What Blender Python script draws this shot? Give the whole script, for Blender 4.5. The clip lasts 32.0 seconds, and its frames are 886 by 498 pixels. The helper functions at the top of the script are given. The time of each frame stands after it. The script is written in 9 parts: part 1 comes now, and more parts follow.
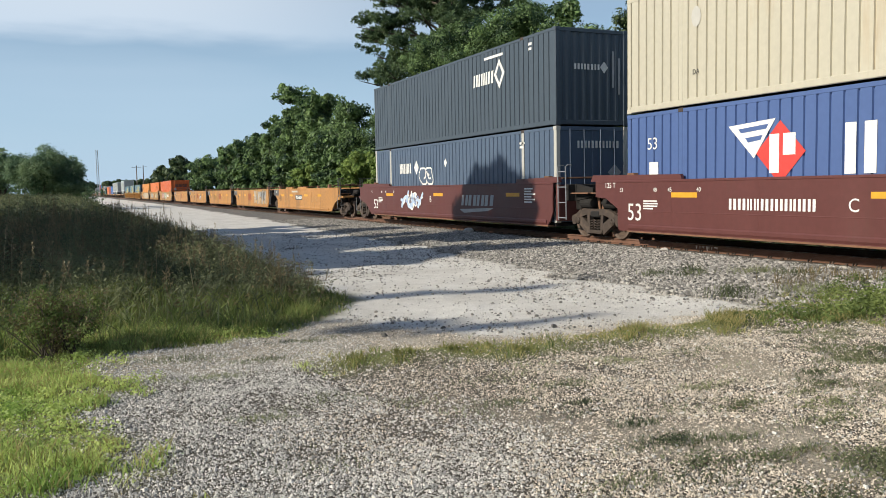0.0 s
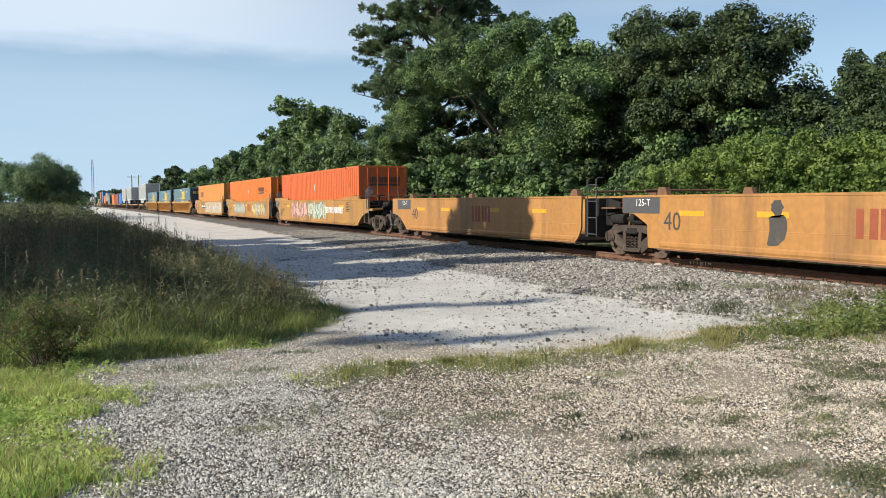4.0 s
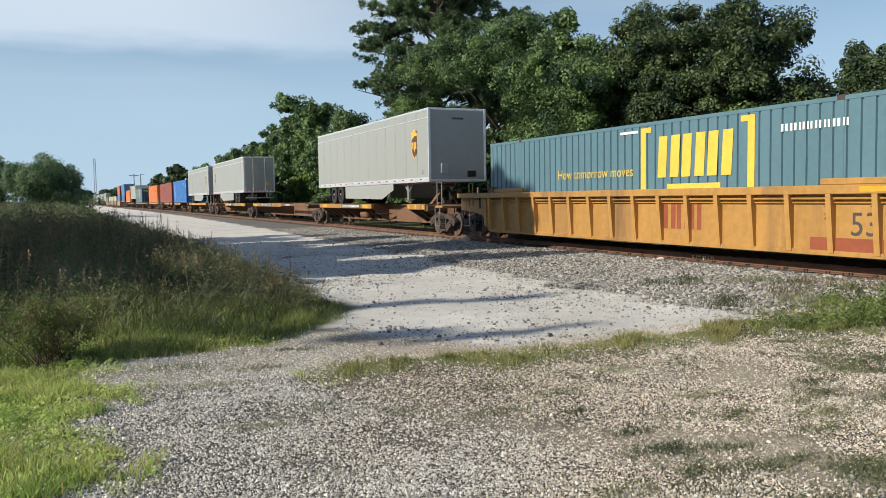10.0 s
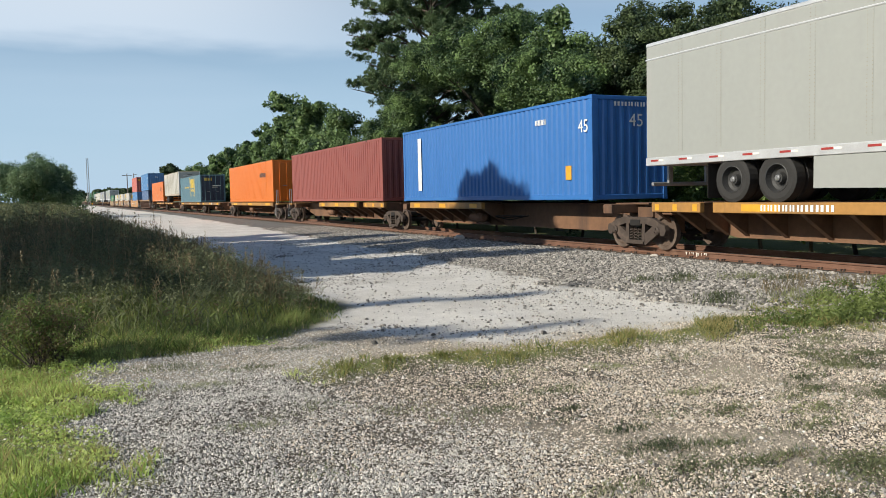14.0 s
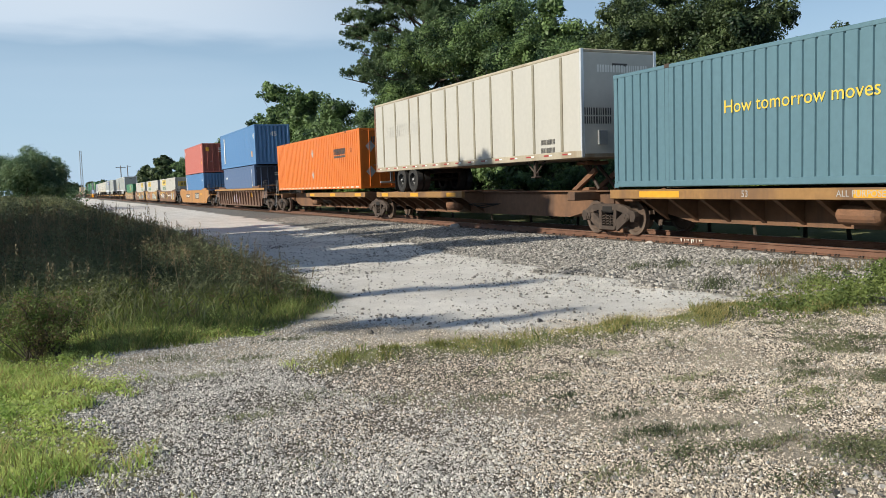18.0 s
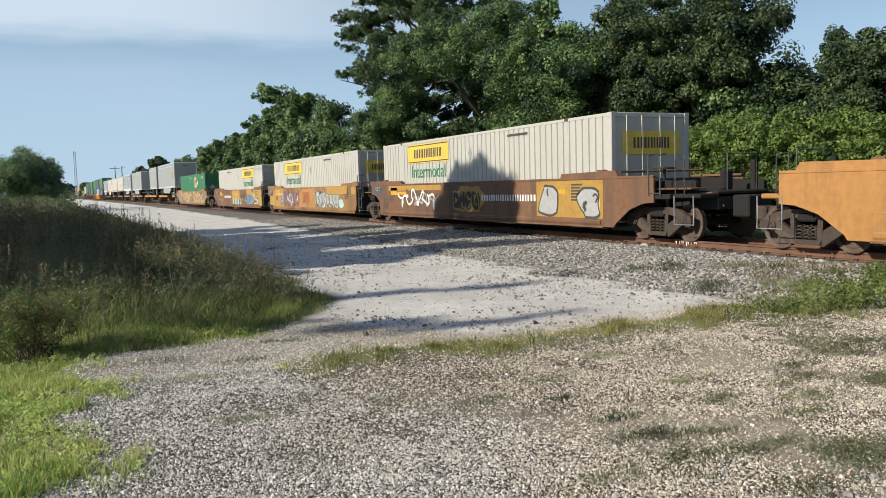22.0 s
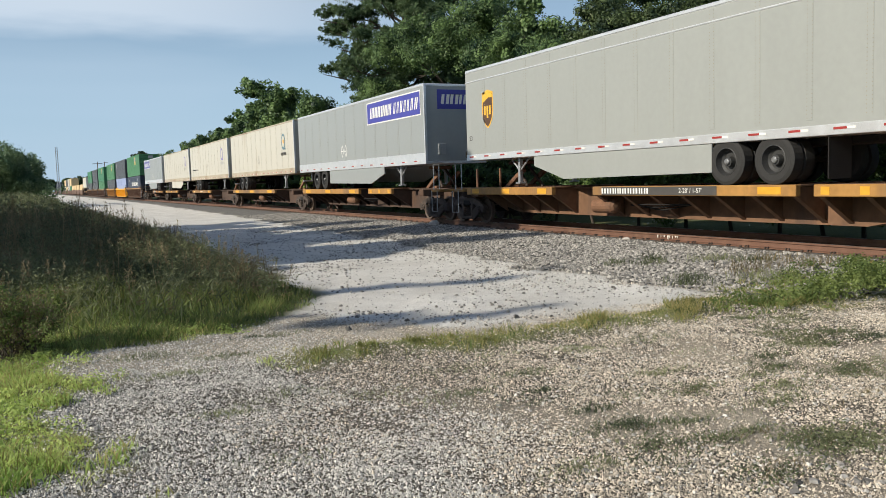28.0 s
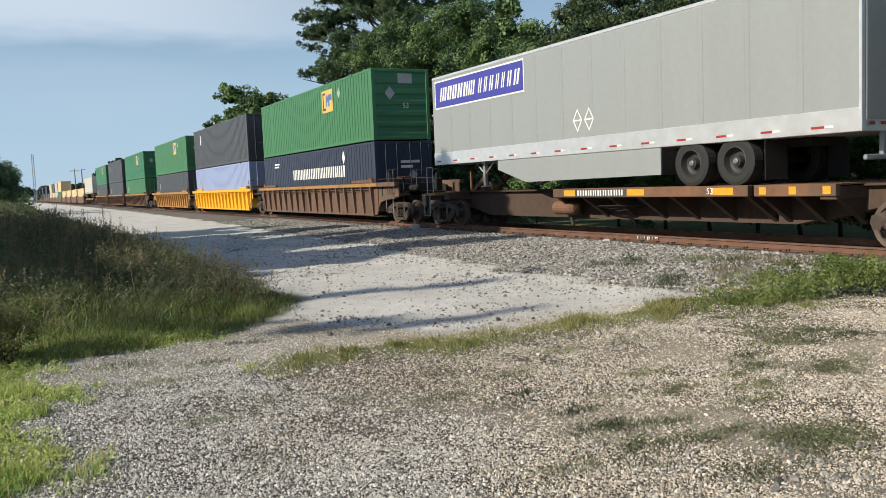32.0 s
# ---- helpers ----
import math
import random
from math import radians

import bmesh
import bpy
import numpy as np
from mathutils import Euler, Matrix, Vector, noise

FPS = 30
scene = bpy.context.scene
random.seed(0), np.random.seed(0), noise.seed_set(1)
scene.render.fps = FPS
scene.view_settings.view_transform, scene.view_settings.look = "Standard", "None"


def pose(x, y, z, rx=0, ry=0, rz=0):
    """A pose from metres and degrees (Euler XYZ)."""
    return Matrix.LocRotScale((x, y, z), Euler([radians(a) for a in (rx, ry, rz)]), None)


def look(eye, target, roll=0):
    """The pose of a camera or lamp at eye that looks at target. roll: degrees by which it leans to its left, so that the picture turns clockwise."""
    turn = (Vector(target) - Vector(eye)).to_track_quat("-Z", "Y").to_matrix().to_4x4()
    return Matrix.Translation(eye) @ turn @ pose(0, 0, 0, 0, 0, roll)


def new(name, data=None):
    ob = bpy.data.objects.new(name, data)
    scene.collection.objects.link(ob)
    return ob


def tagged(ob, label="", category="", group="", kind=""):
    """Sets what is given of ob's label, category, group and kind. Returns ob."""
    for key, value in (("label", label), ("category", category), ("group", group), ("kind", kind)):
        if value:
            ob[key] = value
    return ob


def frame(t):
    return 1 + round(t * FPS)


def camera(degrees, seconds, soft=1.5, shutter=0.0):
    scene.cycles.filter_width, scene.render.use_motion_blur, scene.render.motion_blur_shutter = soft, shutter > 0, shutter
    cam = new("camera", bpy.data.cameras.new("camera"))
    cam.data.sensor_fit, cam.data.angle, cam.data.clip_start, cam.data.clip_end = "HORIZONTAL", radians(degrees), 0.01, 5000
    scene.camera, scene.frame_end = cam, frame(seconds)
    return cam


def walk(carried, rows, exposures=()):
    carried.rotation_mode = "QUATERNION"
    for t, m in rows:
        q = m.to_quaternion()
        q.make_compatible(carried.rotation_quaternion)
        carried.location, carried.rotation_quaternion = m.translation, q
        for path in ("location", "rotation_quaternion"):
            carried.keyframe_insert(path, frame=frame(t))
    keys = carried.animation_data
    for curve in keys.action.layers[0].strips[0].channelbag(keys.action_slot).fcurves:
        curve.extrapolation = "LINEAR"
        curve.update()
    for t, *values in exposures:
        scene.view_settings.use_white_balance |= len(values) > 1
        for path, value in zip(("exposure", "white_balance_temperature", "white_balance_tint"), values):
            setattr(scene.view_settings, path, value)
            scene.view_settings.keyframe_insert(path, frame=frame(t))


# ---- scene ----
def aim(x, y, z, yaw, pitch, roll):
    """A camera pose: degrees to the right of +y, up, and lean."""
    return pose(x, y, z, 90 + pitch, 0, -yaw) @ pose(0, 0, 0, 0, 0, roll)


cam = camera(56.67, 32.0, soft=0.6, shutter=0.0)
walk(cam, [
    (0, aim(-0.008, 0.006, 1.754, 24.08, -4.28, -1.03)), (0.5, aim(-0.017, -0.003, 1.756, 24.10, -4.16, -0.89)), (1, aim(-0.018, -0.006, 1.753, 24.01, -3.98, -0.88)),
    (1.5, aim(-0.019, -0.011, 1.750, 23.95, -3.78, -0.84)), (2, aim(-0.010, -0.008, 1.746, 23.95, -3.60, -0.84)), (2.5, aim(-0.011, -0.032, 1.753, 24.02, -3.48, -0.84)),
    (3, aim(-0.013, -0.032, 1.754, 24.15, -3.37, -0.71)), (3.5, aim(-0.015, -0.023, 1.748, 24.31, -3.33, -0.48)), (5.5, aim(-0.005, -0.006, 1.752, 24.77, -3.69, -0.46)),
    (6, aim(0.000, 0.001, 1.750, 24.67, -3.84, -0.55)), (6.5, aim(0.001, 0.012, 1.750, 24.53, -3.98, -0.65)), (7, aim(-0.000, 0.006, 1.750, 24.36, -4.00, -0.79)),
    (7.5, aim(0.002, -0.014, 1.757, 24.20, -3.92, -1.01)), (8, aim(0.003, -0.008, 1.760, 24.19, -3.81, -1.11)), (8.5, aim(-0.001, 0.001, 1.753, 24.19, -3.70, -1.05)),
    (9, aim(-0.014, -0.023, 1.753, 24.16, -3.63, -0.99)), (9.5, aim(-0.012, -0.021, 1.754, 24.21, -3.64, -0.99)), (10, aim(-0.001, -0.014, 1.750, 24.27, -3.65, -0.90)),
    (10.5, aim(-0.006, -0.022, 1.750, 24.38, -3.67, -0.84)), (11, aim(-0.007, -0.012, 1.750, 24.48, -3.72, -0.81)), (11.5, aim(-0.005, -0.011, 1.748, 24.54, -3.75, -0.90)),
    (12, aim(-0.002, -0.010, 1.748, 24.54, -3.81, -1.01)), (12.5, aim(0.004, -0.012, 1.753, 24.46, -3.91, -1.25)), (13, aim(0.007, -0.012, 1.747, 24.46, -3.87, -1.30)),
    (13.5, aim(0.017, -0.012, 1.756, 24.51, -3.83, -1.33)), (14, aim(0.008, -0.021, 1.754, 24.66, -3.79, -1.21)), (14.5, aim(0.009, -0.000, 1.750, 24.86, -3.87, -0.99)),
    (16.5, aim(0.014, 0.002, 1.750, 25.06, -4.61, -1.08)), (17, aim(0.014, -0.012, 1.750, 24.99, -4.64, -1.34)), (17.5, aim(0.007, -0.026, 1.751, 24.93, -4.60, -1.57)),
    (18, aim(0.004, -0.036, 1.756, 24.95, -4.56, -1.77)), (18.5, aim(0.008, -0.031, 1.754, 25.13, -4.46, -1.85)), (19, aim(0.005, -0.040, 1.756, 25.34, -4.39, -1.85)),
    (19.5, aim(0.014, -0.020, 1.757, 25.48, -4.37, -1.86)), (20, aim(0.005, -0.030, 1.751, 25.57, -4.34, -1.63)), (20.5, aim(0.012, -0.017, 1.755, 25.60, -4.40, -1.57)),
    (21, aim(0.009, -0.015, 1.754, 25.55, -4.47, -1.49)), (21.5, aim(0.005, -0.022, 1.756, 25.44, -4.51, -1.56)), (22, aim(0.009, -0.007, 1.749, 25.32, -4.43, -1.58)),
    (22.5, aim(0.016, -0.015, 1.745, 25.17, -4.38, -1.71)), (23, aim(0.025, -0.033, 1.753, 25.14, -4.37, -1.89)), (23.5, aim(0.037, -0.064, 1.758, 25.22, -4.46, -2.08)),
    (24, aim(0.052, -0.122, 1.762, 25.29, -4.58, -2.18)), (24.5, aim(0.046, -0.164, 1.765, 25.42, -4.72, -2.26)), (25, aim(0.051, -0.182, 1.769, 25.45, -4.85, -2.27)),
    (25.5, aim(0.046, -0.196, 1.773, 25.42, -4.94, -2.23)), (27.5, aim(0.004, -0.109, 1.773, 26.03, -4.99, -1.82)), (28, aim(0.010, -0.117, 1.768, 26.31, -4.86, -1.79)),
    (28.5, aim(0.009, -0.109, 1.766, 26.67, -4.73, -1.70)), (29, aim(0.018, -0.100, 1.769, 26.95, -4.65, -1.72)), (29.5, aim(0.018, -0.095, 1.765, 27.16, -4.61, -1.72)),
    (30, aim(0.015, -0.093, 1.764, 27.31, -4.66, -1.77)), (30.5, aim(0.007, -0.110, 1.769, 27.39, -4.71, -1.89)), (31, aim(0.021, -0.093, 1.767, 27.47, -4.73, -2.05)),
    (31.5, aim(0.015, -0.104, 1.768, 27.59, -4.69, -2.22)), (32, aim(0.016, -0.115, 1.766, 27.62, -4.65, -2.37)),
], exposures=[(0, 0.14), (1.2, 0.24), (2, 0.3), (3.5, 0.34), (5.5, 0.16), (10.5, 0.16), (11.8, 0.3), (12.3, 0.28), (13.3, 0.16), (25.5, 0.16), (27.5, 0.09), (32, 0.09)])

# ---- light ----
SUN_EL, SUN_AZ = radians(29), radians(-91.5)      # the azimuth counts from +y towards +x
TO_SUN = Vector((math.sin(SUN_AZ) * math.cos(SUN_EL), math.cos(SUN_AZ) * math.cos(SUN_EL), math.sin(SUN_EL)))
sun = new("sun", bpy.data.lights.new("sun", "SUN"))
sun.data.energy, sun.data.angle, sun.data.color = 4.65, radians(0.55), (0.98, 0.91, 0.77)
sun.matrix_world = look(TO_SUN * 200, (0, 0, 0))

world = bpy.data.worlds.new("sky")
scene.world = world
world.use_nodes = True
wn, wl = world.node_tree.nodes, world.node_tree.links
wn.clear()
sky = wn.new("ShaderNodeTexSky")
sky.sky_type, sky.sun_disc, sky.sun_elevation, sky.sun_rotation = "NISHITA", False, SUN_EL, SUN_AZ
sky.air_density, sky.dust_density, sky.ozone_density = 1.0, 0.4, 2.2
coord = wn.new("ShaderNodeTexCoord")
stretch = wn.new("ShaderNodeMapping")
stretch.inputs["Scale"].default_value = (1.6, 2.2, 9.0)
clouds = wn.new("ShaderNodeTexNoise")
clouds.inputs["Scale"].default_value, clouds.inputs["Detail"].default_value = 1.3, 4
clouds.inputs["Roughness"].default_value, clouds.inputs["Distortion"].default_value = 0.45, 0.2
thin = wn.new("ShaderNodeMapRange")
thin.inputs["From Min"].default_value, thin.inputs["From Max"].default_value = 0.45, 0.71
thin.inputs["To Min"].default_value, thin.inputs["To Max"].default_value = 0.0, 0.25
veil = wn.new("ShaderNodeMix")
veil.data_type = "RGBA"
veil.inputs["B"].default_value = (7.9, 8.5, 9.2, 1)
back = wn.new("ShaderNodeBackground")
back.inputs["Strength"].default_value = 0.09
wout = wn.new("ShaderNodeOutputWorld")
up = wn.new("ShaderNodeSeparateXYZ")
high = wn.new("ShaderNodeMapRange")         # the thin cloud ends high up, where the sky is deep blue
high.interpolation_type = "SMOOTHSTEP"
high.inputs["From Min"].default_value, high.inputs["From Max"].default_value = 0.24, 0.45
high.inputs["To Min"].default_value, high.inputs["To Max"].default_value = 1.0, 0.0
fade = wn.new("ShaderNodeMath")
fade.operation = "MULTIPLY"
wl.new(coord.outputs["Generated"], stretch.inputs["Vector"])
wl.new(stretch.outputs["Vector"], clouds.inputs["Vector"])
wl.new(clouds.outputs["Fac"], thin.inputs["Value"])
wl.new(up.outputs["Z"], high.inputs["Value"])
wl.new(thin.outputs["Result"], fade.inputs[0])
wl.new(high.outputs["Result"], fade.inputs[1])
sheet_edge = wn.new("ShaderNodeTexNoise")   # a flat sheet of pale cloud with a clear lower edge, thinning out towards the wood
sheet_edge.inputs["Scale"].default_value, sheet_edge.inputs["Detail"].default_value = 3.0, 5
wl.new(stretch.outputs["Vector"], sheet_edge.inputs["Vector"])
lift = wn.new("ShaderNodeMath")
lift.operation = "MULTIPLY_ADD"
lift.inputs[1].default_value = 0.05
wl.new(sheet_edge.outputs["Fac"], lift.inputs[0])
wl.new(up.outputs["Z"], lift.inputs[2])
sheet = wn.new("ShaderNodeMapRange")
sheet.interpolation_type = "SMOOTHSTEP"
sheet.inputs["From Min"].default_value, sheet.inputs["From Max"].default_value = 0.186, 0.216
wl.new(lift.outputs[0], sheet.inputs["Value"])
side = wn.new("ShaderNodeMapRange")
side.interpolation_type = "SMOOTHSTEP"
side.inputs["From Min"].default_value, side.inputs["From Max"].default_value = 0.05, 0.62
side.inputs["To Min"].default_value, side.inputs["To Max"].default_value = 0.85, 0.0
wl.new(up.outputs["X"], side.inputs["Value"])
cover = wn.new("ShaderNodeMath")
cover.operation = "MULTIPLY"
wl.new(sheet.outputs["Result"], cover.inputs[0])
wl.new(side.outputs["Result"], cover.inputs[1])
both = wn.new("ShaderNodeMath")
both.operation = "MULTIPLY"
wl.new(cover.outputs[0], both.inputs[0])
wl.new(high.outputs["Result"], both.inputs[1])
most = wn.new("ShaderNodeMath")
most.operation = "MAXIMUM"
wl.new(fade.outputs[0], most.inputs[0])
wl.new(both.outputs[0], most.inputs[1])
wl.new(most.outputs[0], veil.inputs["Factor"])
wl.new(sky.outputs["Color"], veil.inputs["A"])
low = wn.new("ShaderNodeMapRange")          # pale summer haze towards the horizon
low.interpolation_type = "SMOOTHSTEP"
low.inputs["From Min"].default_value, low.inputs["From Max"].default_value = -0.02, 0.36
low.inputs["To Min"].default_value, low.inputs["To Max"].default_value = 0.85, 0.0
haze = wn.new("ShaderNodeMix")
haze.data_type = "RGBA"
haze.inputs["B"].default_value = (4.65, 6.6, 8.7, 1)
wl.new(coord.outputs["Generated"], up.inputs["Vector"])
wl.new(up.outputs["Z"], low.inputs["Value"])
wl.new(low.outputs["Result"], haze.inputs["Factor"])
wl.new(veil.outputs["Result"], haze.inputs["A"])
wl.new(haze.outputs["Result"], back.inputs["Color"])
wl.new(back.outputs["Background"], wout.inputs["Surface"])

# ---- materials ----
def surf(name, base, rough=0.6, metal=0.0, scale=3.0, var=0.25, fine=45.0, bump=0.15, second=None, second_amt=0.0,
         streak=False, vary=0.0, island=0.0, bump_scale=None, clear=0.0):
    """A painted, rusty, stony or earthy surface: two scales of colour change, an optional second colour in patches, relief."""
    m = bpy.data.materials.new(name)
    m.use_nodes = True
    n, l = m.node_tree.nodes, m.node_tree.links
    p = n["Principled BSDF"]
    p.inputs["Metallic"].default_value = metal
    p.inputs["Coat Weight"].default_value = clear
    tc = n.new("ShaderNodeTexCoord")
    vec = tc.outputs["Object"]
    big = n.new("ShaderNodeTexNoise")
    big.inputs["Scale"].default_value, big.inputs["Detail"].default_value = scale, 6
    if streak:
        mp = n.new("ShaderNodeMapping")
        mp.inputs["Scale"].default_value = (1.0, 1.0, 0.12)
        l.new(vec, mp.inputs["Vector"])
        l.new(mp.outputs["Vector"], big.inputs["Vector"])
    else:
        l.new(vec, big.inputs["Vector"])
    small = n.new("ShaderNodeTexNoise")
    small.inputs["Scale"].default_value, small.inputs["Detail"].default_value = fine, 3
    l.new(vec, small.inputs["Vector"])
    mix = n.new("ShaderNodeMath")
    mix.operation = "MULTIPLY_ADD"
    l.new(small.outputs["Fac"], mix.inputs[0])
    mix.inputs[1].default_value = 0.5
    half = n.new("ShaderNodeMath")
    half.operation = "MULTIPLY"
    half.inputs[1].default_value = 0.5
    l.new(big.outputs["Fac"], half.inputs[0])
    l.new(half.outputs[0], mix.inputs[2])
    ramp = n.new("ShaderNodeValToRGB")
    e = ramp.color_ramp.elements
    e[0].position, e[1].position = 0.3, 0.7
    e[0].color = (*[c * (1 - var) for c in base], 1)
    e[1].color = (*[min(1, c * (1 + var)) for c in base], 1)
    l.new(mix.outputs[0], ramp.inputs["Fac"])
    col = ramp.outputs["Color"]
    if second:
        patch = n.new("ShaderNodeTexNoise")
        patch.inputs["Scale"].default_value, patch.inputs["Detail"].default_value = scale * 0.45, 8
        patch.inputs["Roughness"].default_value = 0.65
        src = mp.outputs["Vector"] if streak else vec
        l.new(src, patch.inputs["Vector"])
        rng = n.new("ShaderNodeMapRange")
        cut = 0.72 - 0.32 * second_amt
        rng.inputs["From Min"].default_value, rng.inputs["From Max"].default_value = cut - 0.06, cut + 0.1
        rng.inputs["To Max"].default_value = 0.9
        l.new(patch.outputs["Fac"], rng.inputs["Value"])
        mx = n.new("ShaderNodeMix")
        mx.data_type = "RGBA"
        l.new(rng.outputs["Result"], mx.inputs["Factor"])
        l.new(col, mx.inputs["A"])
        mx.inputs["B"].default_value = (*second, 1)
        col = mx.outputs["Result"]
    if vary or island:
        hue = n.new("ShaderNodeHueSaturation")
        if vary:
            oi = n.new("ShaderNodeObjectInfo")
            rnd, amt = oi.outputs["Random"], vary
        else:
            ge = n.new("ShaderNodeNewGeometry")
            rnd, amt = ge.outputs["Random Per Island"], island
        mr = n.new("ShaderNodeMapRange")
        mr.inputs["To Min"].default_value, mr.inputs["To Max"].default_value = 1 - amt, 1 + amt
        l.new(rnd, mr.inputs["Value"])
        l.new(mr.outputs["Result"], hue.inputs["Value"])
        l.new(col, hue.inputs["Color"])
        col = hue.outputs["Color"]
    l.new(col, p.inputs["Base Color"])
    rr = n.new("ShaderNodeMapRange")
    rr.inputs["To Min"].default_value, rr.inputs["To Max"].default_value = max(0.05, rough - 0.12), min(1, rough + 0.12)
    l.new(big.outputs["Fac"], rr.inputs["Value"])
    l.new(rr.outputs["Result"], p.inputs["Roughness"])
    if bump:
        b = n.new("ShaderNodeBump")
        b.inputs["Strength"].default_value, b.inputs["Distance"].default_value = bump, 0.02
        hb = small
        if bump_scale:
            hb = n.new("ShaderNodeTexNoise")
            hb.inputs["Scale"].default_value, hb.inputs["Detail"].default_value = bump_scale, 5
            l.new(vec, hb.inputs["Vector"])
        l.new(hb.outputs["Fac"], b.inputs["Height"])
        l.new(b.outputs["Normal"], p.inputs["Normal"])
    return m


def leafy(name, dark, light, scale=0.6, through_amt=0.35, rough=0.5):
    """Leaves: colour changes from leaf to leaf and from branch to branch; some light passes through."""
    m = bpy.data.materials.new(name)
    m.use_nodes = True
    n, l = m.node_tree.nodes, m.node_tree.links
    p = n["Principled BSDF"]
    ge, tc = n.new("ShaderNodeNewGeometry"), n.new("ShaderNodeTexCoord")
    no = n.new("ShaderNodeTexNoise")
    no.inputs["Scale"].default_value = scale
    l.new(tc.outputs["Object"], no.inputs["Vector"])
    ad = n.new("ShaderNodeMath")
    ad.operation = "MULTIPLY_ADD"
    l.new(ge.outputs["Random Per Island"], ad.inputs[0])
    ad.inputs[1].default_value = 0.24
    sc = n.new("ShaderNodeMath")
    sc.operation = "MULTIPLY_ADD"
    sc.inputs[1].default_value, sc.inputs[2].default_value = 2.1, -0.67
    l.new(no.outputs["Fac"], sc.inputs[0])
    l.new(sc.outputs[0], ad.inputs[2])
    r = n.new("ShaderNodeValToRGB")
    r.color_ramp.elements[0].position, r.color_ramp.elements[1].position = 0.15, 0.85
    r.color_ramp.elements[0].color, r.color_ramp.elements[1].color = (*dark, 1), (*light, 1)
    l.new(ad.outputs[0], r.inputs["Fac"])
    l.new(r.outputs["Color"], p.inputs["Base Color"])
    p.inputs["Roughness"].default_value = rough
    p.inputs["Specular IOR Level"].default_value = 0.25
    tr = n.new("ShaderNodeBsdfTranslucent")
    l.new(r.outputs["Color"], tr.inputs["Color"])
    mx = n.new("ShaderNodeMixShader")
    mx.inputs["Fac"].default_value = through_amt
    l.new(p.outputs[0], mx.inputs[1])
    l.new(tr.outputs[0], mx.inputs[2])
    l.new(mx.outputs[0], n["Material Output"].inputs["Surface"])
    return m


def paint(name, base, rust=(0.16, 0.075, 0.04), amt=0.15, rough=0.5, var=0.14):
    return surf(name, base, rough, 0.0, 1.6, var, 7, 0.05, rust, amt, streak=True, bump_scale=60)


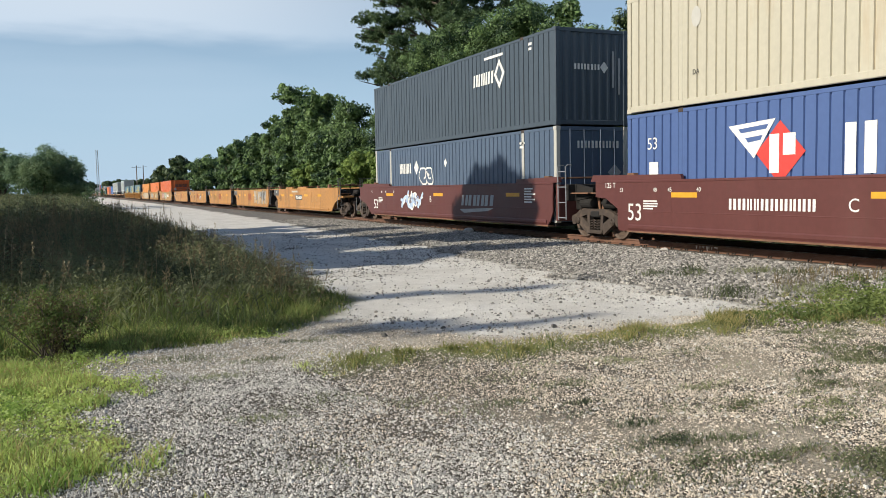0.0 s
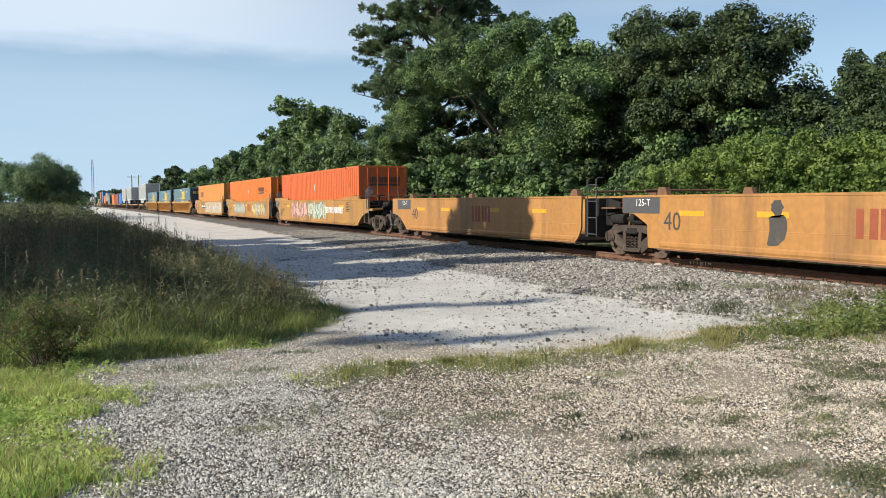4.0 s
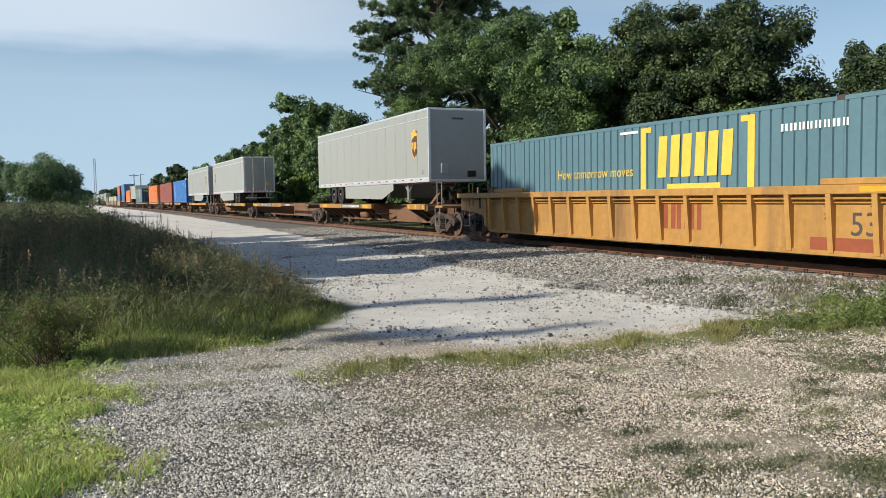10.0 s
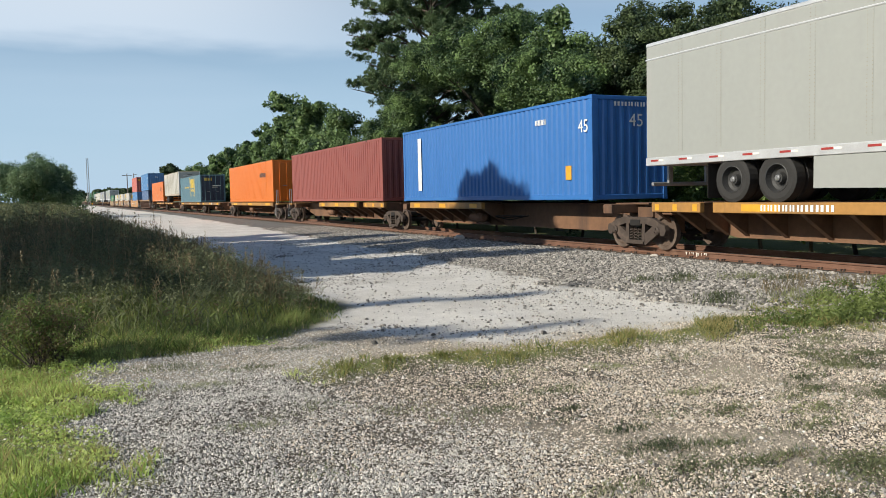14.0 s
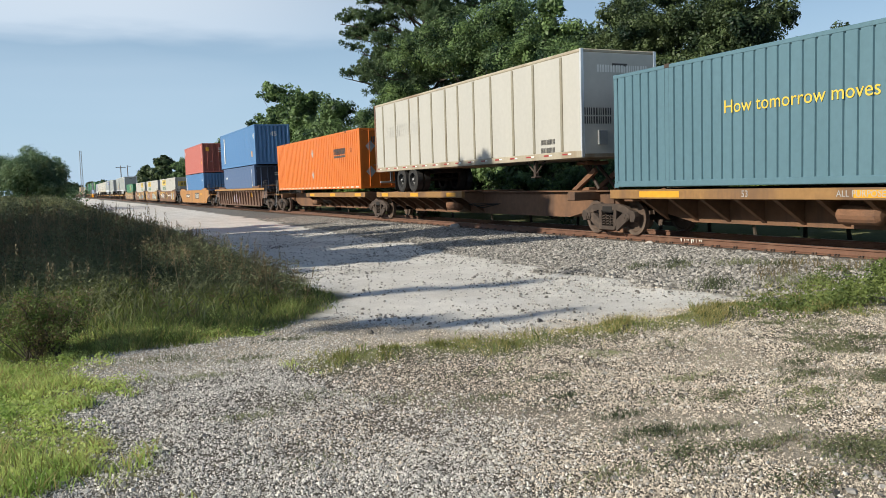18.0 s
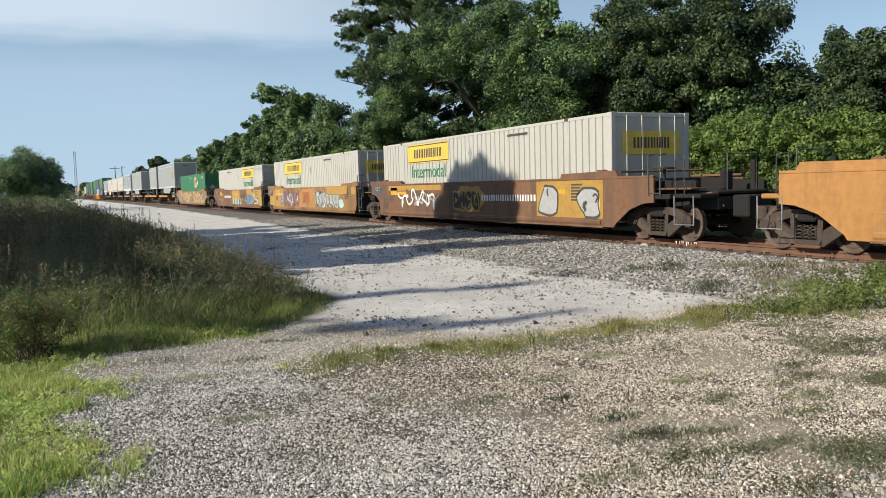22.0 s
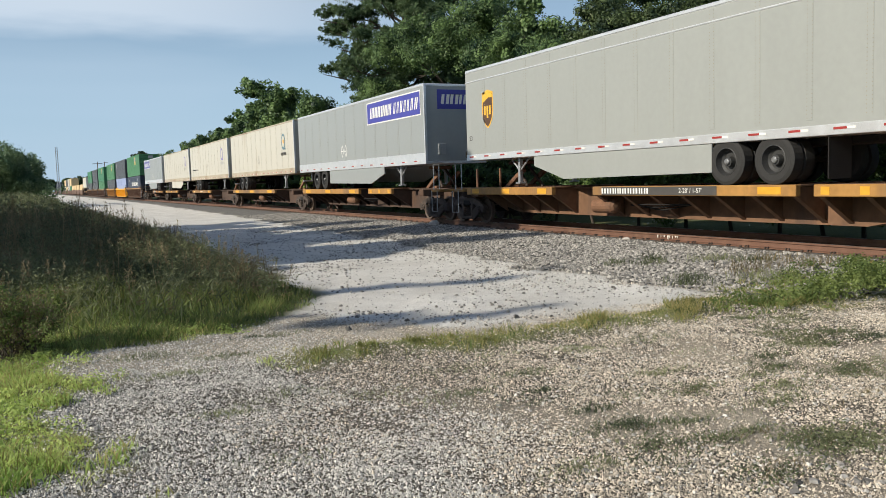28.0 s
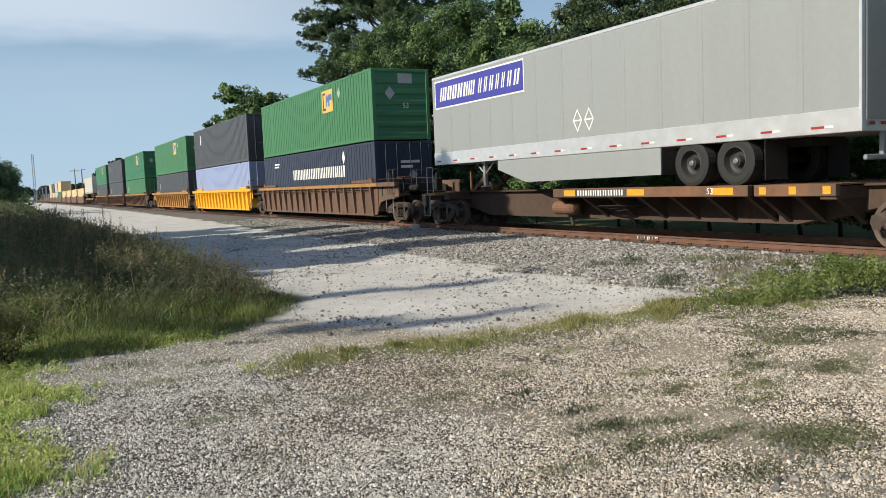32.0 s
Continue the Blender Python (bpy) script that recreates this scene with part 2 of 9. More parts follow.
M = {
    "steel": surf("worn_rail_steel", (0.17, 0.088, 0.058), 0.65, 0.2, 3, 0.35, 60, 0.2, (0.24, 0.14, 0.09), 0.4),
    "railtop": surf("polished_rail_head", (0.45, 0.42, 0.4), 0.28, 0.9, 5, 0.15, 80, 0.05),
    "rust": surf("rusty_steel", (0.2, 0.1, 0.055), 0.85, 0.0, 3, 0.35, 40, 0.25, (0.09, 0.06, 0.045), 0.5),
    "grime": surf("grimy_cast_steel", (0.068, 0.05, 0.04), 0.8, 0.1, 5, 0.4, 50, 0.25, (0.15, 0.11, 0.085), 0.3),
    "wheel": surf("brown_wheel_steel", (0.12, 0.085, 0.065), 0.6, 0.2, 4, 0.3, 40, 0.15, (0.2, 0.16, 0.13), 0.35),
    # black steel; at the car ends it also carries the gap's shade
    "black": surf("black_steel_and_gap_shade", (0.016, 0.014, 0.013), 0.92, 0.0, 4, 0.4, 40, 0.2),
    "darkgrey": paint("dark_grey_paint", (0.085, 0.085, 0.09), amt=0.2),
    "ttx": paint("faded_yellow_ochre_paint", (0.43, 0.21, 0.065), (0.17, 0.095, 0.05), 0.42, 0.55, 0.2),
    "ttxyellow": paint("yellow_freight_car_paint", (0.44, 0.235, 0.065), (0.19, 0.11, 0.055), 0.5, 0.55, 0.2),
    "ttx2": paint("dirty_yellow_ochre_paint", (0.4, 0.205, 0.055), (0.2, 0.115, 0.055), 0.55, 0.6, 0.2),
    "ttxbrown": paint("grimy_brown_over_yellow_paint", (0.19, 0.095, 0.05), (0.1, 0.065, 0.045), 0.6, 0.7, 0.25),
    "ttxstained": paint("rust_stained_ochre_paint", (0.3, 0.165, 0.06), (0.15, 0.085, 0.05), 0.65, 0.65, 0.25),
    "yellow": paint("bright_yellow_paint", (0.8, 0.42, 0.02), (0.4, 0.2, 0.05), 0.2),
    "brick": paint("brown_red_freight_paint", (0.115, 0.038, 0.034), (0.09, 0.045, 0.035), 0.2, 0.5, 0.12),
    "brownwell": paint("rusty_brown_freight_paint", (0.15, 0.088, 0.06), (0.055, 0.038, 0.03), 0.4, 0.75, 0.3),
    "spine": paint("rusty_brown_spine_paint", (0.18, 0.095, 0.052), (0.07, 0.045, 0.035), 0.5, 0.7, 0.25),
    # darker copy of the spine paint, with the underside's shade in its colour
    "spineshade": paint("shaded_brown_spine_paint", (0.075, 0.046, 0.033), (0.14, 0.07, 0.035), 0.35, 0.8, 0.3),
    "orange": paint("orange_container_paint", (0.66, 0.17, 0.018), (0.6, 0.2, 0.06), 0.04, 0.42, 0.06),
    "orange2": paint("pale_orange_container_paint", (0.62, 0.25, 0.05), (0.6, 0.3, 0.1), 0.05, 0.5, 0.07),
    "redorange": paint("red_orange_container_paint", (0.58, 0.12, 0.024), (0.5, 0.16, 0.06), 0.04, 0.45, 0.06),
    "slate": paint("slate_grey_container_paint", (0.062, 0.082, 0.105), (0.06, 0.07, 0.08), 0.1, 0.5, 0.1),
    "slateblue": paint("dull_blue_grey_container_paint", (0.085, 0.12, 0.18), (0.07, 0.09, 0.12), 0.1, 0.5, 0.1),
    "cream": paint("rust_streaked_cream_paint", (0.5, 0.465, 0.37), (0.4, 0.26, 0.12), 0.22, 0.5, 0.08),
    "pblue": paint("royal_blue_container_paint", (0.078, 0.13, 0.3), (0.07, 0.1, 0.22), 0.08, 0.45, 0.08),
    "teal": paint("slate_teal_container_paint", (0.1, 0.19, 0.235), (0.08, 0.12, 0.14), 0.08, 0.5, 0.1),
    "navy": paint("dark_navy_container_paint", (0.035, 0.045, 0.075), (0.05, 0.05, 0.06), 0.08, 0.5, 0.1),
    "blue": paint("bright_blue_container_paint", (0.035, 0.155, 0.44), (0.06, 0.12, 0.28), 0.06, 0.42, 0.07),
    "blue2": paint("weathered_blue_container_paint", (0.08, 0.2, 0.4), (0.1, 0.1, 0.12), 0.12, 0.5, 0.12),
    "maroon": paint("maroon_container_paint", (0.27, 0.075, 0.06), (0.14, 0.06, 0.05), 0.1, 0.55, 0.12),
    "red": paint("faded_red_container_paint", (0.46, 0.14, 0.115), (0.25, 0.1, 0.07), 0.08, 0.55, 0.1),
    "white": paint("off_white_container_paint", (0.5, 0.485, 0.44), (0.47, 0.4, 0.31), 0.08, 0.5, 0.06),
    "trailer": paint("light_grey_trailer_skin", (0.33, 0.342, 0.325), (0.32, 0.315, 0.3), 0.1, 0.42, 0.05),
    "ivory": paint("yellowed_white_trailer_skin", (0.54, 0.515, 0.445), (0.36, 0.29, 0.2), 0.22, 0.45, 0.05),
    "silver": paint("silver_grey_trailer_skin", (0.31, 0.328, 0.325), (0.32, 0.32, 0.305), 0.08, 0.38, 0.05),
    "post": paint("stained_grey_side_post", (0.3, 0.275, 0.21), (0.2, 0.15, 0.09), 0.35, 0.55, 0.2),
    "dustyrail": paint("dust_stained_white_rail", (0.42, 0.37, 0.28), (0.26, 0.18, 0.11), 0.5, 0.6, 0.2),
    "overspray": paint("buff_grey_sprayed_ground", (0.43, 0.36, 0.26), (0.33, 0.26, 0.18), 0.35, 0.6, 0.15),
    "ghost": paint("faded_white_lettering", (0.6, 0.59, 0.55), (0.5, 0.48, 0.42), 0.15, 0.55, 0.1),
    "alu": surf("bright_aluminium_rail", (0.75, 0.76, 0.77), 0.35, 0.5, 4, 0.12, 60, 0.05),
    "steelblue": paint("dull_steel_blue_container_paint", (0.085, 0.14, 0.26), (0.08, 0.1, 0.14), 0.1, 0.5, 0.12),
    "green": paint("green_container_paint", (0.04, 0.19, 0.085), (0.05, 0.13, 0.07), 0.06, 0.45, 0.08),
    "green2": paint("mid_green_container_paint", (0.06, 0.2, 0.085), (0.05, 0.14, 0.065), 0.06, 0.5, 0.08),
    "charcoal": paint("charcoal_container_paint", (0.075, 0.08, 0.09), (0.05, 0.05, 0.055), 0.06, 0.5, 0.1),
    "sky": paint("pale_blue_container_paint", (0.3, 0.36, 0.56), (0.2, 0.23, 0.34), 0.06, 0.5, 0.07),
    "tan": paint("sandy_yellow_paint", (0.7, 0.52, 0.28), (0.4, 0.3, 0.18), 0.1, 0.55, 0.08),
    "mustard": paint("mustard_repaint_patch", (0.43, 0.25, 0.055), (0.25, 0.14, 0.06), 0.3, 0.6, 0.2),
    "sprayblue": paint("dull_blue_spray_paint", (0.16, 0.25, 0.34), (0.2, 0.2, 0.2), 0.25, 0.55, 0.15),
    "ink": paint("dark_grey_lettering", (0.07, 0.065, 0.06), (0.2, 0.14, 0.08), 0.2, 0.6),
    "inkwhite": paint("white_lettering", (0.78, 0.77, 0.73), (0.5, 0.47, 0.42), 0.15, 0.55),
    "inkred": paint("faded_red_lettering", (0.29, 0.075, 0.035), (0.4, 0.2, 0.08), 0.3, 0.6),
    "inkyellow": paint("yellow_lettering", (0.74, 0.52, 0.075), (0.6, 0.45, 0.12), 0.1, 0.5),
    "inkamber": paint("amber_stripe_paint", (0.7, 0.35, 0.03), (0.6, 0.3, 0.05), 0.15, 0.5),
    "tapered": paint("dull_red_tape", (0.34, 0.035, 0.03), (0.3, 0.1, 0.08), 0.3, 0.5),
    "inkred2": paint("bright_red_emblem_paint", (0.62, 0.06, 0.05), (0.4, 0.08, 0.06), 0.05, 0.5),
    "inkblue": paint("deep_blue_sign_paint", (0.06, 0.06, 0.34), (0.08, 0.08, 0.25), 0.05, 0.4),
    "inkgreen": paint("dark_green_lettering", (0.03, 0.2, 0.09), (0.05, 0.15, 0.08), 0.05, 0.5),
    "inkbrown": paint("chocolate_emblem_paint", (0.1, 0.05, 0.025), (0.08, 0.05, 0.03), 0.05, 0.4),
    "inkgold": paint("gold_emblem_paint", (0.82, 0.45, 0.05), (0.6, 0.35, 0.06), 0.05, 0.4),
    "inkgrey": paint("silver_grey_spray_paint", (0.42, 0.42, 0.42), (0.3, 0.29, 0.27), 0.3, 0.5),
    "inkpink": paint("pink_spray_paint", (0.68, 0.3, 0.25), (0.5, 0.3, 0.15), 0.2, 0.5),
    "sprayorange": surf("orange_marking_paint_on_stone", (0.62, 0.2, 0.07), 0.8, 0, 9, 0.3, 60, 0.2, (0.4, 0.33, 0.27), 0.7),
    "palegrey": paint("pale_grey_spray_paint", (0.5, 0.49, 0.45), (0.42, 0.36, 0.27), 0.3, 0.5),
    "palepink": paint("pale_pink_spray_paint", (0.62, 0.42, 0.36), (0.45, 0.3, 0.2), 0.3, 0.5),
    "paleteal": paint("pale_turquoise_spray_paint", (0.42, 0.6, 0.58), (0.42, 0.4, 0.3), 0.2, 0.5),
    "inkviolet": paint("dull_violet_spray_paint", (0.25, 0.15, 0.2), (0.3, 0.2, 0.15), 0.2, 0.5),
    "inkpurple": paint("dull_purple_emblem_paint", (0.2, 0.17, 0.42), (0.25, 0.22, 0.4), 0.1, 0.5),
    "inksky": paint("pale_blue_spray_paint", (0.5, 0.62, 0.8), (0.6, 0.6, 0.65), 0.3, 0.5),
    "rimgrey": surf("dusty_dark_wheel_rim", (0.05, 0.05, 0.05), 0.55, 0.3, 6, 0.3, 40, 0.1),
    "hub": surf("bright_wheel_hub", (0.32, 0.32, 0.32), 0.4, 0.6, 6, 0.2, 40, 0.1),
    "tyre": surf("grey_black_tyre_rubber", (0.028, 0.027, 0.026), 0.85, 0, 6, 0.3, 60, 0.3),
    "tie": surf("weathered_wooden_sleeper", (0.11, 0.085, 0.065), 0.9, 0, 5, 0.35, 30, 0.5, vary=0.3),
    "stone": surf("grey_ballast_stone", (0.285, 0.268, 0.243), 0.9, 0, 20, 0.25, 90, 0.2, island=0.7),
    "pebble": surf("pale_limestone_gravel", (0.475, 0.455, 0.415), 0.9, 0, 20, 0.2, 90, 0.2, island=0.6),
    "pebblewarm": surf("cream_limestone_gravel", (0.44, 0.385, 0.31), 0.9, 0, 20, 0.2, 90, 0.2, island=0.65),
    "camobase": paint("drab_brown_sprayed_side", (0.28, 0.18, 0.095), (0.15, 0.1, 0.07), 0.5, 0.65, 0.25),
    "camorose": paint("dusty_rose_spray_paint", (0.27, 0.15, 0.12), (0.3, 0.2, 0.14), 0.3, 0.6, 0.15),
    "camoolive": paint("drab_olive_spray_paint", (0.3, 0.24, 0.13), (0.22, 0.15, 0.1), 0.35, 0.6, 0.2),
    "camosand": paint("dull_sand_spray_paint", (0.4, 0.32, 0.19), (0.3, 0.2, 0.13), 0.3, 0.6, 0.15),
    "camopale": paint("pale_cream_spray_paint", (0.62, 0.52, 0.37), (0.4, 0.3, 0.2), 0.3, 0.6),
    "camodark": paint("dark_brown_spray_paint", (0.12, 0.07, 0.05), (0.2, 0.12, 0.08), 0.3, 0.6),
    "camotan": paint("sandy_orange_spray_paint", (0.5, 0.31, 0.13), (0.35, 0.22, 0.12), 0.3, 0.6, 0.15),
    "sprayblue2": paint("faded_royal_blue_emblem_paint", (0.09, 0.17, 0.42), (0.1, 0.15, 0.3), 0.15, 0.5),
    "mint": paint("pale_mint_spray_paint", (0.42, 0.5, 0.38), (0.4, 0.38, 0.28), 0.3, 0.6, 0.1),
    "signamber": paint("amber_yellow_sign_paint", (0.72, 0.47, 0.12), (0.55, 0.38, 0.12), 0.1, 0.5),
    "oldwhite": paint("old_flaking_white_paint", (0.66, 0.6, 0.53), (0.3, 0.16, 0.1), 0.35, 0.8, 0.3),
    "chalk": surf("chalky_white_rock", (0.5, 0.46, 0.41), 0.9, 0, 6, 0.15, 50, 0.4),
    "bark": surf("grey_brown_bark", (0.085, 0.068, 0.054), 0.95, 0, 4, 0.35, 30, 0.6),
    # next two: dark end holds shade between clumps, light end the sunlit clumps
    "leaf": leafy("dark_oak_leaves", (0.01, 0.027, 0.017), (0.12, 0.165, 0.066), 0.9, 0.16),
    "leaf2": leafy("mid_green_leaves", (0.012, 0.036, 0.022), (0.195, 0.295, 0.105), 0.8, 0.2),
    "leafmid": leafy("sunlit_green_leaves", (0.06, 0.12, 0.065), (0.25, 0.34, 0.18), 0.5, 0.4),
    "leaf3": leafy("bright_green_shrub_leaves", (0.05, 0.105, 0.025), (0.28, 0.37, 0.1), 1.1),
    "needle": leafy("pine_needles", (0.05, 0.09, 0.045), (0.17, 0.24, 0.115), 0.5, 0.3),
    "grass": leafy("fresh_green_grass", (0.32, 0.46, 0.12), (0.66, 0.74, 0.27), 1.6, 0.58),
    "weedgreen": leafy("mid_green_weeds", (0.09, 0.14, 0.04), (0.29, 0.35, 0.115), 1.6, 0.45),
    "drygrass": leafy("olive_and_straw_grass", (0.22, 0.22, 0.07), (0.52, 0.45, 0.2), 1.5, 0.45),
    "scrub": leafy("dull_olive_weeds", (0.07, 0.09, 0.05), (0.28, 0.3, 0.155), 0.7, 0.4),
    "scrubred": leafy("brownish_seed_heads", (0.13, 0.105, 0.06), (0.3, 0.24, 0.13), 1.2, 0.4),
    "plume": leafy("straw_coloured_seed_heads", (0.17, 0.13, 0.07), (0.42, 0.34, 0.2), 1.2, 0.4),
    "pole": surf("weathered_pole_wood", (0.17, 0.14, 0.12), 0.9, 0, 5, 0.3, 40, 0.3),
    "galv": surf("galvanised_mast_steel", (0.4, 0.41, 0.42), 0.5, 0.6, 5, 0.15, 40, 0.1),
}


# ---- mesh helpers ----
class Geo:
    """Vertices and faces gathered for one mesh."""

    def __init__(self):
        self.v, self.f = [], []

    def add(self, verts, faces):
        o = len(self.v)
        self.v += [tuple(p) for p in verts]
        self.f += [tuple(o + i for i in f) for f in faces]
        return self

    def box(self, x0, x1, y0, y1, z0, z1, c=0.0):
        """A box; c chamfers its edges."""
        if c <= 0:
            v = [(x, y, z) for z in (z0, z1) for y in (y0, y1) for x in (x0, x1)]
            return self.add(v, [(0, 2, 3, 1), (4, 5, 7, 6), (0, 1, 5, 4), (2, 6, 7, 3), (0, 4, 6, 2), (1, 3, 7, 5)])
        cx, cy, cz = (x0 + x1) / 2, (y0 + y1) / 2, (z0 + z1) / 2
        h = (abs(x1 - x0) / 2, abs(y1 - y0) / 2, abs(z1 - z0) / 2)
        c = min(c, min(h) * 0.9)
        v, idx = [], {}
        for sx in (-1, 1):
            for sy in (-1, 1):
                for sz in (-1, 1):
                    for a in range(3):
                        q = [sx * (h[0] - c), sy * (h[1] - c), sz * (h[2] - c)]
                        q[a] = (sx, sy, sz)[a] * h[a]
                        idx[sx, sy, sz, a] = len(v)
                        v.append((cx + q[0], cy + q[1], cz + q[2]))
        f = []
        for a in range(3):
            b, d = (a + 1) % 3, (a + 2) % 3
            for s in (-1, 1):
                def key(sb, sd, ax, a=a, b=b, d=d, s=s):
                    k = [0, 0, 0]
                    k[a], k[b], k[d] = s, sb, sd
                    return idx[k[0], k[1], k[2], ax]
                q = [key(-1, -1, a), key(1, -1, a), key(1, 1, a), key(-1, 1, a)]
                f.append(q if s > 0 else q[::-1])
            for sb in (-1, 1):
                for sd in (-1, 1):
                    def edge(s, ax, a=a, b=b, d=d, sb=sb, sd=sd):
                        k = [0, 0, 0]
                        k[a], k[b], k[d] = s, sb, sd
                        return idx[k[0], k[1], k[2], ax]
                    f.append([edge(-1, b), edge(1, b), edge(1, d), edge(-1, d)])
        for sx in (-1, 1):
            for sy in (-1, 1):
                for sz in (-1, 1):
                    f.append([idx[sx, sy, sz, a] for a in range(3)])
        return self.add(v, f)

    def prism(self, poly, lo, hi, axis="x"):
        """A polygon drawn in the plane across the axis (y-z, x-z or x-y), drawn out from lo to hi."""
        def at(p, w):
            return {"x": (w, p[0], p[1]), "y": (p[0], w, p[1]), "z": (p[0], p[1], w)}[axis]
        n = len(poly)
        v = [at(p, lo) for p in poly] + [at(p, hi) for p in poly]
        f = [tuple(range(n))[::-1], tuple(range(n, 2 * n))]
        f += [(i, (i + 1) % n, n + (i + 1) % n, n + i) for i in range(n)]
        return self.add(v, f)

    def tube(self, pts, r, n=6):
        """A round bar along a line of points."""
        pts = [Vector(p) for p in pts]
        v, f = [], []
        for i, p in enumerate(pts):
            d = (pts[min(i + 1, len(pts) - 1)] - pts[max(i - 1, 0)]).normalized()
            a = d.orthogonal().normalized() if abs(d.z) < 0.9 else Vector((1, 0, 0))
            a = (a - d * a.dot(d)).normalized()
            b = d.cross(a)
            rr = r[i] if isinstance(r, (list, tuple)) else r
            v += [p + (a * math.cos(t) + b * math.sin(t)) * rr for t in (2 * math.pi * k / n for k in range(n))]
        for i in range(len(pts) - 1):
            f += [(i * n + k, i * n + (k + 1) % n, (i + 1) * n + (k + 1) % n, (i + 1) * n + k) for k in range(n)]
        f += [tuple(range(n))[::-1], tuple(range((len(pts) - 1) * n, len(pts) * n))]
        return self.add(v, f)

    def lathe(self, prof, cx, cy, cz, n=24, axis="x"):
        """A profile of (along, radius) turned round an axis."""
        v, f, k = [], [], len(prof)
        for j in range(n):
            c, s = math.cos(2 * math.pi * j / n), math.sin(2 * math.pi * j / n)
            for a, r in prof:
                v.append({"x": (cx + a, cy + r * c, cz + r * s), "y": (cx + r * c, cy + a, cz + r * s),
                          "z": (cx + r * c, cy + r * s, cz + a)}[axis])
        for j in range(n):
            q = (j + 1) % n
            f += [(j * k + i, j * k + i + 1, q * k + i + 1, q * k + i) for i in range(k - 1)]
        return self.add(v, f)

    def mesh(self, name, material):
        me = bpy.data.meshes.new(name)
        me.from_pydata(self.v, [], self.f)
        if material:
            me.materials.append(material)
        bm = bmesh.new()
        bm.from_mesh(me)
        bmesh.ops.recalc_face_normals(bm, faces=bm.faces)
        bm.to_mesh(me)
        bm.free()
        return me


def part(name, geo, material, parent=None, label="", at=None):
    """One mesh object under a thing or a part. geo may be a ready mesh, which alike pieces share."""
    me = geo.mesh(name, material) if isinstance(geo, Geo) else geo
    ob = new(name, me)
    if parent:
        ob.parent = parent
    if at is not None:
        ob.matrix_basis = at
    if label:
        ob["label"] = label
    return ob


def bulk(name, verts, faces, material, smooth=False):
    """A mesh from number arrays, for very many small pieces."""
    me = bpy.data.meshes.new(name)
    k = faces.shape[1]
    me.vertices.add(len(verts))
    me.vertices.foreach_set("co", np.ascontiguousarray(verts, np.float32).ravel())
    me.loops.add(faces.size)
    me.loops.foreach_set("vertex_index", np.ascontiguousarray(faces, np.int32).ravel())
    me.polygons.add(len(faces))
    me.polygons.foreach_set("loop_start", np.arange(0, faces.size, k, dtype=np.int32))
    me.polygons.foreach_set("use_smooth", np.full(len(faces), smooth))
    me.update(calc_edges=True)
    me.materials.append(material)
    return me


# ---- the lie of the land ----
TRACK_X, RAIL_Z, SPEED = 14.46, 0.28, 22.081


def sstep(a, b, x):
    t = np.clip((x - a) / (b - a), 0, 1)
    return t * t * (3 - 2 * t)


def wobble(x, y, s, seed=0.0):
    return (np.sin(x * s * 1.3 + 1.7 * np.sin(y * s * 0.9 + seed) + seed * 2.1) + np.sin(y * s * 1.1 + 1.3 * np.sin(x * s * 1.7 - seed) + seed)) * 0.5


def toe(y):
    """Where the ballast ends towards the road."""
    return np.interp(y, (0, 6, 9, 17, 24, 46, 90, 200), (9.6, 9.0, 8.75, 9.0, 9.6, 10.3, 10.8, 10.9)) + 0.18 * wobble(y * 0, y, 1.1, 2.0)


def scrub_edge(y):
    """Where the weeds of the verge end towards the road."""
    return np.interp(y, (9.2, 9.5, 9.9, 10.5, 11.5, 13.0, 15.0, 21.7, 30, 48, 70, 140, 400), (-9.0, 1.2, 2.1, 2.8, 3.5, 3.9, 4.1, 4.15, 4.2, 3.8, 3.3, 2.2, 0.0)) + 0.2 * wobble(y * 0, y, 1.6, 4.0)


def land(x, y):
    road = 0.17 * sstep(18, 110, y) - 0.05 * sstep(8.2, 10.5, y) * sstep(2, 4, x) * (1 - sstep(8, 9, x)) * (1 - sstep(18, 60, y))
    up = sstep(0, 1, np.clip((x - toe(y)) / np.maximum(12.5 - toe(y), 0.5), 0, 1))
    z = road + (0.1 - road) * up
    far = sstep(16.4, 19.5, x)
    z = z * (1 - far) + far * (-0.25 + 0.5 * sstep(22, 60, x))
    bank = sstep(0.2, 3.5, scrub_edge(y) - x) * sstep(10.3, 13, y)
    z = z + bank * 0.28
    z = z + 0.07 * np.exp(-((y - 7.75 - 0.25 * np.sin(x * 0.9)) / 0.33) ** 2) * sstep(1.8, 3.2, x) * (1 - sstep(8.5, 9.5, x))
    z = z + 0.018 * wobble(x, y, 1.9) + 0.01 * wobble(x, y, 5.1, 1.0)
    z = z + 0.03 * np.exp(-(wobble(x, y, 1.1, 6.0) - 0.6) ** 2 / 0.1) * (1 - sstep(7, 8, y))
    return np.where((x > 12.9) & (x < 16.1), np.minimum(z, 0.1), z)


